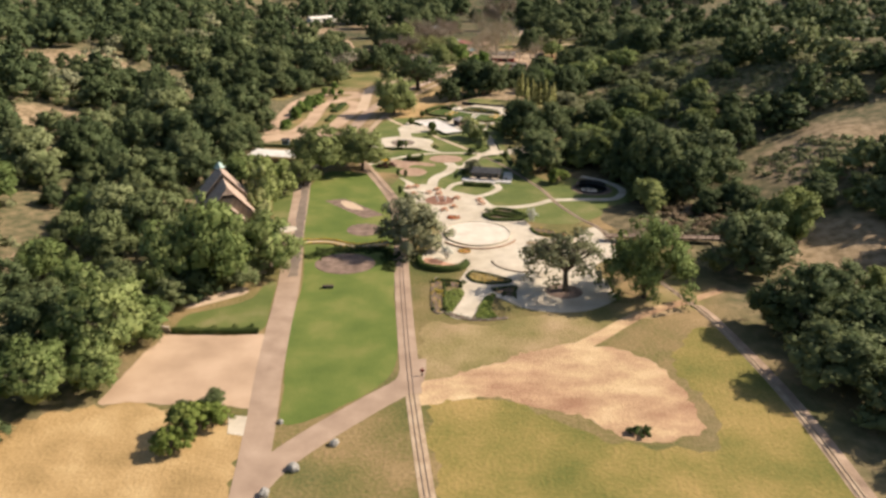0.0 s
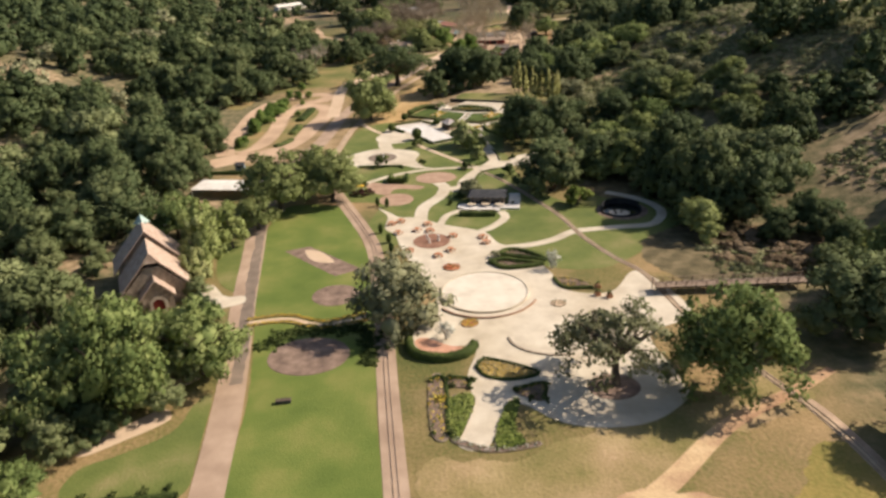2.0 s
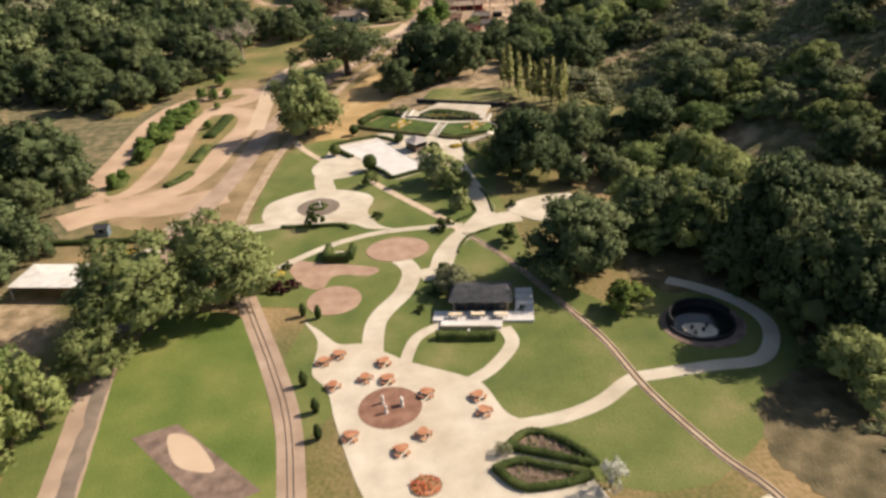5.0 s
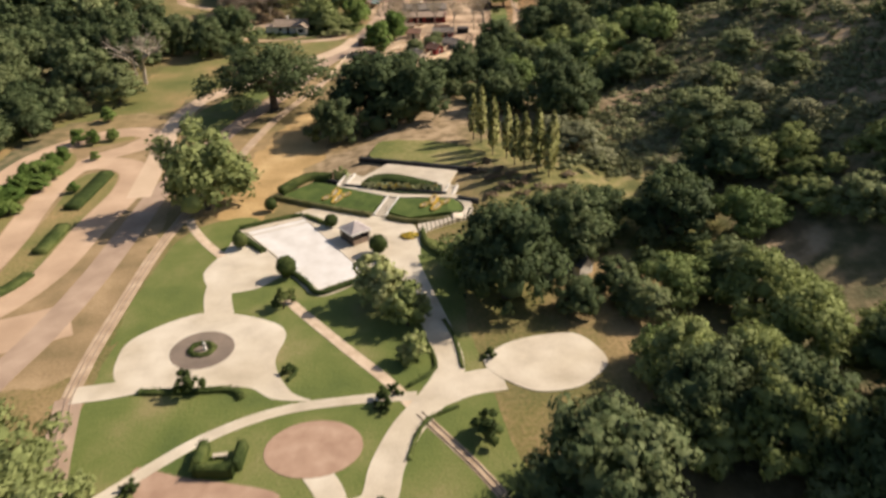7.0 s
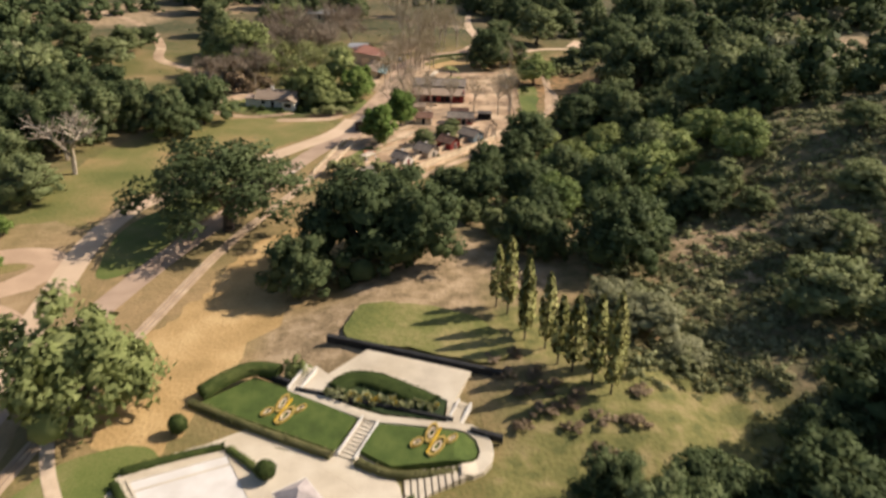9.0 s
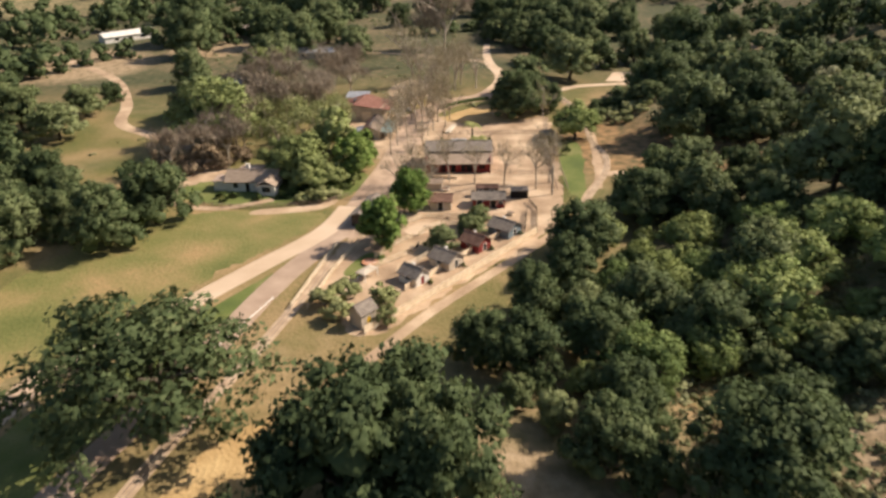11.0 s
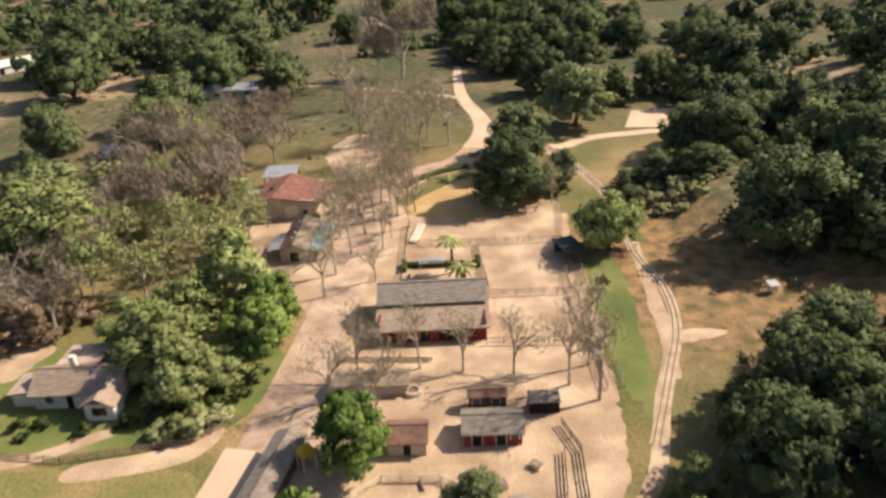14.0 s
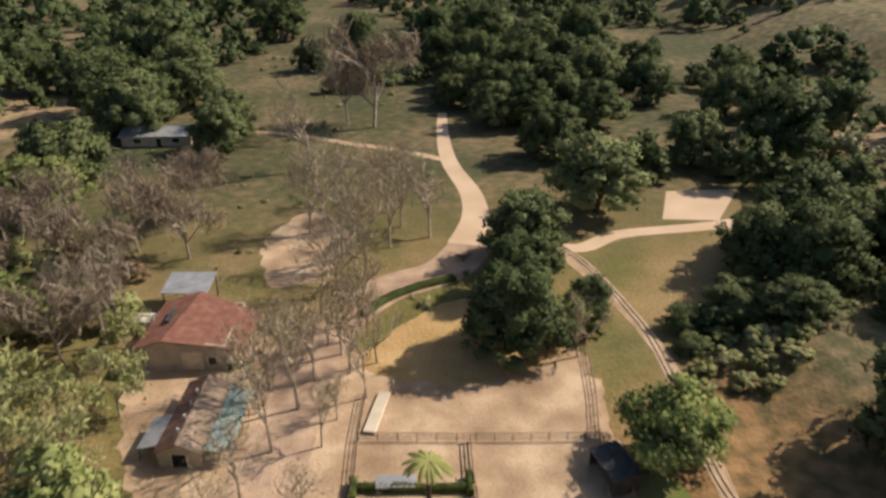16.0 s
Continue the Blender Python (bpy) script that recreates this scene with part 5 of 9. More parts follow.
CLEARINGS = [(84, 289, 9), (76, 297, 6), (80, 306, 7), (71, 189, 11), (-72, 197, 8), (90, 189, 6), (116, 222, 10), (88, 176, 6), (91, 163, 8), (100, 169, 10), (97, 184, 8), (98, 214, 11), (96, 200, 7), (-64, 208, 13), (-60, 195, 10), (-54, 172, 8), (-52, 146, 7), (-104, 167, 10), (57, 345, 17), (72, 352, 16), (80, 378, 13), (73, 338, 12), (104, 352, 17), (106, 376, 15), (52, 330, 12), (79, 301, 7), (118, 230, 17), (104, 186, 11), (74, 202, 13), (130, 240, 24), (100, 178, 9), (165, 352, 26), (205, 442, 26), (-160, 298, 18), (-190, 400, 22), (170, 500, 26), (196, 520, 26), (168, 616, 14), (163, 600, 9), (187, 654, 9), (172, 760, 26), (-76, 250, 9), (-62, 247, 9), (-82, 220, 7), (112, 250, 16), (96, 235, 9), (130, 300, 22), (168, 330, 26), (152, 218, 18), (-70, 530, 15), (-100, 590, 20), (-62, 625, 13), (-86, 652, 15), (84, 490, 14), (108, 488, 14), (92, 530, 10), (-114, 726, 22), (-106, 694, 15), (-112, 360, 22), (-92, 350, 16), (-120, 290, 12), (115, 640, 20), (150, 590, 16), (122, 395, 30), (108, 340, 17), (114, 362, 17), (72, 364, 11), (100, 326, 8), (200, 300, 30), (190, 400, 35), (230, 250, 30), (176, 262, 18), (-64, 186, 9), (102, 527, 13), (84, 505, 14), (110, 592, 17), (-150, 300, 20), (-132, 240, 13), (-160, 400, 25), (-122, 425, 15), (-102, 302, 9), (-110, 190, 10), (150, 250, 20), (-80, 560, 20), (-95, 620, 30)]


def scatter(count, x0, x1, y0, y1, gap, keep, seed):
    rnd = random.Random(seed)
    cells, out = {}, []
    for x, y, w in PLANTED:
        cells.setdefault((int(x // 20), int(y // 20)), []).append((x, y, w * 0.5))
    for _ in range(count * 12):
        if len(out) >= count:
            break
        x, y = rnd.uniform(x0, x1), rnd.uniform(y0, y1)
        if not keep(x, y) or any(math.hypot(x - a, y - b) < c for a, b, c in CLEARINGS):
            continue
        w = rnd.choice((0.5, 0.7, 0.9, 1.0, 1.2, 1.5, 1.75)) * gap * 1.5
        near = [q for i in (-1, 0, 1) for j in (-1, 0, 1) for q in cells.get((int(x // 20) + i, int(y // 20) + j), ())]
        if any(math.hypot(x - a, y - b) < r + w * 0.2 for a, b, r in near):
            continue
        cells.setdefault((int(x // 20), int(y // 20)), []).append((x, y, w * 0.3))
        out.append((x, y, w))
    return out


def in_woods(x, y):
    return x < along(LEFT_WOOD, y) or x > along(RIGHT_WOOD, y)


near_wood = scatter(150, -130, 125, 85, 480, 8.2, in_woods, 11)
for x, y, w in near_wood:
    PLANTED.append((x, y, w))
    plant(random.choice((PALE, CHAPEL_OAK, OAK)) if x < 0 and y < 260 else (OLIVE if x > 0 and y < 345 else PALE) if random.random() < (0.55 if x > 0 and y < 345 else 0.16) else OAK, x, y, w, 0.75 if x > 80 and 270 < y < 420 else 1.0, group="valley oaks")


def spread(name, rows, templates, mat, label, category, sink=0.5, seed=5, size=16.0):
    """Many plants that nobody could count, as one mesh."""
    V, F, N, n = [], [], [], 0
    rng = np.random.default_rng(seed)
    for x, y, w in rows:
        v, f, nn = templates[rng.integers(0, len(templates))]
        a, s = rng.uniform(0, 6.3), w / size
        turn = np.array([[math.cos(a), -math.sin(a), 0], [math.sin(a), math.cos(a), 0], [0, 0, rng.uniform(0.85, 1.2)]]) * s
        N.append(nn @ (turn.T / s))
        V.append(v @ turn.T + np.array((x, y, height(x, y) - sink)))
        F.append(f + n)
        n += len(v)
    return tagged(new(name, big_mesh(name, np.concatenate(V), np.concatenate(F), M[mat], True, np.concatenate(N))), label, category, kind="stuff")


thick_wood = scatter(120, 38, 118, 396, 474, 5.6, in_woods, 19)
for x, y, w in thick_wood:
    PLANTED.append((x, y, w))
    plant(random.choice((PALE, OLIVE, OLIVE, CHAPEL_OAK, OAK)), x, y, w, 1.0, group="valley oaks")
mid_wood = scatter(900, -190, 190, 70, 620, 7.6, in_woods, 12)
PLANTED += mid_wood
for x, y, w in [q for q in mid_wood if -112 < q[0] < 112 and 90 < q[1] < 500]:
    plant(random.choice((PALE, CHAPEL_OAK, OAK)) if x < 0 and y < 240 else random.choice((OLIVE, OLIVE, OLIVE, PALE, OAK)) if x > 0 and y < 345 else random.choice((OAK, OAK, OAK, OAK, PALE, GREY)), x, y, w, 0.75 if x > 80 and 270 < y < 420 else 1.0, group="valley oaks")
mid_wood = [q for q in mid_wood if not (-112 < q[0] < 112 and 90 < q[1] < 500)]
pale_part = [q for i, q in enumerate(mid_wood) if i % 5 == 0]
grey_part = [q for i, q in enumerate(mid_wood) if i % 10 == 3]
dark_part = [q for i, q in enumerate(mid_wood) if i % 5 and i % 10 != 3]
spread("grey_woods", grey_part, [crown_arrays(945 + s, 8, 11.5, 34, 560, 0.75, 0.8, 1, 0.2, 0.12, lump=(0.13, 0.22)) for s in range(4)], "grey_leaf", "pale dry-looking trees scattered through the woods", "woods", 0.8)
spread("oak_woods", dark_part, [crown_arrays(900 + s, 8, 13.5, 34, 620, 0.85, 0.85, 1, base=0.1, lump=(0.13, 0.22)) for s in range(7)], "oak_leaf", "dense dark oak woods on both sides of the valley", "woods", 0.8)
spread("pale_woods", pale_part, [crown_arrays(930 + s, 8, 12.5, 34, 620, 0.8, 0.8, 1, 0.1, 0.12, lump=(0.13, 0.22)) for s in range(4)], "pale_leaf", "grey-green trees mixed into the oak woods", "woods", 0.8)
far_wood = scatter(2300, -480, 480, 560, 1350, 8.2, lambda x, y: abs(x - 20) < 120 + 0.36 * y and (in_woods(x, y) if y < 700 else noise.noise((x / 70, y / 70, 5)) > -0.22), 13)
far_side = scatter(420, -420, 420, 100, 620, 9.5, lambda x, y: abs(x) > 190 and abs(x) < 150 + 0.4 * y, 14)
spread("distant_woods", far_wood + far_side, [crown_arrays(960 + s, 8, 12.0, 10, 110, 1.3, 0.85, 1, base=0.05, lump=(0.26, 0.4), solid=0.85, fill=False) for s in range(6)], "oak_leaf", "dark oak woods over the far slopes", "woods", 0.8)
bushes = [crown_arrays(990 + s, 1.0, 0.62, 4, 40, 0.2, 0.7, 1, base=0.0, lump=(0.34, 0.55), fill=False) for s in range(6)]
keep = PLANTED
PLANTED = []
brush = scatter(1100, 52, 175, 322, 425, 1.7, lambda x, y: x > along(RIGHT_WOOD, y) + 2, 15) + scatter(500, 80, 135, 478, 560, 1.5, lambda x, y: x > along(RIGHT_FOOT, y), 16) + scatter(500, -230, -80, 150, 420, 2.2, lambda x, y: x < along(LEFT_WOOD, y) - 8, 17)
CLEARINGS_BRUSH = [(66, 202, 8), (76, 200, 9), (64, 192, 6), (57, 349, 12), (71, 352, 14), (80, 378, 13), (104, 352, 18), (74, 338, 11), (60, 364, 8), (118, 232, 18), (88, 372, 9), (92, 340, 10), (130, 300, 22), (168, 330, 26), (152, 218, 18), (106, 340, 18), (114, 364, 22), (122, 395, 28), (72, 362, 14), (98, 328, 10), (200, 300, 28), (190, 400, 30)]
rnd = random.Random(21)
for cx, cy, r in CLEARINGS_BRUSH:
    for _ in range(int(r * r * 1.15)):
        a, q = rnd.uniform(0, 6.3), r * math.sqrt(rnd.random())
        brush.append((cx + q * math.cos(a), cy + q * math.sin(a), rnd.choice((1.2, 1.6, 2.0, 2.6, 3.4, 4.4))))
PLANTED = keep
rnd = random.Random(33)
for _ in range(330):  # rough weeds and low bushes in the far pastures
    x, y = rnd.uniform(-70, 58), rnd.uniform(520, 770)
    if noise.noise((x / 22, y / 22, 8.8)) > 0.02 and not (17 < x < 40 and y < 606) and not (x > -2 and y < 560):
        brush.append((x, y, rnd.uniform(1.5, 4.0)))
spread("chaparral", brush, bushes, "brush_leaf", "grey-green and straw chaparral brush on dry slopes", "brush", 0.1, size=2.0)


# ---- bare sycamores, slim poplars, palms ----
def bare_bm(seed, H, R, depth=4, thick=0.28):
    rnd = random.Random(seed)
    bm = bmesh.new()
    tips = []

    def limb(a, d, length, r, level):
        b = a + d * length
        rod(bm, a, b, r, r * 0.66, 5 if level > 2 else 3)
        if level == 0:
            tips.append(b)
            return
        for _ in range(3 if level < depth else 4):
            nd = (d * 0.75 + Vector((rnd.uniform(-1, 1) * R, rnd.uniform(-1, 1) * R, rnd.uniform(-0.3, 0.5)))).normalized()
            limb(a + (b - a) * rnd.uniform(0.55, 1.0), nd, length * rnd.uniform(0.55, 0.85), r * 0.6, level - 1)

    limb(Vector((0, 0, -0.3)), Vector((rnd.uniform(-0.1, 0.1), rnd.uniform(-0.1, 0.1), 1)).normalized(), H * 0.36, thick, depth)
    return bm, tips


def fuzz(tips, seed, count, size, wide=0.08):
    """Sparse twigs and buds round the branch tips."""
    rng = np.random.default_rng(seed)
    t = np.array([p[:] for p in tips])
    pos = t[rng.integers(0, len(t), count)] + rng.normal(0, 0.45, (count, 3))
    a = rng.normal(0, 1, (count, 3))
    a[:, 2] = np.abs(a[:, 2]) + 0.3
    a /= np.linalg.norm(a, axis=1)[:, None]
    b = np.cross(a, rng.normal(0, 1, (count, 3)))
    b /= np.linalg.norm(b, axis=1)[:, None]
    s = size * rng.uniform(0.6, 1.5, (count, 1))
    v = np.stack([pos - a * s, pos - b * s * wide, pos + a * s, pos + b * s * wide], 1).reshape(-1, 3)
    k = np.arange(count)[:, None] * 4
    return v, np.concatenate([k + np.array([[0, 1, 2]]), k + np.array([[0, 2, 3]])])


def bare_kind(name, count, H, R, leaf, bark, label, twigs, size=0.45, depth=4, thick=0.28, wide=0.08):
    shapes = []
    for s in range(count):
        bm, tips = bare_bm(hash_of(name) + s, H, R, depth, thick)
        v, f = fuzz(tips, s, twigs, size, wide)
        shapes.append((big_mesh("crown", v, f, M[leaf]), from_bm("trunk", bm, M[bark])))
    return dict(name=name, shapes=shapes, R=H * 0.42, H=H, label=label, category="tree")


BARE = bare_kind("bare_sycamore", 4, 10.0, 0.8, "twig", "pale_bark", "bare pale-barked sycamore with fine grey twigs", 820, 0.7, 4, 0.2)
BUDDING = bare_kind("budding_tree", 5, 9.0, 0.85, "bud_leaf", "pale_bark", "slim young sycamore with sparse new leaves", 420, 0.32, 4, 0.19)
WISPY = bare_kind("wispy_sycamore", 4, 10.0, 0.85, "thicket_leaf", "pale_bark", "pale-barked sycamore in thin olive-brown new leaf", 1000, 0.34, 4, 0.2, 0.32)
DEAD = bare_kind("dead_tree", 2, 9.0, 0.9, "twig", "pale_bark", "dead bleached tree with bare crooked limbs", 40)
grow(BARE, [(6, 584, 12), (-14, 580, 14), (-22, 590, 14), (4, 606, 13), (-26, 572, 13), (-4, 589, 16), (-7, 578, 13), (5, 602, 12), (-19, 554, 12), (-2, 556, 12), (-30, 596, 12), (45, 661, 24), (38, 666, 15), (-24, 508, 12), (-32, 514, 12), (-38, 506, 11), (-24, 522, 12)], 1.15)
grow(BUDDING, [(28, 592, 11.2), (51, 586, 12.6), (34, 543, 8.4), (30, 528, 7), (28, 516, 7), (33, 488, 8.4), (39, 486, 8.4), (46, 484, 8.4), (53, 480, 9.8), (24, 488, 8.4), (28, 484, 8.4), (23, 541, 9.8), (31, 551, 9.8), (34, 579, 12.6), (41, 596, 11.2), (32, 533, 5.6), (56, 476, 11.2), (20, 483, 8.4), (36, 556, 8.4), (46, 592, 11.2), (26, 478, 7), (57, 484, 9.8), (22, 536, 9.8), (26, 546, 9.8), (30, 560, 11.2), (33, 548, 9.8), (38, 575, 11.2), (43, 583, 11.2), (31, 592, 14), (42, 599, 12.6), (28, 628, 15.4), (24, 528, 9.8), (27, 536, 11.2), (29, 542, 9.8), (21, 520, 9.8), (33, 566, 11.2), (36, 570, 9.8), (19, 512, 8.4), (45, 600, 12.6), (48, 608, 11.2), (36, 605, 11.2)], 1.45)
grow(WISPY, [(-12, 518, 11), (-6, 528, 11), (-19, 534, 11), (-2, 534, 11), (1, 524, 10), (-9, 539, 12), (4, 538, 9), (-22, 522, 11), (2, 552, 8), (-17, 544, 11)], 1.0)
grow(BARE, [(-19, 549, 14), (-12, 545, 13), (-24, 540, 13), (-7, 552, 12)], 1.2)
grow(BUDDING, [(67, 542, 8), (37, 552, 8), (38, 545, 8), (36, 537, 7), (37, 562, 8)], 1.45)
grow(SMALL, [(66, 505, 2.8)], 1.3)
grow(DEAD, [(-55, 430, 18), (-60, 440, 15), (-66, 448, 12)], 0.95)


def poplar_shape(seed):
    rng = np.random.default_rng(seed)
    count = 620
    h = rng.uniform(0.14, 1.0, count) ** 0.9 * 8.0
    r = 0.95 * np.sin(np.clip((h / 8.0 - 0.08) / 0.92, 0, 1) ** 0.7 * math.pi) ** 0.7 * np.sqrt(rng.random(count)) + 0.05
    a = rng.uniform(0, 6.3, count)
    pos = np.stack([r * np.cos(a), r * np.sin(a), h], 1)
    u = rng.normal(0, 0.5, (count, 3)) + np.array((0, 0, 1))
    u /= np.linalg.norm(u, axis=1)[:, None]
    w = np.cross(u, rng.normal(0, 1, (count, 3)))
    w /= np.linalg.norm(w, axis=1)[:, None]
    s = 0.27 * rng.uniform(0.6, 1.4, (count, 1))
    v = np.stack([pos - u * s, pos - w * s * 0.55, pos + u * s, pos + w * s * 0.55], 1).reshape(-1, 3)
    k = np.arange(count)[:, None] * 4
    return big_mesh("crown", v, np.concatenate([k + np.array([[0, 1, 2]]), k + np.array([[0, 2, 3]])]), M["poplar_leaf"], True, np.repeat(np.stack([np.cos(a), np.sin(a), np.full(count, 1.7)], 1) / 1.972, 4, axis=0))


M["poplar_leaf"] = leaves("poplar_leaf", (0.25, 0.265, 0.09), (0.36, 0.365, 0.135), (0.48, 0.47, 0.2))
POPLAR = dict(name="slim_poplar", shapes=[(poplar_shape(s), from_bm("trunk", rod(bmesh.new(), (0, 0, -0.3), (0, 0, 7.2), 0.11, 0.03), M["bark"])) for s in range(4)], R=1.1, H=8, label="slim upright poplar with thin yellow-green leaves", category="tree")
grow(POPLAR, [(36, 357.5, 3.2), (38, 353, 3.0), (37.4, 350, 2.8), (40, 347.5, 3.0), (42.6, 341.5, 3.3), (44.7, 338.6, 3.4), (49, 343, 3.0), (46.6, 336, 2.9), (41, 343.5, 2.8), (34.6, 360, 2.8), (48, 339, 2.8)], 1.1, "", "row of poplars")


def palm(x, y, h, seed):
    rnd = random.Random(seed)
    ob = thing("palm_tree", pose(x, y, 0), "short date palm with arching yellow-green fronds", "palm")
    part("trunk", rod(bmesh.new(), (0, 0, -0.2), (0, 0, h), 0.3, 0.2, 8), M["bark"], ob)
    for i in range(18):
        a, up = i * 2.4, rnd.uniform(0.1, 1.1)
        bm, last = bmesh.new(), None
        for k in range(7):
            t = k / 6
            r, z, w = 2.9 * t, h + up * 2.0 * t - 2.2 * t * t, 0.42 * math.sin(0.25 + 2.6 * t)
            c, s = math.cos(a), math.sin(a)
            row = [bm.verts.new((r * c - q * s, r * s + q * c, z - abs(q) * 0.5)) for q in (-w, 0, w)]
            if last:
                for j in (0, 1):
                    bm.faces.new((last[j], row[j], row[j + 1], last[j + 1]))
            last = row
        part("frond", bm, M["poplar_leaf"], ob)


palm(41.8, 516, 6.6, 1)
palm(42.8, 511.5, 3.6, 2)


# ---- hedges, flower beds and small garden things ----
def leaf_cards(pos, normal, size, rng):
    n = len(pos)
    a = rng.normal(0, 1, (n, 3))
    a -= normal * (a * normal).sum(1)[:, None] * 0.85
    a /= np.linalg.norm(a, axis=1)[:, None]
    b = np.cross(normal + 0.35 * rng.normal(0, 1, (n, 3)), a)
    b /= np.linalg.norm(b, axis=1)[:, None]
    s = size * rng.uniform(0.6, 1.4, (n, 1))
    v = np.stack([pos - a * s, pos - b * s * 0.6, pos + a * s, pos + b * s * 0.6], 1).reshape(-1, 3)
    k = np.arange(n)[:, None] * 4
    return v, np.concatenate([k + np.array([[0, 1, 2]]), k + np.array([[0, 2, 3]])])


def hedge(line, width, tall, label, closed=False, z=0.0, leaf="hedge_leaf", name="hedge", seed=1):
    """A clipped hedge along a line: a wavy rounded core with leaf sprays over it."""
    rng = np.random.default_rng(seed + int(line[0][0] * 7) % 97)
    pts = spline(list(line) + ([line[0]] if closed else []), closed=False, step=5)
    dense = [pts[0]]
    for q in pts[1:]:
        k = max(1, int((q - dense[-1]).length / 0.5))
        a = dense[-1]
        dense += [a + (q - a) * (i + 1) / k for i in range(k)]
    prof = [(-0.5, 0), (-0.52, 0.55), (-0.4, 0.93), (0, 1.0), (0.4, 0.93), (0.52, 0.55), (0.5, 0)]
    V, F, P, N = [], [], [], []
    zz = z if callable(z) else (lambda x, y: z)
    for i, q in enumerate(dense):
        d = (dense[min(i + 1, len(dense) - 1)] - dense[max(i - 1, 0)]).normalized()
        s = Vector((-d.y, d.x))
        base = zz(q.x, q.y)
        for u, h in prof:
            w = rng.normal(0, 0.05)
            x, y = q.x + s.x * u * (width + w), q.y + s.y * u * (width + w)
            V.append((x, y, base - 0.05 + h * tall + rng.normal(0, 0.04) * h))
            if h > 0:
                for _ in range(3 if tall > 0.5 else 2):
                    P.append((x + rng.normal(0, 0.14), y + rng.normal(0, 0.14), base + (h * rng.uniform(0.6, 1.0) if abs(u) > 0.45 else h) * tall + 0.02))
                    N.append((s.x * u * 2, s.y * u * 2, 0.35 + (0.9 if abs(u) < 0.45 else 0)))
        if i:
            for k in range(6):
                a, b = (i - 1) * 7 + k, i * 7 + k
                F += [(a, b, b + 1), (a, b + 1, a + 1)]
    for o in (0, (len(dense) - 1) * 7):
        F += [(o, o + k, o + k + 1) for k in range(1, 6)]
    N = np.array(N)
    N /= np.linalg.norm(N, axis=1)[:, None]
    v, f = leaf_cards(np.array(P), N, 0.17, rng)
    return tagged(new(name, big_mesh(name, np.concatenate([np.array(V), v]), np.concatenate([np.array(F), f + len(V)]), M[leaf])), label, name.replace("_", " "))


def flower_bed(outline, label, flower="yellow_flower", density=3.0, soil="mulch", z=0.08, seed=3, size=0.2, green=0.4):
    """A bed: soil, a low edging, leafy plants and flowers in it."""
    rnd = random.Random(seed)
    pts = spline(outline, step=5)
    bed = thing("flower_bed", pose(0, 0, 0), label, "flower bed")
    part("soil", slab_bm(pts, z + 0.03, 0.15), M[soil], bed)
    c = sum(pts, Vector((0, 0))) / len(pts)
    bm = bmesh.new()
    outer = [c + (q - c) * 1.03 for q in pts]
    rows = [[bm.verts.new((q.x, q.y, h)) for q, h in ((o, z - 0.05), (o, z + 0.12), (i, z + 0.12), (i, z - 0.05))] for o, i in zip(outer, pts)]
    for a, b in zip(rows, rows[1:] + rows[:1]):
        for k in range(3):
            bm.faces.new((a[k], b[k], b[k + 1], a[k + 1]))
    part("edging", bm, M["stone"], bed)
    lo, hi = (min(q.x for q in pts), min(q.y for q in pts)), (max(q.x for q in pts), max(q.y for q in pts))
    area = (hi[0] - lo[0]) * (hi[1] - lo[1])
    rows = {"foliage": [], "blossom": []}
    n = len(pts)
    for _ in range(int(area * density * 4)):
        x, y = rnd.uniform(lo[0], hi[0]), rnd.uniform(lo[1], hi[1])
        inside = False
        for i in range(n):
            a, b = pts[i], pts[i - 1]
            if (a.y > y) != (b.y > y) and x < (b.x - a.x) * (y - a.y) / (b.y - a.y) + a.x:
                inside = not inside
        if inside:
            rows["foliage" if rnd.random() < green else "blossom"].append((x, y, z + rnd.uniform(0.08, 0.45)))
    for name, mat in (("foliage", "hedge_leaf"), ("blossom", flower)):
        if rows[name]:
            rng = np.random.default_rng(seed)
            p = np.array(rows[name])
            v, f = leaf_cards(p, np.tile((0.0, 0.0, 1.0), (len(p), 1)), size, rng)
            tagged(part(name, big_mesh(name, v, f, M[mat]), None, bed), kind="stuff")
    return bed


hedge([(-6, 173.6), (-5.2, 169.6), (-2.5, 167.6), (0.8, 167), (4.2, 168.2), (5.9, 171)], 1.5, 1.5, "clipped crescent hedge round a salmon brick apron")
patch("brick_apron", [(-5, 173.6), (-3, 175), (1.1, 172), (4.6, 170.6), (1, 168.6), (-3, 169.6)], 0.1, M["salmon"], "salmon brick apron inside the crescent hedge")
flower_bed([(5.7, 164.2), (7.2, 166.4), (10.3, 165.3), (16, 161.6), (12, 160.2), (7.5, 161.2)], "leaf-shaped bed of straw-gold planting in the plaza", "bud_leaf", 2.6, "gold", green=0.12)
hedge([(5.7, 164.2), (7.2, 166.6), (10.3, 165.5), (16.1, 161.6), (12, 160.0), (7.5, 161.0)], 0.45, 0.5, "low dark hedge edging a gold flower bed", closed=True)
for pts in ([(13.6, 209.6), (16.5, 211.8), (20, 210.4), (23.8, 205.4), (19, 207.2)], [(11.6, 206), (15, 202.3), (22.8, 203.4), (18, 205.4), (15, 206.8)]):
    flower_bed(pts, "raised bed of brown and green planting on the plaza", "dead_leaf", 2.2, green=0.45, seed=5)
    hedge(pts, 1.0, 0.85, "rounded clipped hedge round a planting bed", closed=True)
flower_bed([(24.3, 196), (26, 192), (31, 191.4), (30.6, 193.4), (28, 195.8)], "flower bed with yellow blooms at a lawn corner", "yellow_flower", 2.2, green=0.6, seed=7)
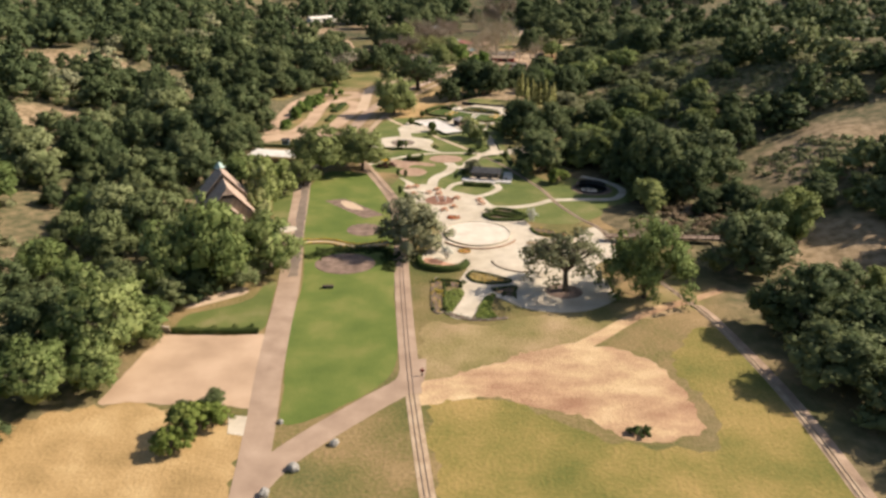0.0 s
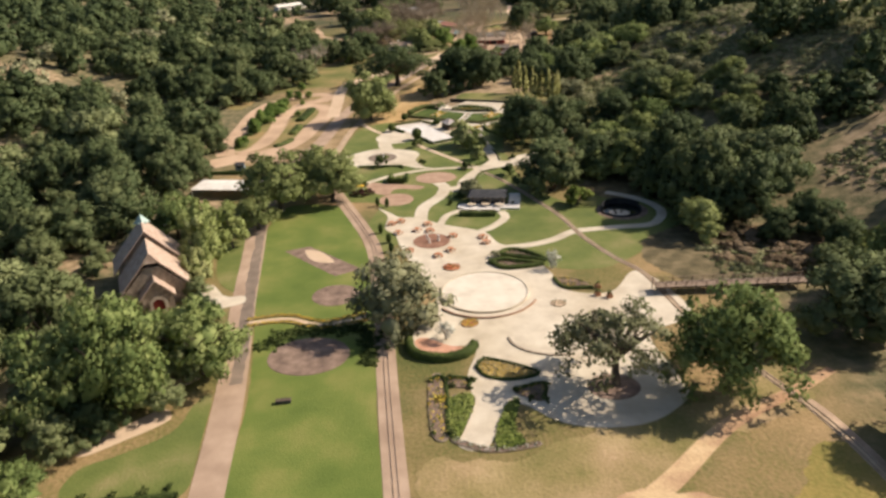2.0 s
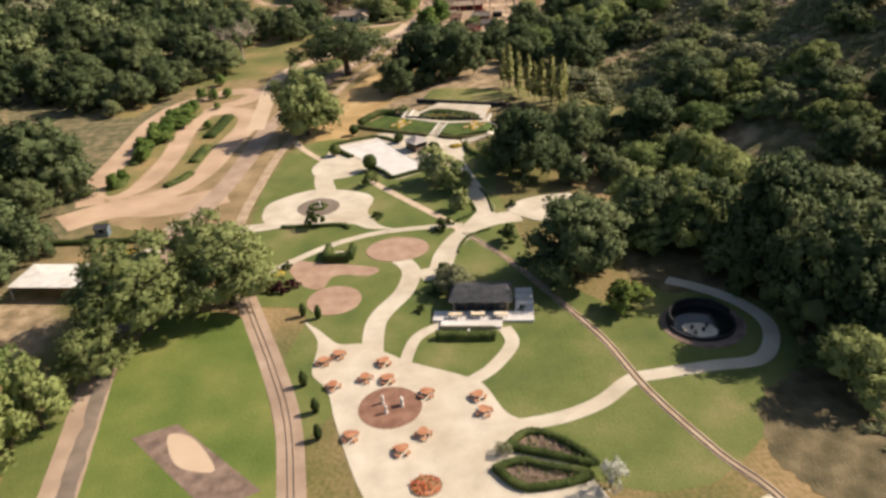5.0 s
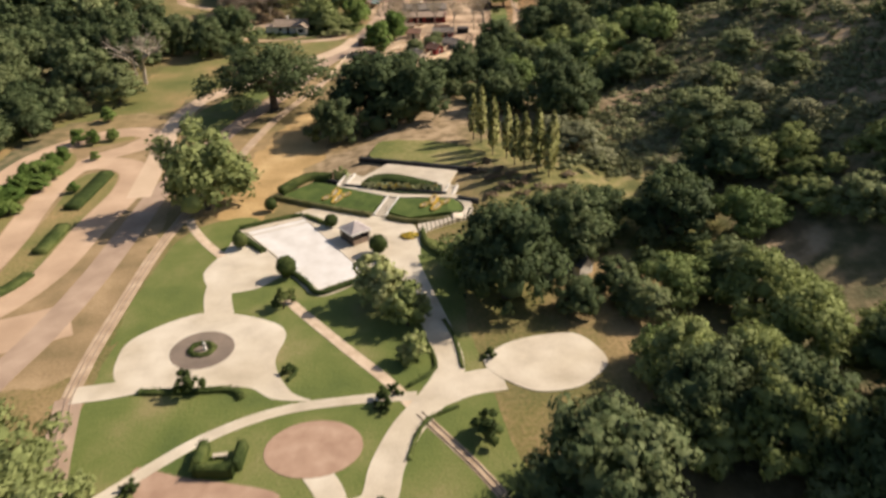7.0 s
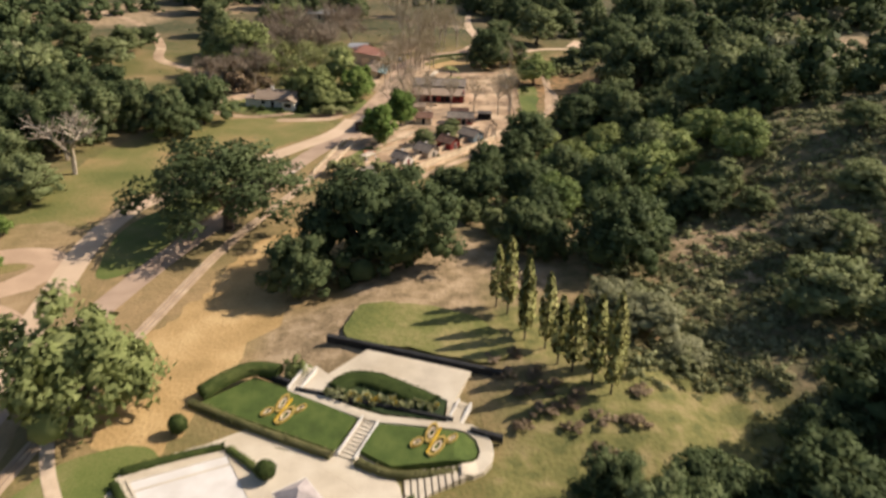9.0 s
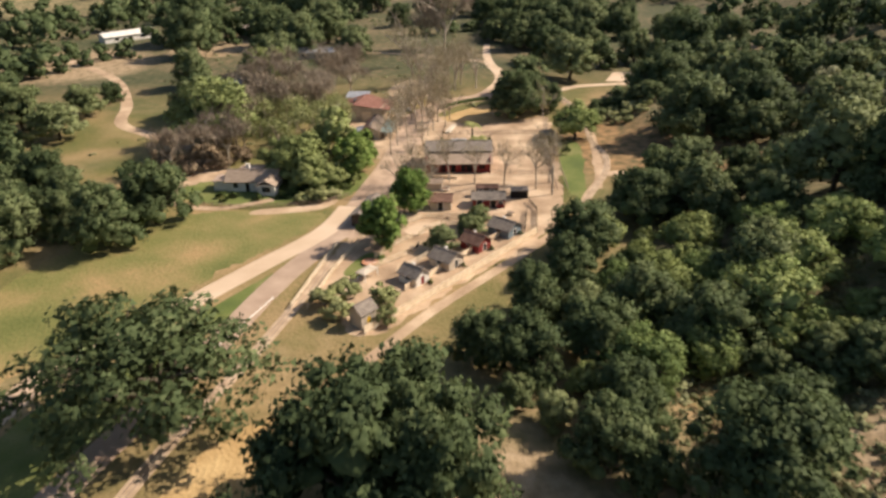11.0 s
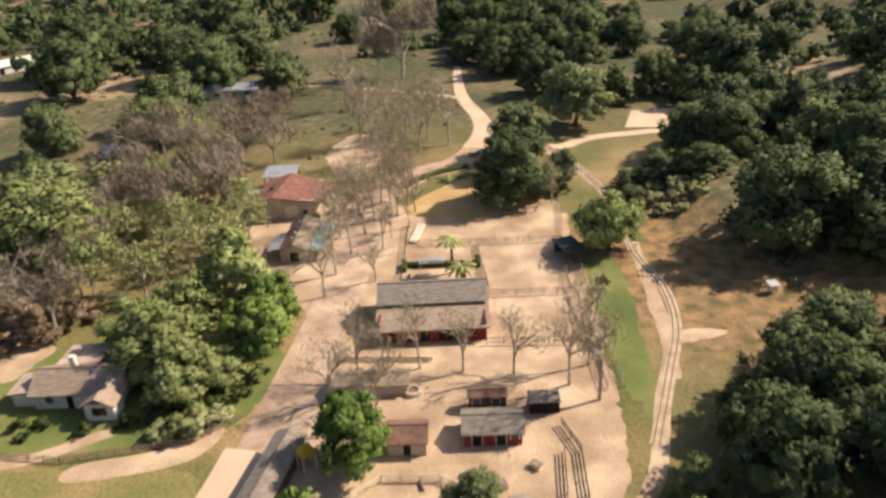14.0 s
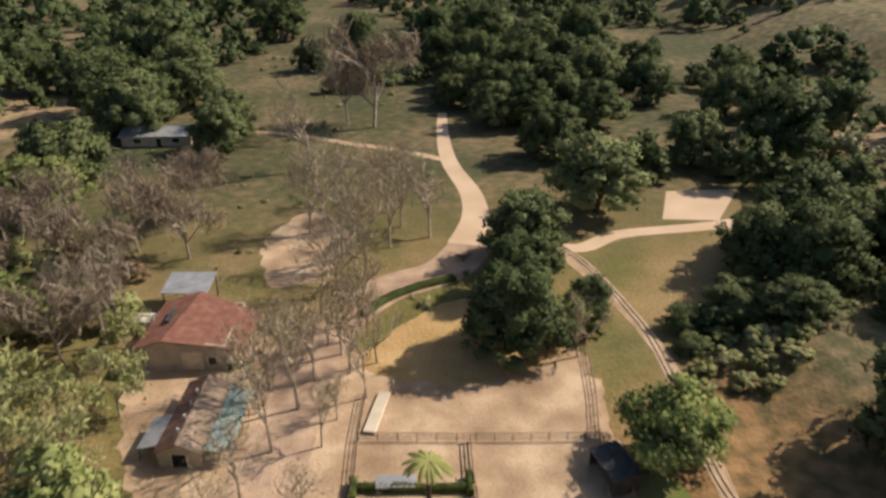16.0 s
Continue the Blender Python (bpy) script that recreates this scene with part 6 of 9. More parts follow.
hedge([(24.2, 196.2), (25.8, 191.9), (31.2, 191.2)], 0.6, 0.6, "low clipped hedge at a lawn corner")
flower_bed([(23.4 + 1.5 * math.cos(a), 185.4 + 1.3 * math.sin(a)) for a in (0, 0.8, 1.6, 2.4, 3.2, 4.0, 4.8, 5.5)], "small pale-edged ring bed on the plaza", "bud_leaf", 2.0, "sand", green=0.3, seed=8)
for x, y in ((31.7, 187.9), (33.8, 186.8), (32.4, 191.2)):
    planter = thing("square_planter", pose(x, y, 0.062, 0, 0, 12), "square terracotta planter with a small clipped bush", "planter", "planters on the plaza")
    part("box", boxes((-0.5, -0.5, 0, 0.5, 0.5, 0.75), bevel=0.05), M["terracotta"], planter)
    v, f = leaf_cards(np.random.default_rng(4).normal(0, 0.3, (90, 3)) + np.array((0, 0, 1.0)), np.tile((0.0, 0.0, 1.0), (90, 1)), 0.17, np.random.default_rng(5))
    part("bush", big_mesh("bush", v, f, M["hedge_leaf"]), None, planter)
for i, (x, y, r, mat) in enumerate(((3, 204.4, 1.9, "red_flower"), (5.5, 179.5, 1.7, "yellow_flower"), (-0.6, 155.6, 1.2, "yellow_flower"))):
    flower_bed([(x + r * math.cos(a), y + r * 0.9 * math.sin(a)) for a in (0, 0.8, 1.6, 2.4, 3.2, 4.0, 4.8, 5.5)], "small round bed of bright flowers in paving", mat, 3.5, "terracotta", seed=20 + i, green=0.2)
for i, pts in enumerate(([(-2.4, 161), (0.2, 161), (0.4, 146.5), (-2.2, 147)], [(0.9, 161.8), (4.4, 160.6), (3.9, 158.4), (0.9, 159.2)], [(11.4, 157), (16.6, 158.4), (15.8, 153.8), (13.4, 154.6)])):
    flower_bed(pts, "bed of yellow flowers and clipped hedges by the path", "yellow_flower", 1.4, green=0.6, seed=30 + i)
    hedge(pts[:3], 0.5, 0.5, "low clipped hedge round a bed by the path", seed=30 + i)
    grow(SHRUB, [(q[0] + 0.4, q[1] - 0.3, 1.2 + 0.3 * ((i + k) % 3)) for k, q in enumerate(pts)])
for i, pts in enumerate(([(0.4, 154), (2, 156.4), (4.9, 155.2), (3, 148), (1.6, 144.9), (0.3, 146.4)], [(7.2, 143), (9.4, 152.3), (12, 154.1), (10.5, 147.2), (11.7, 143.6)])):
    flower_bed(pts, "bed thick with fresh green foliage beside the path", "bright_leaf", 4.5, "deep_lawn", green=0.12, seed=50 + i, size=0.28)
flower_bed([(1.4, 145.4), (4, 143.8), (6.2, 142.9), (9, 142.7), (13.2, 143.6), (13.3, 142.6), (9, 141.8), (6, 141.9), (3.6, 142.8), (1, 144.6)], "curving front border of pale flowers and dark edging", "white_flower", 2.4, green=0.55, seed=55)
S_BED = [(-37.6, 184.2), (-33, 185.2), (-29, 184.9), (-25.4, 182.9), (-22, 181.9), (-18.5, 183.0), (-14.5, 184.2)]
ribbon("gravel_walk", S_BED, 1.1, 0.062, M["sand"], "pale gravel strip winding across the lawn between flower borders")
for i, (k, flower) in enumerate(((0.95, "yellow_flower"), (-0.95, "yellow_flower"))):
    side = ribbon_outline(S_BED, abs(2 * k))[0 if k > 0 else 1]
    near, off = [q for q in side[::3]], [q + Vector((0, 0.75 if k > 0 else -0.75)) for q in side[::3]]
    flower_bed(near + off[::-1], "winding border of yellow and orange flowers in the lawn", flower, 5.0, "gold", green=0.22, seed=40 + i)
cover = []
rnd = random.Random(77)
band = spline([(-33, 175), (-28.5, 179.4), (-22, 180.4), (-15, 179.4), (-12.8, 174), (-13.4, 167.6)], closed=False, step=14)
for q in band:
    for _ in range(5):
        cover.append((q.x + rnd.gauss(0, 1.1), q.y + rnd.gauss(0, 1.0), rnd.uniform(1.0, 2.4)))
spread("ground_cover", cover, bushes, "hedge_leaf", "dark spreading ground cover round a mulch bed", "ground cover", 0.1, size=2.0)
hedge([(6.2, 235), (10.5, 234.2), (15.2, 233.6)], 1.2, 1.3, "clipped dark hedge in front of the terrace")
hedge([(-54.6, 135.4), (-46, 135.2), (-37.2, 135.6)], 1.1, 1.2, "clipped hedge along the parking yard")
grow(SHRUB, [(-51, 136.8, 1.6), (-46.6, 137, 1.5), (-42.4, 137.2, 1.7), (-39.2, 138, 1.5)])
patch("pale_yard", [(-68, 167), (-56, 163), (-43, 164), (-41, 174), (-44, 181), (-55, 184), (-66, 178)], 0.027, M["sand"], "pale sandy yard under the oaks before the stone building", worn=1.2)
patch("house_lawn", [(-54, 137), (-45, 136), (-37, 136.5), (-37.2, 146), (-38.6, 160), (-41, 158), (-42.5, 151), (-49, 146), (-54, 143)], 0.03, M["lawn"], "small green lawn behind a clipped hedge")
patch("garden_path", [(-55, 146), (-50, 149), (-44, 154), (-46, 157), (-52, 152), (-57, 150)], 0.05, M["sand"], "pale curving walk under the oaks")
patch("chapel_walk", [(-46, 190), (-40.5, 193), (-41, 196), (-45, 196.5), (-49, 202), (-52, 200), (-50, 193), (-54, 187), (-52, 184)], 0.055, M["concrete"], "pale concrete walk to the stone building", category="path")
patch("side_lawn", [(-49, 206), (-44.5, 199), (-42.5, 200), (-44.5, 222), (-48, 228), (-52, 222)], 0.03, M["lawn"], "green side lawn by the driveway")

# the arc-shaped step in the plaza
arc = ribbon_outline([(12.2, 173.4), (13, 170.8), (15.2, 168.4), (19, 166.8), (23, 166.6)], 0.4)
bm = bmesh.new()
rows = [[bm.verts.new((q.x, q.y, h)) for q, h in ((a, 0.0), (a, 0.28), (b, 0.28), (b, 0.0))] for a, b in zip(*arc)]
for a, b in zip(rows, rows[1:]):
    for k in range(3):
        bm.faces.new((a[k], b[k], b[k + 1], a[k + 1]))
bmesh.ops.recalc_face_normals(bm, faces=bm.faces)
tagged(new("low_wall", from_bm("low_wall", bm, M["stone"])), "low curved stone kerb wall on the plaza", "wall")


def ring_bm(r0, r1, z0, z1, a0=0.0, a1=2 * math.pi, n=64):
    bm = bmesh.new()
    full = abs(a1 - a0 - 2 * math.pi) < 1e-6
    rows = [[bm.verts.new((r * math.cos(a), r * math.sin(a), z)) for r, z in ((r1, z0), (r1, z1), (r0, z1), (r0, z0))] for a in (a0 + (a1 - a0) * i / n for i in range(n if full else n + 1))]
    for a, b in zip(rows, rows[1:] + (rows[:1] if full else [])):
        for k in range(4):
            bm.faces.new((a[k], b[k], b[(k + 1) % 4], a[(k + 1) % 4]))
    if not full:
        bm.faces.new(rows[0])
        bm.faces.new(rows[-1])
    bmesh.ops.recalc_face_normals(bm, faces=bm.faces)
    return bm


stage = thing("round_stage", pose(9.3, 191.8, 0.05), "large round white stage with a low rim on the plaza", "stage")
part("floor", slab_bm(disc(0, 0, 8.7, 64), 0.35, 0.4), M["pale_floor"], stage)
part("rim", ring_bm(8.7, 9.05, 0, 0.5), M["concrete"], stage)
part("outer_wall", ring_bm(10.7, 11.0, 0, 0.4, radians(215), radians(335)), M["brick_pad"], stage, "pink-capped curved seat wall")
part("apron", slab_bm([(r * math.cos(a), r * math.sin(a)) for r, a in [(10.7, radians(215 + 4 * i)) for i in range(31)] + [(9.25, radians(335 - 4 * i)) for i in range(31)]], 0.14, 0.2), M["concrete"], stage)


# orange picnic tables
def picnic_table():
    ob = thing("picnic_table", pose(0, 0, 0), "orange round-topped picnic table with benches", "table", "picnic tables on the plaza")
    part("tabletop", slab_bm(disc(0, 0, 0.75, 14), 0.78, 0.07), M["terracotta"], ob)
    part("pedestal", rod(bmesh.new(), (0, 0, 0), (0, 0, 0.72), 0.22, 0.14, 8), M["dark_wood"], ob)
    for i in range(4):
        a = i * math.pi / 2 + 0.5
        bm = bmesh.new()
        box(bm, 0.85, -0.38, 0.38, 1.2, 0.38, 0.46)
        box(bm, 0.95, -0.3, 0, 1.1, -0.2, 0.4)
        box(bm, 0.95, 0.2, 0, 1.1, 0.3, 0.4)
        bmesh.ops.rotate(bm, verts=bm.verts, matrix=Matrix.Rotation(a, 3, "Z"))
        part("bench", bm, M["terracotta"], ob)
    return ob


table = picnic_table()
spots = [(-11.1, 231.2), (-8.9, 232.6), (-2, 229.7), (-4.7, 226.2), (-1.5, 225.5), (-9.3, 225.1), (4, 221.5), (11, 219.9), (11.5, 216.6), (0.2, 210.6), (3.1, 213.3), (-6.4, 214.1)]
table.matrix_basis = pose(*spots[0], 0.062)
for i, (x, y) in enumerate(spots[1:]):
    copy_thing(table, pose(x, y, 0.062, 0, 0, 37 * i))


def statue_group(x, y, n, label):
    """Small pale stone garden pieces standing on a brick inlay."""
    for i in range(n):
        bm = bmesh.new()
        rod(bm, (0, 0, 0), (0, 0, 0.35), 0.28, 0.24, 8)
        rod(bm, (0, 0, 0.35), (0, 0, 1.0), 0.16, 0.22, 8)
        bmesh.ops.create_icosphere(bm, subdivisions=2, radius=0.24, matrix=Matrix.Translation((0, 0, 1.1)))
        ob = tagged(new("stone_urn", from_bm("stone_urn", bm, M["white"])), label, "urn", "urns on the brick inlay")
        ob.matrix_basis = pose(x + 1.7 * math.cos(i * 2.2), y + 1.2 * math.sin(i * 2.2), 0.09)


statue_group(-1.2, 219.6, 4, "small pale stone urn on red brick paving")
statue_group(9.5, 234.8, 1, "small pale stone urn in front of a hedge")


# slim cypress shrubs, clipped balls
CONE = dict(name="cypress_shrub", shapes=[], R=0.7, H=2.6, label="slim dark cypress shrub beside the railway", category="shrub")
BALL = dict(name="topiary_ball", shapes=[], R=1.5, H=3.0, label="clipped round topiary ball on a short trunk", category="shrub")
for s in range(3):
    rng = np.random.default_rng(70 + s)
    for kind, count in ((CONE, 260), (BALL, 420)):
        d = rng.normal(0, 1, (count, 3))
        d /= np.linalg.norm(d, axis=1)[:, None]
        if kind is CONE:
            p = d * np.array((0.6, 0.6, 1.25)) * rng.uniform(0.85, 1.05, (count, 1)) + np.array((0, 0, 1.3))
            core = ICO[2][0] * np.array((0.56, 0.56, 1.2)) + np.array((0, 0, 1.3))
        else:
            p = d * 1.42 * rng.uniform(0.93, 1.03, (count, 1)) + np.array((0, 0, 1.75))
            core = ICO[2][0] * 1.38 + np.array((0, 0, 1.75))
        v, f = leaf_cards(p, d, 0.2, rng)
        trunk = from_bm("trunk", rod(bmesh.new(), (0, 0, -0.1), (0, 0, 0.8), 0.1, 0.08), M["bark"])
        kind["shapes"].append((big_mesh("crown", np.concatenate([core, v]), np.concatenate([ICO[2][1], f + len(core)]), M["hedge_leaf"]), trunk))
grow(CONE, [(-13.6, 226.2, 1.4), (-11.4, 220, 1.4), (-15.4, 245, 1.3), (-12.8, 243.9, 1.3), (-10.6, 214.5, 1.3)])
grow(BALL, [(-14, 319.4, 3.0), (-5, 307.5, 3.6), (2.2, 325.2, 2.7), (10.6, 313.4, 3.4), (-9.8, 334, 2.6)])
hedge([(-16.1 + 1.7 * math.cos(a), 288.6 + 1.5 * math.sin(a)) for a in (0, 1.05, 2.1, 3.14, 4.2, 5.25)], 0.7, 0.5, "low clipped ring hedge in the turnaround's middle", closed=True)
statue_group(-17.4, 288.6, 1, "small pale stone urn in a ring of hedge")
grow(SHRUB, [(-3.6, 281.5, 2.2), (20.6, 240.6, 2.0), (7, 248, 3.2), (4, 243.5, 2.4), (9, 272, 3), (11, 275, 2.6), (-20, 262, 2.4), (25, 281, 2.6)])
hedge([(-3.4, 283), (-2.2, 281.6), (-3.2, 279.6)], 0.5, 0.45, "low hedge round a small bed")
hedge([(-9, 276.6), (-11, 278.6), (-17, 279), (-23, 279.8)], 1.0, 0.6, "low clipped hedge along the turnaround")
hedge([(18.9, 271), (14.5, 268.6), (12, 262.5)], 0.5, 0.4, "low clipped hedge beside a garden path")
hedge([(20.8, 279), (20.6, 286), (19.6, 291)], 0.5, 0.4, "low clipped hedge beside a garden path")
hedge([(13, 276), (17, 279.5), (16.6, 285)], 0.5, 0.4, "low clipped hedge beside a garden path")
# topiary square: four clipped walls of green round a stone seat
for pts in ([(-13, 263.4), (-8.4, 262.8)], [(-8.2, 263.4), (-7.8, 267)], [(-12.9, 264), (-12.4, 267.6)]):
    hedge(pts, 1.2, 1.7, "tall clipped hedge round a hidden seat")
seat = thing("stone_bench", pose(-10.4, 266, 0.03), "pale stone bench inside clipped hedges", "bench")
part("seat", boxes((-0.9, -0.3, 0.4, 0.9, 0.3, 0.5)), M["concrete"], seat)
for x in (-0.7, 0.7):
    part("leg", boxes((x - 0.12, -0.25, 0, x + 0.12, 0.25, 0.4)), M["concrete"], seat)
# dark red plum shrubs and a yellow cart beside them
PLUM = tree_kind("plum_shrub", 2, "plum_leaf", 1.6, 1.9, 10, 420, 0.2, 0.08, "dark red-leaved plum shrub", base=0.02, squash=0.8, core=1, category="shrub")
grow(PLUM, [(-20.6, 253.6, 3.6), (-18.2, 254.4, 3.2), (-22.6, 254.6, 2.6)])


def canopy(name, m, w, d, h, roof, label, category, rise=0.6, posts="white"):
    """A hipped shade roof on four posts."""
    ob = thing(name, m, label, category)
    bm = bmesh.new()
    lo = [bm.verts.new((sx * w / 2, sy * d / 2, h)) for sx, sy in ((-1, -1), (1, -1), (1, 1), (-1, 1))]
    hi = [bm.verts.new((sx * max(w - d, 0.3) / 2, 0, h + rise)) for sx in (-1, 1)]
    for f in ((lo[0], lo[1], hi[1], hi[0]), (lo[2], lo[3], hi[0], hi[1]), (lo[1], lo[2], hi[1]), (lo[3], lo[0], hi[0])):
        bm.faces.new(f)
    r = bmesh.ops.extrude_face_region(bm, geom=list(bm.faces))
    for v in r["geom"]:
        if isinstance(v, bmesh.types.BMVert):
            v.co.z -= 0.12
    bmesh.ops.recalc_face_normals(bm, faces=bm.faces)
    part("roof", bm, M[roof], ob)
    for sx in (-1, 1):
        for sy in (-1, 1):
            x, y = sx * (w / 2 - 0.25), sy * (d / 2 - 0.25)
            part("post", boxes((x - 0.07, y - 0.07, 0, x + 0.07, y + 0.07, h)), M[posts], ob)
    return ob


canopy("shade_canopy", pose(-21, 257.4, 0.03, 0, 0, 10), 2.6, 1.4, 1.7, "yellow", "small bright yellow shade canopy on posts", "canopy", 0.35)


# ---- pavilion with terrace ----
pav = thing("pavilion", pose(14.2, 243.6, 0.02, 0, 0, -9), "low pavilion with a dark slate roof and pale terrace", "building")
part("wall", boxes((-4.4, 2.6, 0, 4.4, 2.85, 2.5)), M["cream_wall"], pav)
for x in (-4.5, 4.25):
    part("wall", boxes((x, -2.4, 0, x + 0.25, 2.6, 2.5)), M["cream_wall"], pav)
for i in range(6):
    x = -4.0 + 1.6 * i
    part("post", boxes((x - 0.09, -2.6, 0, x + 0.09, -2.4, 2.5)), M["dark_wood"], pav)
for i in range(5):
    x = -4.0 + 1.6 * i
    part("window", boxes((x + 0.1, -2.3, 0.1, x + 1.5, -2.22, 2.4)), M["glass"], pav)
bm = bmesh.new()
v = [bm.verts.new(q) for q in ((-5.2, -3.2, 2.5), (5.2, -3.2, 2.5), (5.2, 3.4, 2.5), (-5.2, 3.4, 2.5), (-4.2, 0.1, 3.7), (4.2, 0.1, 3.7))]
for f in ((0, 1, 5, 4), (2, 3, 4, 5), (1, 2, 5), (3, 0, 4), (3, 2, 1, 0)):
    bm.faces.new([v[k] for k in f])
part("roof", bm, M["slate"], pav)
part("terrace", boxes((-7.6, -5.2, 0, 5.6, -2.4, 0.45), bevel=0.04), M["plaster"], pav)
part("terrace", boxes((-6.2, -7.0, 0, 3.6, -5.2, 0.45), bevel=0.04), M["plaster"], pav)
part("terrace", boxes((5.6, -5.2, 0, 8.6, 3.2, 0.45), bevel=0.04), M["plaster"], pav)
for i in range(4):
    part("step", boxes((5.6, 3.2 - 1.4 * i - 1.3, 0.45, 8.4, 3.2 - 1.4 * i, 1.4 - 0.26 * i)), M["white"], pav)
part("low_wall", boxes((-6.2, -7.2, 0, 2.4, -7.0, 0.7)), M["cream_wall"], pav)
for x, y in ((9.6, 239.8), (13.2, 239.4), (16.8, 238.8)):
    t = thing("terrace_table", pose(x, y, 0.47, 0, 0, -9), "long pale wooden table on the pale terrace", "table", "terrace tables")
    part("tabletop", boxes((-1.1, -0.45, 0.7, 1.1, 0.45, 0.77)), M["fence_wood"], t)
    for sx in (-0.9, 0.9):
        for sy in (-0.35, 0.35):
            part("leg", boxes((sx - 0.04, sy - 0.04, 0, sx + 0.04, sy + 0.04, 0.7)), M["dark_wood"], t)

# ---- sunken basin in the ring path ----
basin = thing("round_basin", pose(47.2, 233.0, 0.06), "round basin under the trees, its walls black for the hollow's deep shade", "basin")
# rim and back wall are coloured black to give the hollow its shade
part("rim", ring_bm(4.9, 5.2, 0, 0.45), M["black_wall"], basin)
part("back_wall", ring_bm(4.6, 4.88, 0, 1.5, radians(10), radians(190), 40), M["black_wall"], basin)
part("water", slab_bm(disc(0, 0, 4.9, 48), 0.09, 0.1), M["water"], basin)
part("island", slab_bm(spline([(-3.4, -1.2), (-2.0, -0.3), (0.6, -0.8), (1.6, -2.6), (0.6, -4.0), (-2.0, -3.9)]), 0.22, 0.25), M["concrete"], basin, "pale concrete slab in the basin")
for x, y in ((-2.0, -1.7), (-0.5, -2.5), (-1.9, -3.1), (0.4, -1.4)):
    part("bollard", rod(bmesh.new(), (x, y, 0.2), (x, y, 0.75), 0.26, 0.22, 8), M["dark_wood"], basin)

# ---- footbridge over the railway ----
bridge = thing("footbridge", pose(43.0, 188.2, 0.06, 0, 0, -2), "grey-brown wooden footbridge with railings", "bridge")
for k in range(60):
    part("plank", boxes((0.5 * k, -1.3, 1.5, 0.5 * k + 0.46, 1.3, 1.58)), M["deck"], bridge)
for y in (-1.2, 1.2):
    part("beam", boxes((0, y - 0.1, 1.2, 30, y + 0.1, 1.5)), M["dark_wood"], bridge)
    part("handrail", boxes((0, y - 0.05, 2.5, 30, y + 0.05, 2.6), (0, y - 0.03, 2.05, 30, y + 0.03, 2.12)), M["deck"], bridge)
    for k in range(16):
        part("post", boxes((2 * k - 0.07, y - 0.07, 0, 2 * k + 0.07, y + 0.07, 2.5)), M["deck"], bridge)
part("end_rail", boxes((-0.05, -1.2, 2.5, 0.05, 1.2, 2.6), (-0.05, -1.2, 2.05, 0.05, 1.2, 2.12)), M["deck"], bridge)


# ---- pool, kiosk ----
pool = thing("white_pool", pose(0, 0, 0.0), "empty white-plastered swimming pool with pale coping", "pool")
POOL = [Vector(q) for q in ((-13.6, 325.4), (-3.1, 329.4), (8.0, 306.6), (0.4, 302.6))]
mid = sum(POOL, Vector((0, 0))) / 4
part("basin_floor", slab_bm(POOL, 0.12, 0.2), M["plaster"], pool)
for i in range(4):
    a, b = POOL[i], POOL[(i + 1) % 4]
    oa, ob_ = mid + (a - mid) * 1.05, mid + (b - mid) * 1.05
    part("coping", slab_bm([a, b, ob_, oa], 0.2, 0.2), M["concrete"], pool)
part("step", slab_bm([POOL[0] * 0.94 + POOL[3] * 0.06, POOL[1] * 0.94 + POOL[2] * 0.06, POOL[1] * 0.93 + POOL[2] * 0.07, POOL[0] * 0.93 + POOL[3] * 0.07], 0.17, 0.1), M["concrete"], pool)
patch("pool_deck", [(-19.4, 311), (-17, 318), (-15.6, 324), (-14.6, 327.4), (-8, 331), (-2, 332), (8, 328.4), (17, 324.4), (17.6, 319), (15.4, 312), (12, 306), (7, 303.8), (0.2, 300.8), (-5, 308), (-10, 304.6), (-16.4, 304.4)], 0.0585, M["concrete"], "cream concrete deck round the white pool")
hedge([(-15, 327), (-9, 329.4), (-3.6, 331)], 0.9, 0.7, "clipped hedge along the pool's end")
hedge([(-15.2, 325), (-12.4, 320.6), (-9.8, 317)], 1.1, 0.8, "clipped hedge beside the pool")
hedge([(-3, 330.4), (-0.6, 328.2), (1.4, 326)], 0.9, 0.7, "clipped hedge beside the pool")
hedge([(-4.6, 309.4), (-1.6, 304.6), (0.3, 301.4), (4, 303), (8, 305)], 0.9, 0.8, "clipped hedge round the pool's corner")
hedge([(9.4, 312), (11.2, 309.4), (12.6, 306.6)], 1.0, 0.9, "clipped hedge between pool and path")
kiosk = canopy("pool_kiosk", pose(6.6, 319.4, 0.06, 0, 0, -58), 4.6, 4.2, 2.4, "roof_pale", "small kiosk with a pale lilac-grey roof beside the pool", "kiosk", 1.3, "dark_wood")
for sx, sy, ex, ey in ((-2.36, -2.16, 2.36, -2.08), (-2.36, 2.08, 2.36, 2.16), (-2.36, -2.08, -2.28, 2.08), (2.28, -2.08, 2.36, 2.08)):
    part("eave_trim", boxes((sx, sy, 2.22, ex, ey, 2.42)), M["white"], kiosk)
part("wall", boxes((-1.9, -1.7, 0, 1.9, -1.55, 2.3), (-1.9, 1.55, 0, 1.9, 1.7, 2.3), (-2.0, -1.7, 0, -1.85, 1.7, 2.3)), M["dark_wood"], kiosk)
part("counter", boxes((1.75, -1.5, 0, 1.95, 1.5, 1.05)), M["deck"], kiosk)
flower_bed([(14.8, 319.2), (15.6, 320.2), (17.6, 319.8), (18.2, 318.8), (17, 317.8), (15.4, 318)], "mound of bright orange-yellow flowers by the steps", "yellow_flower", 9.0, seed=60, green=0.15, size=0.25)
hedge([(19, 320.6), (19.4, 315), (22, 310.5), (24.5, 308)], 0.9, 0.9, "curving clipped hedge beside the path")


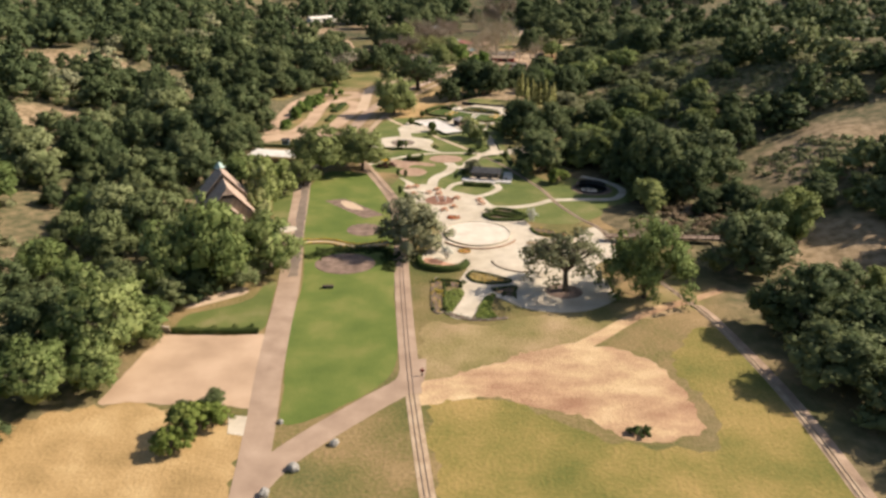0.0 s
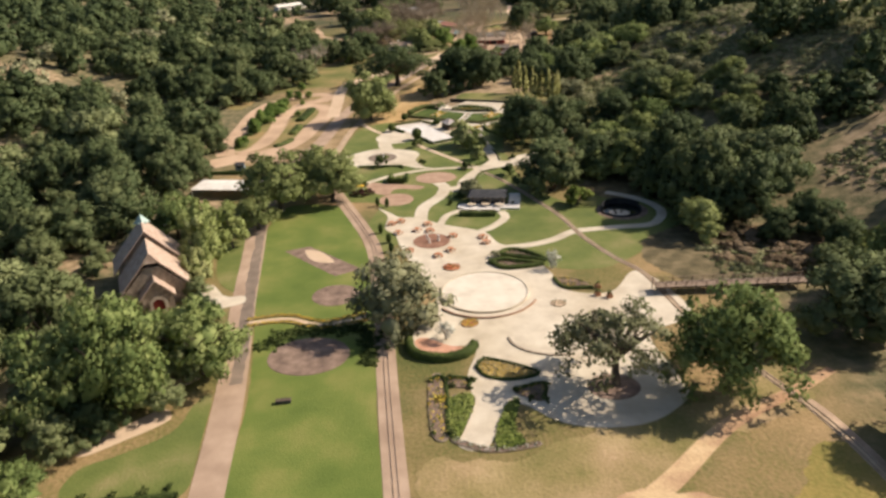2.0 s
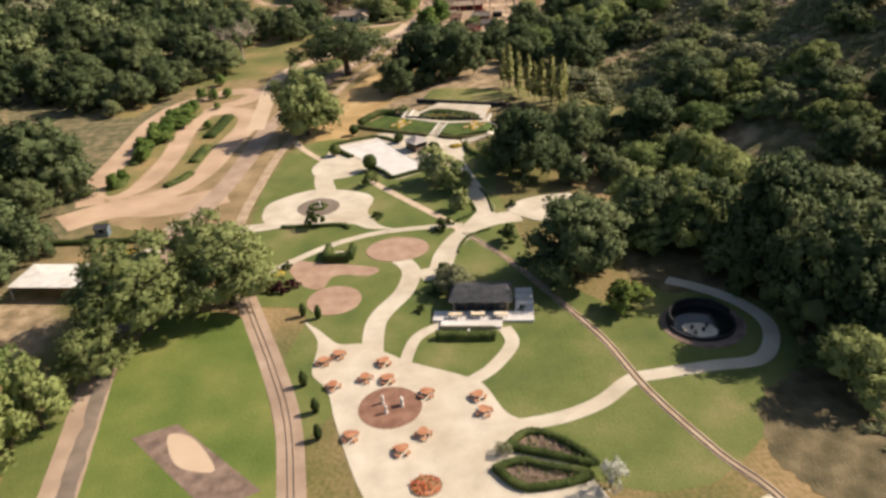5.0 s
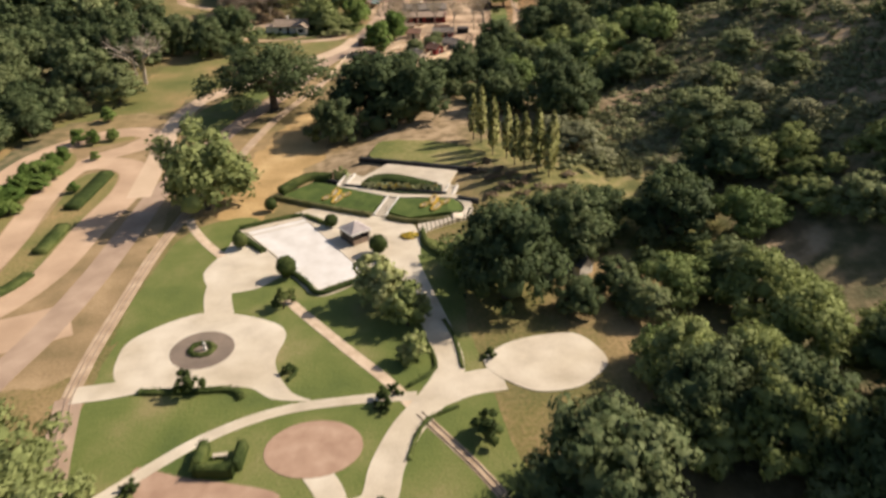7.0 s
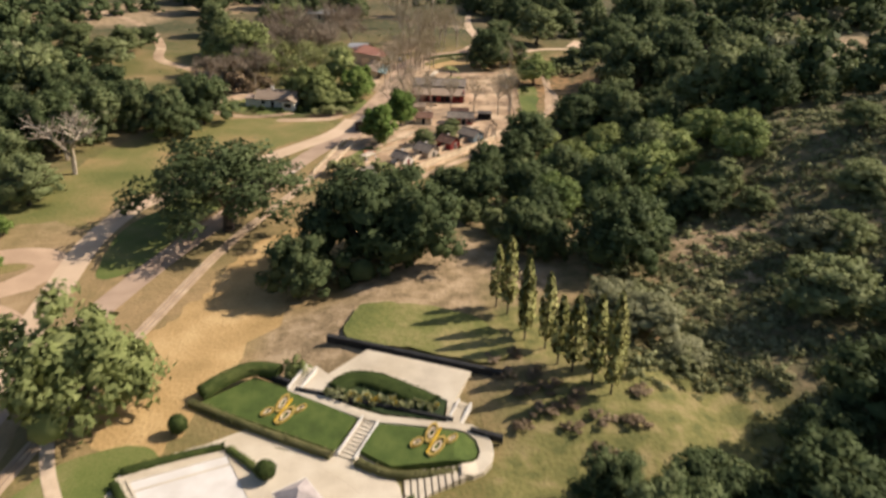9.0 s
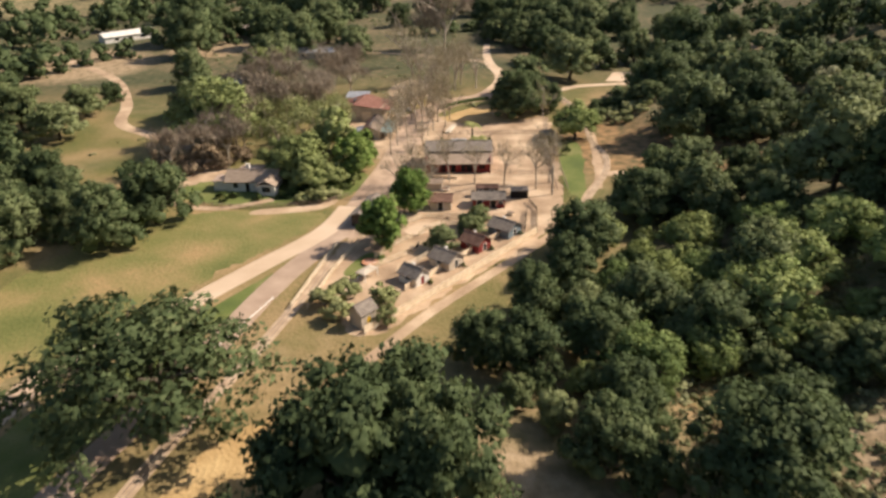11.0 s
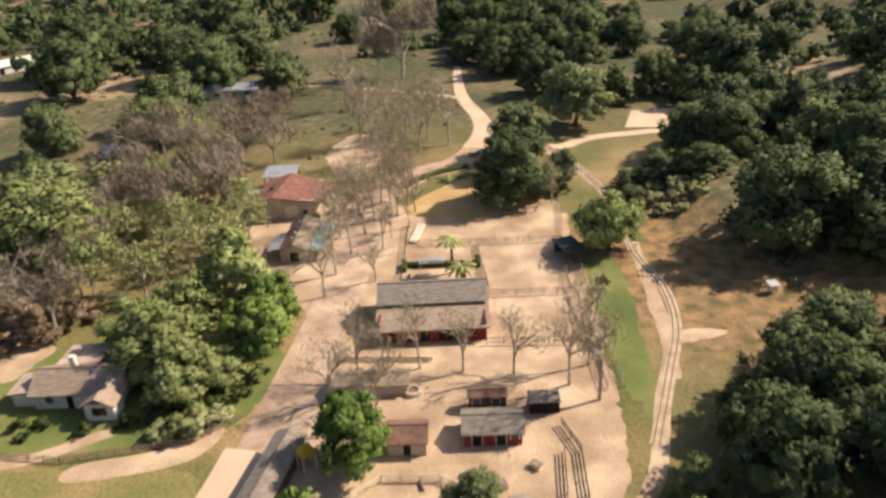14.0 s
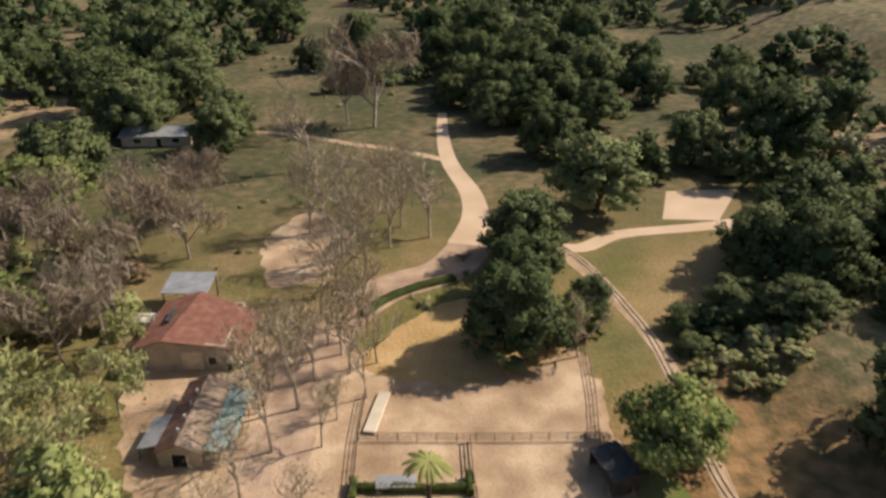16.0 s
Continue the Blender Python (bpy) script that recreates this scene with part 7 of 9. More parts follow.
# ---- terraced garden on the bank ----
def bank(x, y):
    z = float(np.interp(0.5 * x + 0.866 * y, [288.8, 295.2, 296.2, 309, 313], [0.15, 1.5, 1.75, 2.85, 3.0]))
    return z * (1 - smooth_step(25.0, 27.5, x) * (1 - min(max((y - 323.5) / 8, 0.45), 1.0)))  # the end of the walk comes down to the steps


def bank_patch(name, outline, lift, mat, label, smooth=False, deep=1.2, kind="structure"):
    pts = spline(outline) if smooth else outline
    bm = slab_bm(pts, 0.0, deep)
    bmesh.ops.subdivide_edges(bm, edges=[e for e in bm.edges if abs(e.verts[0].co.z - e.verts[1].co.z) < 0.01], cuts=3)
    bmesh.ops.triangulate(bm, faces=bm.faces)
    for v in bm.verts:
        v.co.z += bank(v.co.x, v.co.y) + lift
    return tagged(new(name, from_bm(name, bm, mat)), label, name.replace("_", " "), kind=kind)


bank_patch("turf_bed", [(-8.4, 339.8), (9.8, 329.4), (12.6, 334), (4, 340), (-1.4, 343.4)], 0.03, M["deep_lawn"], "deep green sloping turf bed of the terraced garden")
bank_patch("turf_bed", [(12.9, 329), (15.6, 332.6), (24.6, 330.4), (26.2, 329.9), (27.3, 328.9), (27.6, 327.6), (27.1, 326.4), (26, 325.7), (17, 325.9)], 0.034, M["deep_lawn"], "deep green sloping turf bed of the terraced garden")
bank_patch("terrace_walk", [(3.2, 340.2), (4.2, 341.2), (12.8, 335.6), (16, 334), (25.4, 331.6), (27.2, 331.3), (28.7, 330.3), (29.5, 328.8), (29.6, 327.2), (29.1, 325.6), (28, 324.3), (26.6, 323.6), (25.2, 323.5), (25.3, 325.1), (26.3, 325.4), (27.4, 326.2), (27.9, 327.5), (27.6, 329.1), (26.4, 330.2), (24.7, 330.7), (15.6, 332.8), (12.6, 334.2)], 0.06, M["concrete"], "pale concrete walk across the terraced garden", smooth=False)
bank_patch("terrace_top", [(4.6, 340.8), (6.8, 345.2), (8.6, 343), (14, 348), (28.4, 341.6), (25.6, 336), (26.8, 335.4), (25.6, 331.6), (24, 332), (24.6, 336), (16, 342.6), (12, 343.4), (8.4, 339.4)], 0.045, M["concrete"], "cream concrete fan at the top of the terraced garden")
# the fan's green is painted dark to carry the hedge's shade
bank_patch("planting_fan", [(8.6, 339.4), (11.8, 343.2), (16, 342.4), (24.4, 336), (23.6, 332.4), (16, 334.4)], 0.05, M["shaded_planting"], "planted fan on the bank, coloured dark green for its shade")
hedge([(9.8, 339.6), (12.2, 341.6), (16, 340.4), (22.6, 335.6)], 3.0, 0.6, "dark clipped hedge crowning the planted fan", z=bank)
hedge([(-9.6, 339.9), (0, 333.9), (9.6, 328.4)], 1.0, 0.9, "long clipped hedge in front of the terraced garden", leaf="trim_leaf")
hedge([(12.8, 327), (16.5, 324.9), (20, 324.4), (25.6, 324.8)], 1.0, 0.9, "clipped hedge in front of the terraced garden", leaf="trim_leaf")
hedge([(-8.4, 341), (-5, 343.4), (-1.4, 344.6), (2, 343.6)], 2.2, 1.3, "loose dark shrubs behind the turf bed", z=bank)
border = thing("flower_border", pose(0, 0, 0), "row of pale grass tufts and yellow flowers on the bank", "blossom")
border["kind"] = "stuff"
rng_beds = random.Random(9)
tufts = [(8.6 + 0.62 * k, 338.5 - 0.2 * k + rng_beds.uniform(-0.35, 1.0)) for k in range(24)]
for mat, share, size in (("yellow_flower", 0.35, 0.2), ("tuft_leaf", 1.0, 0.3)):
    pts = []
    for x, y in tufts:
        if rng_beds.random() < share:
            pts += [(x + rng_beds.gauss(0, 0.22), y + rng_beds.gauss(0, 0.22), bank(x, y) + rng_beds.uniform(0.1, 0.9)) for _ in range(34)]
    out = np.random.default_rng(9).normal(0, 1, (len(pts), 3)) * np.array((1, 1, 0.25))
    v, f = leaf_cards(np.array(pts), out / np.linalg.norm(out, axis=1)[:, None], size, np.random.default_rng(9))
    part("blossom" if mat == "yellow_flower" else "grass_tuft", big_mesh("tuft", v, f, M[mat]), None, border)


def emblem(x, y, label):
    """Yellow ring planters laid out like open petals on the turf."""
    ob = thing("flower_emblem", Matrix.Translation((x, y, bank(x, y) - 0.02)) @ Vector((-0.105, -0.182, 1)).to_track_quat("Z", "Y").to_matrix().to_4x4() @ Matrix.Diagonal((0.84, 1.2, 1, 1)), label, "flower bed")
    for dx, dy, rx, ry, lean in ((-0.95, 1.0, 0.8, 1.4, 14), (0.85, -0.35, 0.9, 1.5, -16), (-2.2, -0.7, 0.95, 0.6, 40), (2.3, 1.1, 0.9, 0.5, 50)):
        bend = Matrix.Translation((dx, dy, 0)) @ Matrix.Rotation(radians(lean), 4, "Z") @ Matrix.Diagonal((rx, ry, 1, 1))
        bm = ring_bm(0.74, 1.0, 0, 0.3, n=20)
        bmesh.ops.transform(bm, verts=bm.verts, matrix=bend)
        part("petal_ring", bm, M["gold"], ob)
        bm = ring_bm(0.36, 0.52, 0, 0.24, n=14)
        bmesh.ops.transform(bm, verts=bm.verts, matrix=bend)
        part("inner_ring", bm, M["fence_wood"], ob)
    part("stem", boxes((-0.12, -1.6, 0, 0.12, 1.9, 0.34)), M["yellow"], ob)


emblem(3.0, 336.5, "petal-shaped emblem of yellow ring beds on turf")
emblem(22.2, 328.7, "petal-shaped emblem of yellow ring beds on turf")


def stair(x, y, yaw, width, steps, tread, rise, z, label):
    ob = thing("garden_stair", pose(x, y, z, 0, 0, yaw), label, "stair")
    for k in range(steps):
        part("step", boxes((-width / 2, k * tread, -0.5, width / 2, (k + 1) * tread, rise * (k + 1))), M["concrete"], ob)
    for s in (-1, 1):
        bm = bmesh.new()
        a, b = (s * (width / 2 + 0.15), 0, 0), (s * (width / 2 + 0.15), steps * tread, rise * steps)
        vs = [bm.verts.new((a[0] + dx, p[1], p[2] + dz)) for p in (a, b) for dx, dz in ((-0.13, -0.6), (0.13, -0.6), (0.13, 0.4), (-0.13, 0.4))]
        for f in ((0, 1, 2, 3), (7, 6, 5, 4), (0, 4, 5, 1), (1, 5, 6, 2), (2, 6, 7, 3), (3, 7, 4, 0)):
            bm.faces.new([vs[k] for k in f])
        part("side_wall", bm, M["white"], ob)
    return ob


stair(11.4, 328.2, -30, 2.0, 10, 0.62, 0.14, 0.1, "pale stair climbing between two turf beds")
stair(4.0, 340.2, -30, 1.4, 9, 0.5, 0.12, 1.5, "short pale stair at the garden's end")
stair(24.8, 331.6, -30, 1.4, 9, 0.45, 0.12, 1.5, "short pale stair at the garden's end")
fan_stair = thing("broad_steps", pose(0, 0, 0.06), "broad pale steps with dark risers at a garden corner", "stair")
for k in range(9):
    x0, x1 = 18.3 + 0.82 * k, 18.3 + 0.82 * (k + 1)
    low = [318.4 + 4.9 * ((x - 18.3) / 7.4) ** 0.6 for x in (x0, x1)]
    part("step", slab_bm([(x0 + 0.14, low[0]), (x1, low[1]), (x1, 325.2), (x0 + 0.14, 325.3)], 0.1 + 0.09 * k, 0.3 + 0.09 * k), M["concrete"], fan_stair)
    part("riser", slab_bm([(x0, low[0]), (x0 + 0.14, low[0]), (x0 + 0.14, 325.3), (x0, 325.3)], 0.09 + 0.09 * k, 0.3 + 0.09 * k), M["dark_wood"], fan_stair)


def wall_line(a, b, thick, tall, mat, label, z=None, name="garden_wall"):
    ob = thing(name, pose(0, 0, 0), label, "wall")
    n = max(2, int((Vector(b) - Vector(a)).length / 2.4))
    d = (Vector(b) - Vector(a)) / n
    s = Vector((-d.y, d.x)).normalized() * thick / 2
    for i in range(n):
        p, q = Vector(a) + d * i, Vector(a) + d * (i + 0.985)
        bm = bmesh.new()
        vs = []
        for c in (p + s, p - s, q - s, q + s):
            base = z(c.x, c.y) if z else 0.0
            vs.append((bm.verts.new((c.x, c.y, base - 0.5)), bm.verts.new((c.x, c.y, base + tall))))
        for k in range(4):
            bm.faces.new((vs[k][0], vs[(k + 1) % 4][0], vs[(k + 1) % 4][1], vs[k][1]))
        bm.faces.new([q[1] for q in vs])
        bmesh.ops.recalc_face_normals(bm, faces=bm.faces)
        part("panel", bm, M[mat], ob)
    return ob


wall_line((8.1, 351.4), (32.6, 340.6), 0.7, 0.6, "black_wall", "long low black-painted wall above the garden", bank)
wall_line((-1.5, 344.6), (3.4, 341.6), 0.5, 0.5, "black_wall", "low dark wall at the end of the terrace", bank)
wall_line((4.4, 340.2), (25, 332.2), 0.4, 0.35, "black_wall", "low dark retaining wall under the planted fan", bank)
wall_line((27, 330.4), (31, 329), 0.5, 0.5, "black_wall", "low dark wall at the end of the terrace", bank)
# dark green banks behind the black wall
patch_pts = [(11, 351.6), (20, 348.2), (31, 343.8), (36, 349), (27, 358.4), (14, 361.4)]
bank_grass = bank_patch("bank_turf", ragged(spline(patch_pts), 0.7), 0.02, M["bank_grass"], "olive green turf on the bank above the wall")

# planting on the parking islands
grow(DEEP, [(-66.5, 310, 3.6), (-65.5, 314, 3.2), (-64, 327, 4), (-66, 334, 4.2), (-64.5, 340, 4.4), (-66, 346, 4.6), (-63.5, 351, 4.6), (-64, 357, 4.4), (-61, 364, 4.4), (-60, 369, 3.8), (-52.2, 350, 2.6), (-53, 368.5, 2.4), (-56, 379, 3.6), (-52, 381, 3.2), (-57, 396, 4.2), (-60, 380, 4)])
hedge([(-49.4, 315), (-51, 311), (-53.6, 307.6)], 2.2, 0.8, "clipped hedge on a parking island")
hedge([(-50.2, 322.6), (-49.6, 328), (-49.2, 333)], 2.6, 1.1, "clipped hedge on a parking island")
hedge([(-50.2, 341), (-48.8, 350), (-47.8, 358.6)], 3.2, 1.2, "clipped hedge on a parking island")
hedge([(-68, 309), (-65, 310), (-65.4, 316)], 1.8, 1.0, "clipped hedge on a parking island")
grow(DEEP, [(-61.5, 359, 8), (-60.5, 353, 6), (-64, 347, 7), (-62.6, 341, 5.6), (-66.5, 336, 6), (-65, 329, 5), (-63.5, 352, 5)], 0.55, "bushy olive-green shrub on a parking island")
hedge([(-66, 324), (-65, 340), (-65.6, 356)], 2.0, 0.9, "dense shrub row along a parking island")


# boulders, the box on the lawn, posts
def boulder(x, y, r, seed, label):
    rng = random.Random(seed)
    bm = bmesh.new()
    bmesh.ops.create_icosphere(bm, subdivisions=3, radius=r)
    for v in bm.verts:
        n = 1 + 0.28 * noise.noise(v.co / r * 1.3 + Vector((seed, 0, 0))) + 0.12 * noise.noise(v.co / r * 3)
        v.co = Vector((v.co.x * n, v.co.y * n * 0.8, v.co.z * n * 0.75))
    ob = tagged(new("boulder", from_bm("boulder", bm, M["rock"])), label, "boulder", "boulders by the road")
    ob.matrix_basis = pose(x, y, r * 0.45, 0, 0, rng.uniform(0, 360))


for i, (x, y, r) in enumerate(((-26.6, 105, 0.55), (-16.9, 99.4, 0.8), (-22.3, 93.2, 1.0), (-25.4, 87.6, 0.9), (25.2, 557.3, 1.1))):
    boulder(x, y, r, i, "grey weathered boulder beside the road" if i else "small pale boulder at the lawn's corner")
crate = thing("lawn_box", pose(-26.2, 157, 0.03, 0, 0, 5), "dark utility box standing on the lawn", "box")
part("body", boxes((-1.2, -0.4, 0, 1.2, 0.4, 0.55), bevel=0.04), M["slate"], crate)
part("lid", boxes((-1.28, -0.46, 0.55, 1.28, 0.46, 0.66), bevel=0.03), M["dark_wood"], crate)
sign = thing("signal_post", pose(-3.6, 120, 0.0), "short dark signal post beside the railway", "post")
part("post", rod(bmesh.new(), (0, 0, 0), (0, 0, 1.1), 0.12, 0.1), M["dark_wood"], sign)
part("head", boxes((-0.35, -0.12, 0.9, 0.35, 0.12, 1.5), bevel=0.04), M["red_wall"], sign)


# ---- buildings ----
def wall_bm(x0, x1, y, thick, h, holes=()):
    """A wall along x with openings (x0, x1, z0, z1) cut right through it."""
    bm = bmesh.new()
    xs = sorted({x0, x1, *(v for q in holes for v in q[:2])})
    zs = sorted({0.0, h, *(v for q in holes for v in q[2:4])})
    at = {(i, k): bm.verts.new((x, y - thick / 2, z)) for i, x in enumerate(xs) for k, z in enumerate(zs)}
    for i in range(len(xs) - 1):
        for k in range(len(zs) - 1):
            cx, cz = (xs[i] + xs[i + 1]) / 2, (zs[k] + zs[k + 1]) / 2
            if not any(q[0] < cx < q[1] and q[2] < cz < q[3] for q in holes):
                bm.faces.new((at[i, k], at[i + 1, k], at[i + 1, k + 1], at[i, k + 1]))
    bmesh.ops.delete(bm, geom=[v for v in bm.verts if not v.link_faces], context="VERTS")
    r = bmesh.ops.extrude_face_region(bm, geom=list(bm.faces))
    for v in r["geom"]:
        if isinstance(v, bmesh.types.BMVert):
            v.co.y += thick
    bmesh.ops.recalc_face_normals(bm, faces=bm.faces)
    return bm


def turned(bm, angle):
    bmesh.ops.rotate(bm, verts=bm.verts, matrix=Matrix.Rotation(radians(angle), 3, "Z"))
    return bm


def roof_plane(a, b, c, d, thick=0.16):
    """A sloping slab through four corners, thickened downwards."""
    bm = bmesh.new()
    f = bm.faces.new([bm.verts.new(q) for q in (a, b, c, d)])
    f.normal_update()
    if f.normal.z < 0:
        f.normal_flip()
    r = bmesh.ops.extrude_face_region(bm, geom=[f])
    for v in r["geom"]:
        if isinstance(v, bmesh.types.BMVert):
            v.co.z -= thick
    bmesh.ops.recalc_face_normals(bm, faces=bm.faces)
    return bm


def gable(x, w, h, ridge, thick=0.15):
    """The triangle over an end wall, in the plane of constant x."""
    bm = bmesh.new()
    front = [bm.verts.new((x - thick / 2, y, z)) for y, z in ((-w / 2, h), (w / 2, h), (0, ridge))]
    back = [bm.verts.new((x + thick / 2, y, z)) for y, z in ((-w / 2, h), (w / 2, h), (0, ridge))]
    bm.faces.new(front)
    bm.faces.new(back[::-1])
    for i in range(3):
        j = (i + 1) % 3
        bm.faces.new((front[i], back[i], back[j], front[j]))
    bmesh.ops.recalc_face_normals(bm, faces=bm.faces)
    return bm


def house(name, m, length, width, h, ridge, wall, roof, label, category="house", over=0.4, front=(), back=(), left=(), right=(), trim="white", roof2=None, group=""):
    """A gabled house: ridge along its own x. Openings on the four sides: (from, to, bottom, top, kind)."""
    ob = thing(name, m, label, category, group)
    sides = (("front", front, 0, length, width), ("back", back, 180, length, width), ("right", right, 90, width, length), ("left", left, 270, width, length))
    for side, holes, angle, span, across in sides:
        half = span / 2 - (0.1 if angle in (90, 270) else 0)
        part("wall", turned(wall_bm(-half, half, -across / 2 + 0.1, 0.2, h, [q[:4] for q in holes]), angle), M[wall], ob)
        for x0, x1, z0, z1, kind in holes:
            y = -across / 2
            if kind == "open":
                continue
            # a plain door is a black panel, the unlit inside painted on it
            leaf = part("door" if kind.startswith("door") else "window", turned(boxes((x0, y + 0.06, z0, x1, y + 0.12, z1)), angle), M[{"door": "dark", "window": "glass"}.get(kind, kind.split(":")[-1])], ob)
            t = 0.1
            part("frame", turned(boxes((x0 - t, y - 0.03, z0, x0, y + 0.06, z1 + t), (x1, y - 0.03, z0, x1 + t, y + 0.06, z1 + t), (x0, y - 0.03, z1, x1, y + 0.06, z1 + t)), angle), M[trim], leaf)
    for sx in (-1, 1):
        part("gable", gable(sx * (length / 2 - 0.1), width, h, ridge - 0.1), M[wall], ob)
    slope = (ridge - h) / (width / 2)
    for sy in (-1, 1):
        e = sy * (width / 2 + over)
        low = h - over * slope
        part("roof", roof_plane((-length / 2 - over, 0, ridge), (length / 2 + over, 0, ridge), (length / 2 + over, e, low), (-length / 2 - over, e, low)), M[roof2 if roof2 and sy > 0 else roof], ob)
    part("ridge_cap", boxes((-length / 2 - over, -0.12, ridge - 0.02, length / 2 + over, 0.12, ridge + 0.07)), M[roof], ob)
    return ob


# stone chapel-like station with a steep roof and copper cap
chapel = thing("stone_station", pose(-64.3, 209.6, 0, 0, 0, 22), "stone building with steep nested pinkish slate roofs and an arched door", "building")
SLITS = [(-6 + 2.6 * k, -5 + 2.6 * k, 1.2, 3.2) for k in range(3)]
part("wall", wall_bm(-6.5, 6.5, 0.8, 0.4, 5.2), M["stone"], chapel)
for side, x in ((90, -6.3), (270, -6.3)):
    part("wall", turned(wall_bm(-7.6 if side == 90 else -0.6, 0.6 if side == 90 else 7.6, x, 0.4, 5.2), side), M["stone"], chapel)
    part("wall", turned(wall_bm(-17.0 if side == 90 else 7.6, -7.6 if side == 90 else 17.0, -5.8, 0.4, 4.4, [(q0 + (-7.4 if side == 90 else 13.6), q1 + (-7.4 if side == 90 else 13.6), z0, z1) for q0, q1, z0, z1 in SLITS]), side), M["stone"], chapel)


def steep_roof(half, eave, ridge, y0, y1, clip=0.0, thick=0.35):
    """Two steep slopes over a ridge along y; clip: how far out the gable's top is cut off by a small hip."""
    slope = (ridge - eave) / half
    for sx in (-1, 1):
        bm = bmesh.new()
        rows = [(0, y1, ridge), (0, y0 + (1.3 if clip else 0), ridge)] + ([(sx * clip, y0, ridge - slope * clip)] if clip else []) + [(sx * half, y0, eave), (sx * half, y1, eave)]
        top = [bm.verts.new(q) for q in rows]
        low = [bm.verts.new((q[0], q[1], q[2] - thick)) for q in rows]
        bm.faces.new(top)
        bm.faces.new(low[::-1])
        for i in range(len(top)):
            j = (i + 1) % len(top)
            bm.faces.new((top[i], low[i], low[j], top[j]))
        bmesh.ops.recalc_face_normals(bm, faces=bm.faces)
        part("roof", bm, M["chapel_roof"], chapel)
    if clip:
        bm = bmesh.new()
        bm.faces.new([bm.verts.new(q) for q in ((0, y0 + 1.3, ridge + 0.01), (-clip, y0, ridge - slope * clip), (clip, y0, ridge - slope * clip))])
        bmesh.ops.solidify(bm, geom=list(bm.faces), thickness=0.2)
        part("hip_roof", bm, M["chapel_roof"], chapel)


def gable_wall(half, y, low, peak, clip=0.0):
    bm = bmesh.new()
    slope = (peak - low) / half
    outline = [(-half, low), (half, low)] + ([(clip, peak - slope * clip), (-clip, peak - slope * clip)] if clip else [(0, peak)])
    for d in (-0.18, 0.18):
        bm.faces.new([bm.verts.new((x, y + d, z)) for x, z in outline])
    bmesh.ops.bridge_loops(bm, edges=list(bm.edges))
    bmesh.ops.recalc_face_normals(bm, faces=bm.faces)
    part("gable", bm, M["stone"], chapel)


steep_roof(7.6, 4.7, 13.2, -7.4, 1.5)
steep_roof(6.9, 4.0, 11.7, -17.5, -6.9, 1.7)
steep_roof(3.6, 3.3, 7.2, -20.2, -16.9)
gable_wall(6.4, -7.0, 5.2, 12.2)
gable_wall(6.4, 0.8, 5.2, 12.2)
gable_wall(5.8, -16.9, 4.3, 10.4, 1.5)
gable_wall(2.9, -19.5, 3.3, 6.6)
part("wall", wall_bm(-6.0, 6.0, -16.9, 0.4, 4.4), M["stone"], chapel)
part("porch", wall_bm(-3.0, 3.0, -19.5, 0.5, 3.35, [(-1.1, 1.1, 0, 2.9)]), M["stone"], chapel)
for x in (-3.0, 2.6):
    part("porch_wall", boxes((x, -19.2, 0, x + 0.4, -17.1, 3.2)), M["stone"], chapel)
part("door", boxes((-1.1, -19.5, 0, 1.1, -19.35, 2.9)), M["red_wall"], chapel, "dark red-brown arched double door")
for k in range(9):
    a = math.pi * k / 8
    part("arch_stone", rod(bmesh.new(), (1.45 * math.cos(a), -20.0, 1.7 + 1.45 * math.sin(a)), (1.45 * math.cos(a), -19.72, 1.7 + 1.45 * math.sin(a)), 0.36, 0.36, 6), M["cream_wall"], chapel)
for x in (-1.45, 1.45):
    part("arch_jamb", boxes((x - 0.3, -20.0, 0, x + 0.3, -19.76, 1.7)), M["cream_wall"], chapel)
part("cap", rod(bmesh.new(), (0, 0, 12.6), (0, 0, 14.6), 1.7, 0.06, 4), M["copper"], chapel, "green copper roof cap")
part("cap_collar", boxes((-0.9, -1.2, 12.5, 0.9, 0.8, 12.95), bevel=0.1), M["copper"], chapel)

# pale roofs and pads by the road junction
canopy("white_marquee", pose(-59, 261.5, 0, 0, 0, -10), 19, 8.5, 2.8, "white", "large white flat canopy among the oaks", "canopy", 0.5)
house("gate_kiosk", pose(-60.5, 283.6, 0, 0, 0, 0), 2.6, 2.0, 2.1, 2.5, "blue_wall", "slate", "small dark gate kiosk at the parking entrance", "kiosk", 0.2, front=((-0.6, 0.6, 0.9, 1.7, "window"),))
hedge([(-72, 281), (-66, 280.4), (-60, 279.6), (-52, 279)], 1.2, 1.0, "clipped hedge along the parking entrance")
canopy("shade_canopy", pose(-51.5, 271, 0.06, 0, 0, 30), 2.6, 2.2, 2.0, "yellow", "small bright yellow shade canopy on posts", "canopy", 0.4)
house("wood_cottage", pose(43.6, 302.6, height(43.6, 302.6), 0, 0, -60), 4.0, 3.0, 2.2, 3.4, "white", "slate", "small white hut with a dark roof in the trees", "hut", 0.3, front=((-0.5, 0.5, 0, 1.8, "door"),))

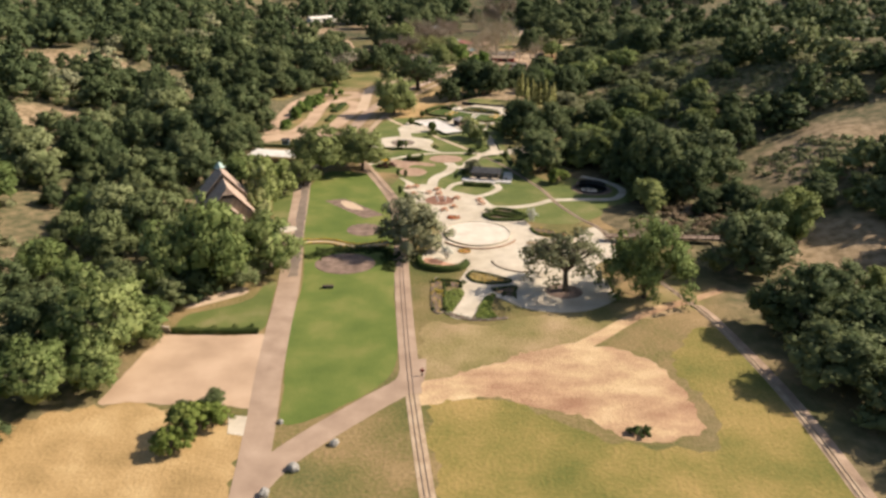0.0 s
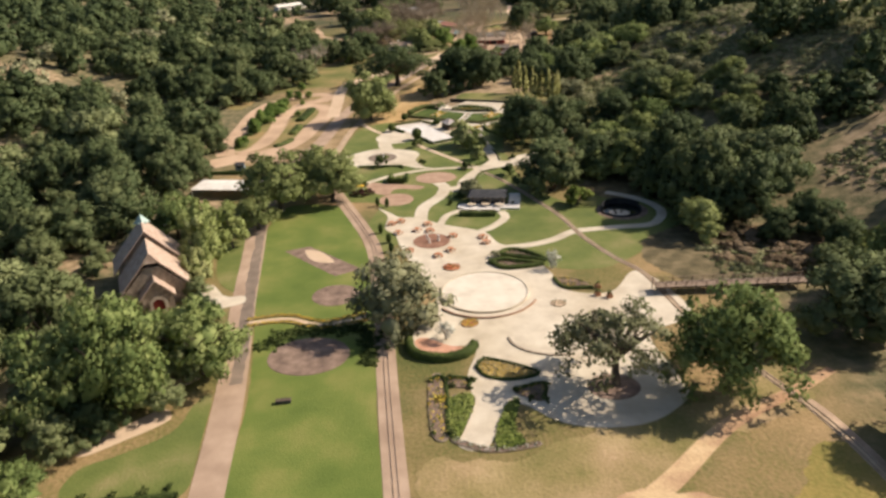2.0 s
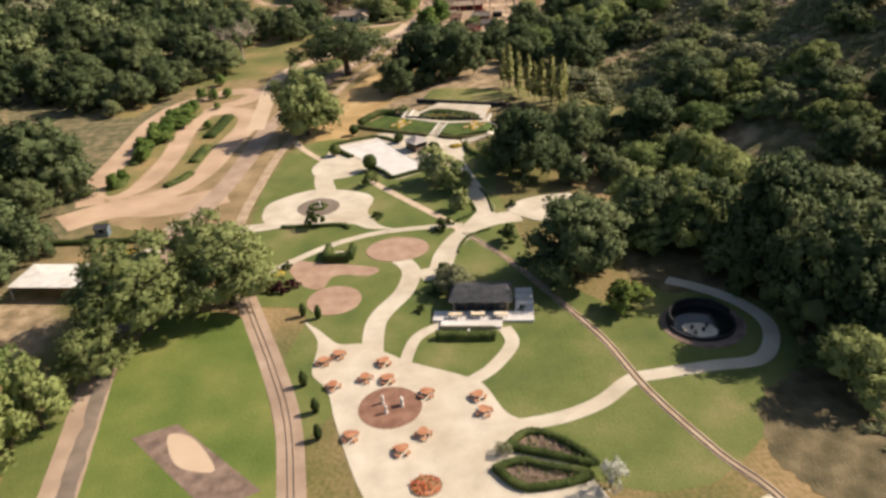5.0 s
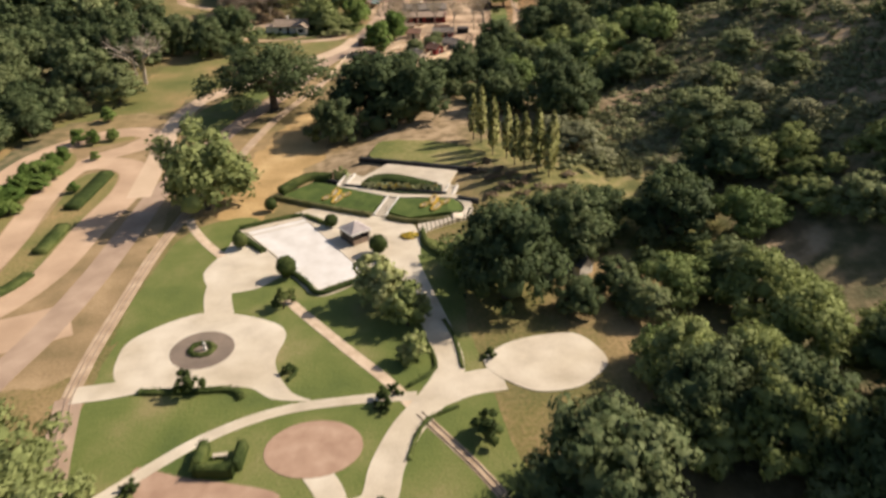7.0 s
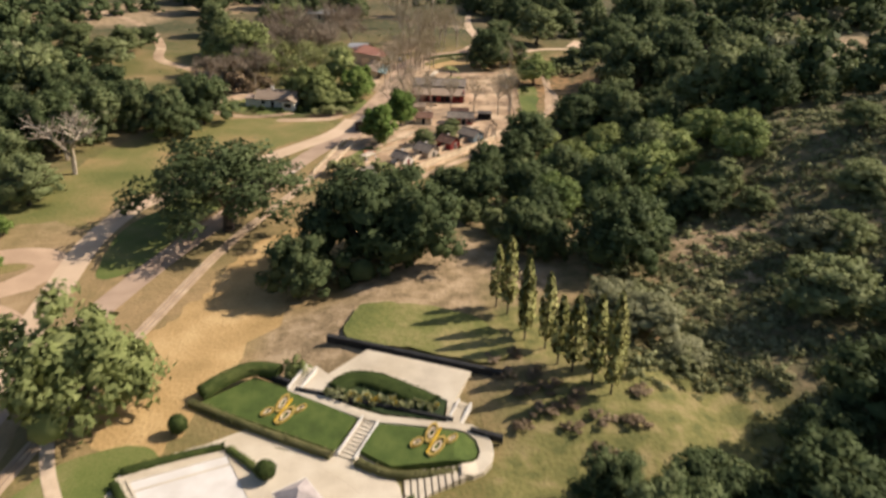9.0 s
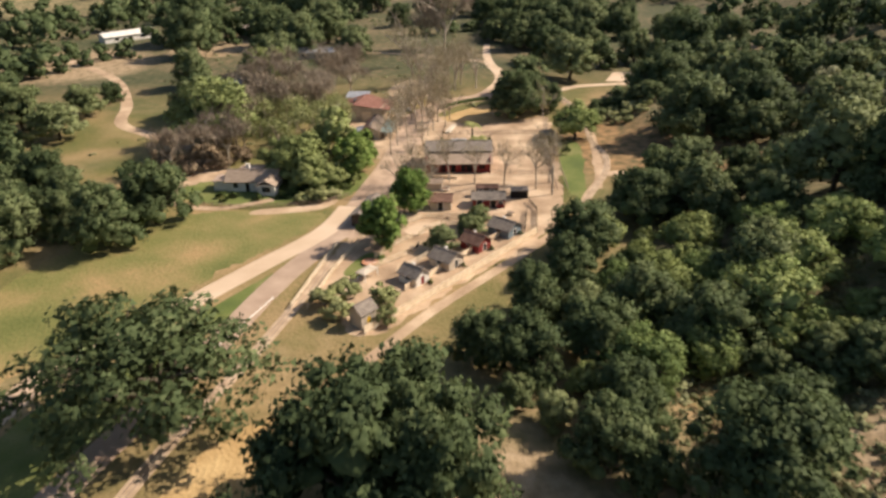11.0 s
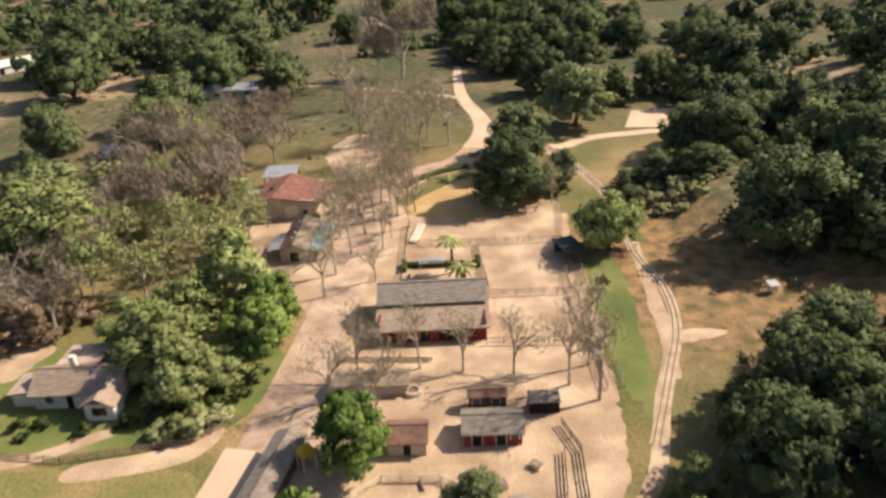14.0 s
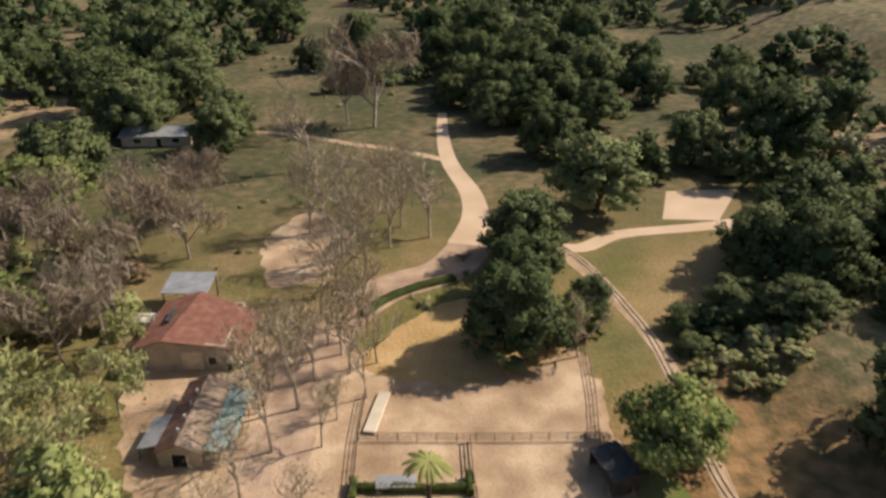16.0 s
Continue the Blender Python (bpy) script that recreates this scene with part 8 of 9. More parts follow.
# the big red barn: a lean-to in front, a clerestory slit, the main roof behind
barn = thing("red_barn", pose(36.3, 499, 0, 0, 0, -7), "long red barn with weathered grey shingle roofs", "barn")
part("wall", wall_bm(-8.2, 8.2, -4.4, 0.2, 2.5, [(-6.9, -5.7, 0, 2.1), (-4.4, -3.2, 0, 2.1), (-1.8, -0.6, 0, 2.1), (0.8, 3.6, 0.2, 2.2), (5.4, 6.8, 0.9, 2.0)]), M["red_wall"], barn)
for x0, x1, z0, z1 in ((-6.9, -5.7, 0, 2.1), (-4.4, -3.2, 0, 2.1), (-1.8, -0.6, 0, 2.1), (0.8, 3.6, 0.2, 2.2), (5.4, 6.8, 0.9, 2.0)):
    # black panels fill the stall openings in place of their dark inside
    part("stall_door", boxes((x0, -4.3, z0, x1, -4.22, z1)), M["dark"], barn)
part("wall", wall_bm(-8.2, 8.2, 8.0, 0.2, 3.6), M["red_wall"], barn)
part("wall", wall_bm(-8.2, 8.2, 0.4, 0.2, 4.3), M["dark_wood"], barn)
for x in (-8.1, 8.1):
    part("wall", boxes((x - 0.1, -4.3, 0, x + 0.1, 7.9, 3.4)), M["red_wall"], barn)
    part("gable", boxes((x - 0.08, 0.4, 3.4, x + 0.08, 7.9, 3.9), (x - 0.08, 1.4, 3.9, x + 0.08, 6.6, 4.8)), M["red_wall"], barn)
part("roof", roof_plane((-8.8, -5.0, 2.45), (8.8, -5.0, 2.45), (8.8, 0.3, 3.75), (-8.8, 0.3, 3.75)), M["roof_tan"], barn, "sun-bleached lean-to roof")
part("roof", roof_plane((-8.8, 0.0, 4.2), (8.8, 0.0, 4.2), (8.8, 4.4, 5.7), (-8.8, 4.4, 5.7)), M["roof_grey"], barn)
part("roof", roof_plane((-8.8, 8.6, 3.7), (8.8, 8.6, 3.7), (8.8, 4.4, 5.7), (-8.8, 4.4, 5.7)), M["roof_grey"], barn)
part("ridge_cap", boxes((-8.8, 4.25, 5.68, 8.8, 4.55, 5.8)), M["roof_grey"], barn)
for k in range(9):
    part("post", boxes((-8.0 + 2 * k - 0.08, -4.9, 0, -8.0 + 2 * k + 0.08, -4.74, 2.4)), M["red_wall"], barn)

# house with the red roof, canopy behind, stable with pink and turquoise roofs
red = thing("red_roofed_house", pose(12.6, 553.4, 0, 0, 0, -9), "cream house with a dusty red tiled roof", "house")
part("wall", wall_bm(-6.6, 5.2, -6.0, 0.25, 4.0, [(-1.2, 1.9, 0, 3.0), (2.6, 3.8, 0.9, 2.2)]), M["cream_wall"], red)
part("garage_door", boxes((-1.2, -5.98, 0, 1.9, -5.9, 3.0)), M["fence_wood"], red, "pale wide garage door")
win = part("window", boxes((2.6, -5.98, 0.9, 3.8, -5.92, 2.2)), M["glass"], red)
part("frame", boxes((2.5, -6.16, 0.8, 2.6, -6.0, 2.3), (3.8, -6.16, 0.8, 3.9, -6.0, 2.3), (2.6, -6.16, 2.2, 3.8, -6.0, 2.3)), M["white"], win)
part("wall", wall_bm(-6.6, 5.2, 6.0, 0.25, 4.0), M["cream_wall"], red)
for a, lo, hi, off in ((90, -5.9, 5.9, -5.1), (270, -5.9, 5.9, -6.5)):
    part("wall", turned(wall_bm(lo, hi, off, 0.25, 4.0, [(-3, -1.8, 0.9, 2.3), (1.5, 2.7, 0.9, 2.3)]), a), M["cream_wall"], red)
    for x in (-3, 1.5):
        part("window", turned(boxes((x, off - 0.04, 0.9, x + 1.2, off + 0.04, 2.3)), a), M["glass"], red)
part("roof", roof_plane((-7.6, -6.8, 3.9), (-3.4, -6.8, 5.3), (-1.6, 7.0, 5.6), (-7.4, 6.8, 3.9)), M["roof_red"], red)
part("roof", roof_plane((-3.4, -6.8, 5.3), (7.6, -6.2, 3.5), (8.6, 3.6, 3.5), (-1.6, 7.0, 5.6)), M["roof_red"], red)
bm = bmesh.new()
v = [bm.verts.new(q) for q in ((-6.6, -6.1, 4.0), (5.2, -6.1, 4.0), (-3.4, -6.1, 5.1), (-6.6, -5.9, 4.0), (5.2, -5.9, 4.0), (-3.4, -5.9, 5.1))]
for f in ((0, 1, 2), (5, 4, 3), (0, 3, 4, 1), (1, 4, 5, 2), (2, 5, 3, 0)):
    bm.faces.new([v[i] for i in f])
part("gable", bm, M["cream_wall"], red)
for k in range(4):
    part("porch_post", boxes((6.9, -5.6 + 2.8 * k, 0, 7.1, -5.4 + 2.8 * k, 3.3)), M["white"], red)
part("roof_vent", boxes((-4.6, -1.4, 5.0, -4.0, 2.2, 5.35)), M["slate"], red)
grow(SHRUB, [(17.4, 546.6, 2.4), (19.6, 547.6, 1.8), (21, 550, 1.6)])
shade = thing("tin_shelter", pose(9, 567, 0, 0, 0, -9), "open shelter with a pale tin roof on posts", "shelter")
part("roof", roof_plane((-3.8, -3, 3.6), (3.8, -3, 3.6), (3.8, 3, 4.3), (-3.8, 3, 4.3), 0.1), M["tin"], shade)
for x in (-3.5, 0, 3.5):
    for y in (-2.7, 2.7):
        part("post", boxes((x - 0.09, y - 0.09, 0, x + 0.09, y + 0.09, 3.6 if y < 0 else 4.1)), M["dark_wood"], shade)
house("tool_shed", pose(3.4, 560, 0, 0, 0, -9), 3, 2.4, 2.0, 2.4, "white", "white", "small white shed behind the red-roofed house", "shed", 0.15)

stable = house("stable", pose(14.4, 533.6, 0, 0, 0, 81), 13.6, 5.2, 2.5, 3.7, "cream_wall", "roof_tan", "cream stable with a pinkish shingle roof", "stable", 0.3, left=((-0.9, 0.9, 0, 2.0, "door"),), roof2="roof_brown")
part("awning", roof_plane((-6.6, -3.0, 2.5), (6.2, -3.0, 2.5), (6.2, -6.0, 1.9), (-6.6, -6.0, 1.9), 0.06), M["turquoise"], stable, "faded turquoise sheet awning")
for k in range(5):
    part("awning_post", boxes((-6.4 + 3.1 * k, -5.9, 0, -6.28 + 3.1 * k, -5.78, 1.9)), M["dark_wood"], stable)
part("lean_to", roof_plane((-5.6, 2.9, 2.3), (0.4, 2.9, 2.3), (0.4, 5.4, 1.8), (-5.6, 5.4, 1.8), 0.08), M["tin"], stable, "grey tin lean-to roof")
for k in range(3):
    part("lean_to_post", boxes((-5.5 + 2.8 * k, 5.2, 0, -5.38 + 2.8 * k, 5.32, 1.8)), M["dark_wood"], stable)
for k in range(4):
    part("roof_vent", rod(bmesh.new(), (-4.5 + 2.6 * k, 0.5, 3.4), (-4.5 + 2.6 * k, 0.5, 4.0), 0.16, 0.16, 8), M["white"], stable)

# the white house with tan roofs
white = house("white_house", pose(-14.6, 491.6, 0.03, 0, 0, -8), 12.0, 6.6, 2.8, 4.6, "white", "roof_tan", "white cottage with tan shingle gables", "house", 0.5, front=((-4.4, -3.2, 0.9, 2.1, "window"), (-1.4, -0.4, 0, 2.1, "door"), (1.6, 2.8, 0.9, 2.1, "window")))
part("wing_wall", boxes((2.6, -6.4, 0, 6.6, -3.3, 2.7)), M["white"], white)
part("window", boxes((3.6, -6.44, 0.9, 5.6, -6.38, 2.2)), M["glass"], white)
part("wing_roof", roof_plane((4.6, -6.9, 4.0), (4.6, 0, 4.0), (7.1, 0, 2.6), (7.1, -6.9, 2.6)), M["roof_tan"], white)
part("wing_roof", roof_plane((4.6, -6.9, 4.0), (4.6, 0, 4.0), (2.1, 0, 2.6), (2.1, -6.9, 2.6)), M["roof_tan"], white)
part("back_wing", boxes((-4.8, 3.3, 0, 0.6, 8.2, 2.7)), M["white"], white)
part("back_roof", roof_plane((-5.3, 2.6, 3.3), (1.1, 2.6, 3.3), (1.1, 8.7, 2.8), (-5.3, 8.7, 2.8)), M["chapel_roof"], white)
part("side_wing", boxes((-9.4, -2.6, 0, -6.0, 1.6, 2.4)), M["white"], white)
part("side_roof", roof_plane((-9.8, -3.1, 2.4), (-5.6, -3.1, 2.9), (-5.6, 2.1, 2.9), (-9.8, 2.1, 2.4)), M["chapel_roof"], white)
part("chimney", boxes((-2.2, 1.2, 3.6, -1.4, 2.0, 5.4)), M["white"], white)
grow(SHRUB, [(-22, 485.4, 3), (-18.6, 484.8, 3.4), (-12.6, 482.4, 3), (-7, 483, 3.6), (-3.6, 483.6, 4), (0, 484.4, 4.2), (4, 485, 4), (7.4, 486, 3.6), (-20.4, 482.8, 2.6)])
grow(SMALL, [(-2, 486.6, 4.6), (5, 488.6, 4.6), (9.6, 489, 4)])

# petting-zoo sheds along the fence
SHED_ROWS = [((22.2, 436.4), "white", "roof_grey", "white shed with a pale grey roof and red door", "red_wall", 4.2), ((28.6, 442.4), "cream_wall", "roof_grey", "cream shed with a grey shingle roof", "dark", 5.0), ((35, 449.2), "red_wall", "roof_brown", "dark red shed with a brown shingle roof", "dark", 4.6), ((41.8, 455.6), "blue_wall", "roof_grey", "grey-blue shed with a grey shingle roof", "dark", 5.2)]
for (x, y), wall, roof, label, dmat, size in SHED_ROWS:
    shed = house("animal_shed", pose(x, y, 0.02, 0, 0, -45), size, size * 0.86, 2.0, 3.2, wall, roof, label, "shed", 0.35, right=((-0.45, 0.45, 0, 1.6, "door:" + dmat),), front=((-0.6, 0.6, 0.9, 1.5, "window"),), group="animal sheds along the fence")
    part("roof_vent", boxes((-0.9, 0.4, 2.7, -0.4, 0.9, 3.3)), M["white"], shed)
    grow(SHRUB, [(x + 3.0, y - 1.4, 1.6)])
house("feed_barn", pose(40.6, 472, 0.02, 0, 0, -8), 7.2, 4.6, 2.2, 3.2, "red_wall", "roof_grey", "small red barn with a worn grey roof", "barn", 0.35, front=((-2.6, -1.4, 0, 1.8, "door"), (0.4, 1.6, 0, 1.8, "door"), (2.2, 3.2, 0.8, 1.6, "window")))
house("brown_hut", pose(41, 477.6, 0.02, 0, 0, -8), 5.0, 1.6, 2.3, 2.8, "dark_wood", "roof_brown", "narrow brown-roofed hut behind the feed barn", "hut", 0.2, front=((-2, -1, 0.9, 1.8, "window"), (0.6, 1.6, 0.9, 1.8, "window")))
dark_pen = thing("dark_stall", pose(48.2, 475.6, 0.02, 0, 0, -8), "timber stall with a black panel for its unlit opening", "stall")
part("roof", roof_plane((-2.1, -1.2, 1.9), (2.1, -1.2, 1.9), (2.1, 1.2, 2.2), (-2.1, 1.2, 2.2), 0.1), M["roof_grey"], dark_pen)
part("wall", boxes((-2, 0.9, 0, 2, 1.0, 2.0), (-2, -1, 0, -1.9, 0.9, 1.9), (1.9, -1, 0, 2, 0.9, 1.9)), M["dark_wood"], dark_pen)
# a black sheet in the opening, painted for the unlit inside
part("panel", boxes((-1.9, -0.98, 0, 1.9, -0.92, 1.7)), M["dark"], dark_pen)
house("goat_house", pose(29.8, 472, 0.02, 0, 0, -8), 4.8, 4.2, 2.2, 3.2, "cream_wall", "roof_brown", "cream hut with a brown shingle roof", "hut", 0.3, front=((-0.5, 0.5, 0, 1.8, "door"),))
house("long_shed", pose(26, 484.5, 0.02, 0, 0, -8), 10.0, 3.4, 2.0, 2.7, "cream_wall", "roof_tan", "long low shed with a pale tan roof", "shed", 0.3)
trough = thing("round_trough", pose(31.4, 482.4, 0.02), "round stone trough with a red-brown rim", "trough")
part("basin", ring_bm(0.8, 1.2, 0, 0.6, n=24), M["cream_wall"], trough)
part("water", slab_bm(disc(0, 0, 0.8, 20), 0.35, 0.1), M["red_brick"], trough)
depot = house("long_depot", pose(13.4, 468.4, 0.02, 0, 0, 71), 11.5, 3.4, 2.6, 3.3, "dark_wood", "roof_grey", "long low depot with a flat-pitched grey roof", "depot", 0.4)
canopy("shade_canopy", pose(17.2, 470.4, 0.02, 0, 0, 30), 2.2, 2.2, 2.4, "yellow", "small bright yellow shade canopy on posts", "canopy", 1.2)
house("gate_house", pose(13.2, 422, 0.02, 0, 0, 45), 3.4, 2.8, 3.0, 4.2, "cream_wall", "roof_grey", "tall narrow cream gatehouse with a grey roof", "gatehouse", 0.3, front=((-0.5, 0.5, 0, 2.0, "door:yellow"),), right=((-0.5, 0.5, 1.0, 2.0, "window"),))
canopy("animal_shelter", pose(13.6, 438.8, 0.02, 0, 0, 50), 4.0, 2.4, 1.6, "cream_wall", "low cream shelter roof in a zoo pen", "shelter", 0.3)
pool_pen = thing("animal_pool", pose(14, 444.8, 0.02), "small round orange-rimmed animal pool", "pool")
part("rim", ring_bm(1.2, 1.6, 0, 0.35, n=24), M["terracotta"], pool_pen)
part("water", slab_bm(disc(0, 0, 1.2, 20), 0.2, 0.1), M["salmon"], pool_pen)
patch("pen_lawn", [(9, 441), (13, 449), (17, 447.6), (13, 440)], 0.026, M["lawn"], "small patch of grass in a zoo pen")
patch("pale_sand_pen", [(21, 459), (24.6, 463.6), (28.4, 461), (24.4, 457.2)], 0.03, M["sand"], "pale sand spread in an animal pen")

# far buildings, each small in the distance
house("ranch_house", pose(-12, 658, 0, 0, 0, -6), 18, 9, 3.0, 4.2, "cream_wall", "tin", "low house with a pale blue-grey metal roof", "house", 0.6, front=((-6, -4, 0.9, 2.2, "window"), (0, 1.2, 0, 2.1, "door"), (4, 6, 0.9, 2.2, "window")))
house("white_shed", pose(-37.6, 602, 0, 0, 0, -10), 5.6, 3.6, 2.2, 3.0, "white", "tin", "small white shed on the pasture", "shed", 0.3, front=((-0.6, 0.6, 0, 1.9, "door"),))
house("white_stable", pose(-114, 726, height(-114, 726), 0, 0, 38), 26, 9, 3.2, 4.8, "white", "white", "long white stable with a pale roof", "stable", 0.5, front=((-8, -6, 0.9, 2.2, "window"), (-1, 1, 0, 2.4, "door"), (5, 7, 0.9, 2.2, "window")))
house("far_house", pose(-56, 732, 0, 0, 0, 20), 11, 7, 3.0, 4.4, "cream_wall", "roof_grey", "grey-roofed house among far oaks", "house", 0.5, front=((-3, -2, 0.9, 2.2, "window"), (1, 2, 0, 2.1, "door")))
house("cream_cottage", pose(-34, 640, 0, 0, 0, 15), 8, 6, 2.8, 4.2, "cream_wall", "roof_tan", "tan-roofed cottage among far oaks", "house", 0.5, front=((-2, -1, 0.9, 2.0, "window"), (1, 2, 0, 2.0, "door")))
hive = thing("white_feeder", pose(92, 497.4, height(92, 497.4)) @ Matrix.Scale(0.72, 4), "small white feeder hut on legs in the field", "hut")
part("body", boxes((-0.9, -0.8, 0.7, 0.9, 0.8, 2.2), bevel=0.04), M["white"], hive)
part("roof", roof_plane((-1.2, -1.1, 2.3), (1.2, -1.1, 2.3), (1.2, 1.1, 2.7), (-1.2, 1.1, 2.7), 0.1), M["tin"], hive)
for x in (-0.7, 0.7):
    for y in (-0.6, 0.6):
        part("leg", boxes((x - 0.06, y - 0.06, -0.2, x + 0.06, y + 0.06, 0.7)), M["dark_wood"], hive)


# ---- fences ----
BOARDS = {}


def fence(line, tall, rails, mat, label, spacing=2.4, board=0.16, post=0.12, pickets=False, z=0.0):
    """Posts and rails (or close boards) along straight stretches."""
    ob = thing("fence", pose(0, 0, z), label, "fence")
    for a, b in zip(line, line[1:]):
        a, b = Vector(a), Vector(b)
        n = max(1, round((b - a).length / spacing))
        d = (b - a) / n
        yaw = math.atan2(d.y, d.x)
        turn = Matrix.Rotation(yaw, 3, "Z")
        for i in range(n):
            p = a + d * i
            bm = boxes((-post / 2, -post / 2, 0, post / 2, post / 2, tall + 0.1))
            bmesh.ops.rotate(bm, verts=bm.verts, matrix=turn)
            bmesh.ops.translate(bm, verts=bm.verts, vec=(p.x, p.y, 0))
            part("post", bm, M[mat], ob)
            if pickets:
                rows = [(d.length * (k + 0.03) / 6, -0.03, 0.1, d.length * (k + 0.97) / 6, 0.03, tall - 0.05 * (k % 2)) for k in range(6)]
            else:
                rows = [(0, -0.03, tall * (r + 1) / rails - board, d.length, 0.03, tall * (r + 1) / rails) for r in range(rails)]
            for row in rows:
                key = (mat, round(row[3] - row[0], 2), round(row[4] - row[1], 3), round(row[5] - row[2], 3))
                if key not in BOARDS:
                    BOARDS[key] = from_bm("board", boxes((0, -key[2] / 2, 0, key[1], key[2] / 2, key[3])), M[mat])
                q = p + d.normalized() * row[0]
                part("board" if pickets else "rail", BOARDS[key], None, ob).matrix_basis = pose(q.x, q.y, row[2], 0, 0, math.degrees(yaw))
    return ob


fence([(13.4, 418.6), (18.6, 423.6), (27.1, 432), (37.2, 442.6), (48.4, 454.6)], 1.6, 3, "fence_wood", "cream board fence along the dirt lane", pickets=True)
fence([(48.4, 454.6), (50.6, 466.6), (49.6, 472)], 1.2, 3, "dark_wood", "dark post-and-rail fence at the pen's end")
fence([(46, 455.6), (48.6, 467)], 1.2, 3, "dark_wood", "dark post-and-rail fence inside the pen")
fence([(20.4, 432.6), (24.6, 437), (30.6, 443.6), (37, 450.4), (44, 457.6)], 1.3, 3, "fence_wood", "cream board fence between the animal sheds", pickets=True)
fence([(13.9, 441.9), (21.2, 447.3)], 1.2, 3, "fence_wood", "cream rail fence of an animal pen")
fence([(19, 439.6), (24.8, 445.8), (26.4, 450)], 1.2, 3, "fence_wood", "cream rail fence of an animal pen")
fence([(0.6, 428.5), (3.6, 440.4), (7.2, 453.6)], 1.1, 3, "fence_wood", "pale rail fence beside the railway")
fence([(3.4, 428), (7, 441.6), (11.6, 455)], 1.1, 3, "fence_wood", "pale rail fence along the zoo pens")
fence([(-3, 432.6), (-8.6, 420), (-13.4, 409)], 0.35, 1, "white", "low white kerb rail along the road", board=0.2)
fence([(24, 456.6), (29, 462), (33.6, 460)], 1.1, 3, "fence_wood", "cream rail fence of an animal pen")
fence([(20.6, 462.4), (26, 466), (33, 464.8), (37, 461.4)], 1.1, 3, "fence_wood", "cream rail fence of an animal pen")
fence([(15, 446.6), (18.4, 451.6), (22.6, 455.4)], 1.1, 3, "fence_wood", "cream rail fence of an animal pen")
fence([(20.5, 492.4), (35, 489.4)], 0.9, 2, "fence_wood", "cream board fence across the dusty yard", pickets=True)
fence([(57.7, 477.9), (58.8, 490.4), (60.7, 508), (63, 520), (66.6, 533), (69.6, 547)], 1.3, 3, "deck", "brown pipe fence along the paddocks", board=0.08, post=0.1)
fence([(60.2, 478), (61.4, 490), (63.4, 507), (65.6, 519)], 1.3, 3, "deck", "brown pipe fence along the paddocks", board=0.08, post=0.1)
fence([(43.6, 492), (58.6, 489.2)], 1.3, 3, "dark_wood", "thin dark paddock fence", board=0.07, post=0.09)
fence([(46.6, 506.2), (60.2, 504.2)], 1.3, 3, "dark_wood", "thin dark paddock fence", board=0.07, post=0.09)
fence([(34.5, 528.4), (49, 526), (64.6, 523.8)], 1.3, 3, "dark_wood", "thin dark paddock fence", board=0.07, post=0.09)
fence([(36, 538), (34.4, 528.4), (33.6, 521), (30.4, 505)], 1.3, 3, "dark_wood", "thin dark paddock fence", board=0.07, post=0.09)
fence([(48.2, 526), (47.4, 519), (47, 508)], 1.3, 3, "deck", "brown rail fence between paddocks")
fence([(-27, 481), (-14, 476.8), (2, 477.4), (9, 482)], 1.0, 3, "deck", "brown rail fence round the house yard", board=0.1)
fence([(20, 563), (32, 566.6), (40, 572)], 1.2, 3, "dark_wood", "dark rail fence of the pasture", board=0.08)
hedge([(34, 519.8), (40, 518.8), (46.8, 517.8)], 0.9, 1.1, "dark clipped hedge behind the barn")
hedge([(33.6, 521), (33.2, 518)], 0.9, 1.1, "dark clipped hedge behind the barn")
hedge([(47, 520), (46.6, 517)], 0.9, 1.1, "dark clipped hedge behind the barn")
hedge([(36.4, 558.4), (40.6, 562.8), (46, 566), (53, 568.4)], 1.6, 0.9, "low green hedge along the curving road")
slabs = thing("loading_ramp", pose(37.2, 533.4, 0, 0, 0, 72), "long pale concrete ramp by the paddock", "ramp")
part("slab", boxes((-4.2, -0.8, 0, 4.2, 0.8, 0.5), bevel=0.05), M["concrete"], slabs)
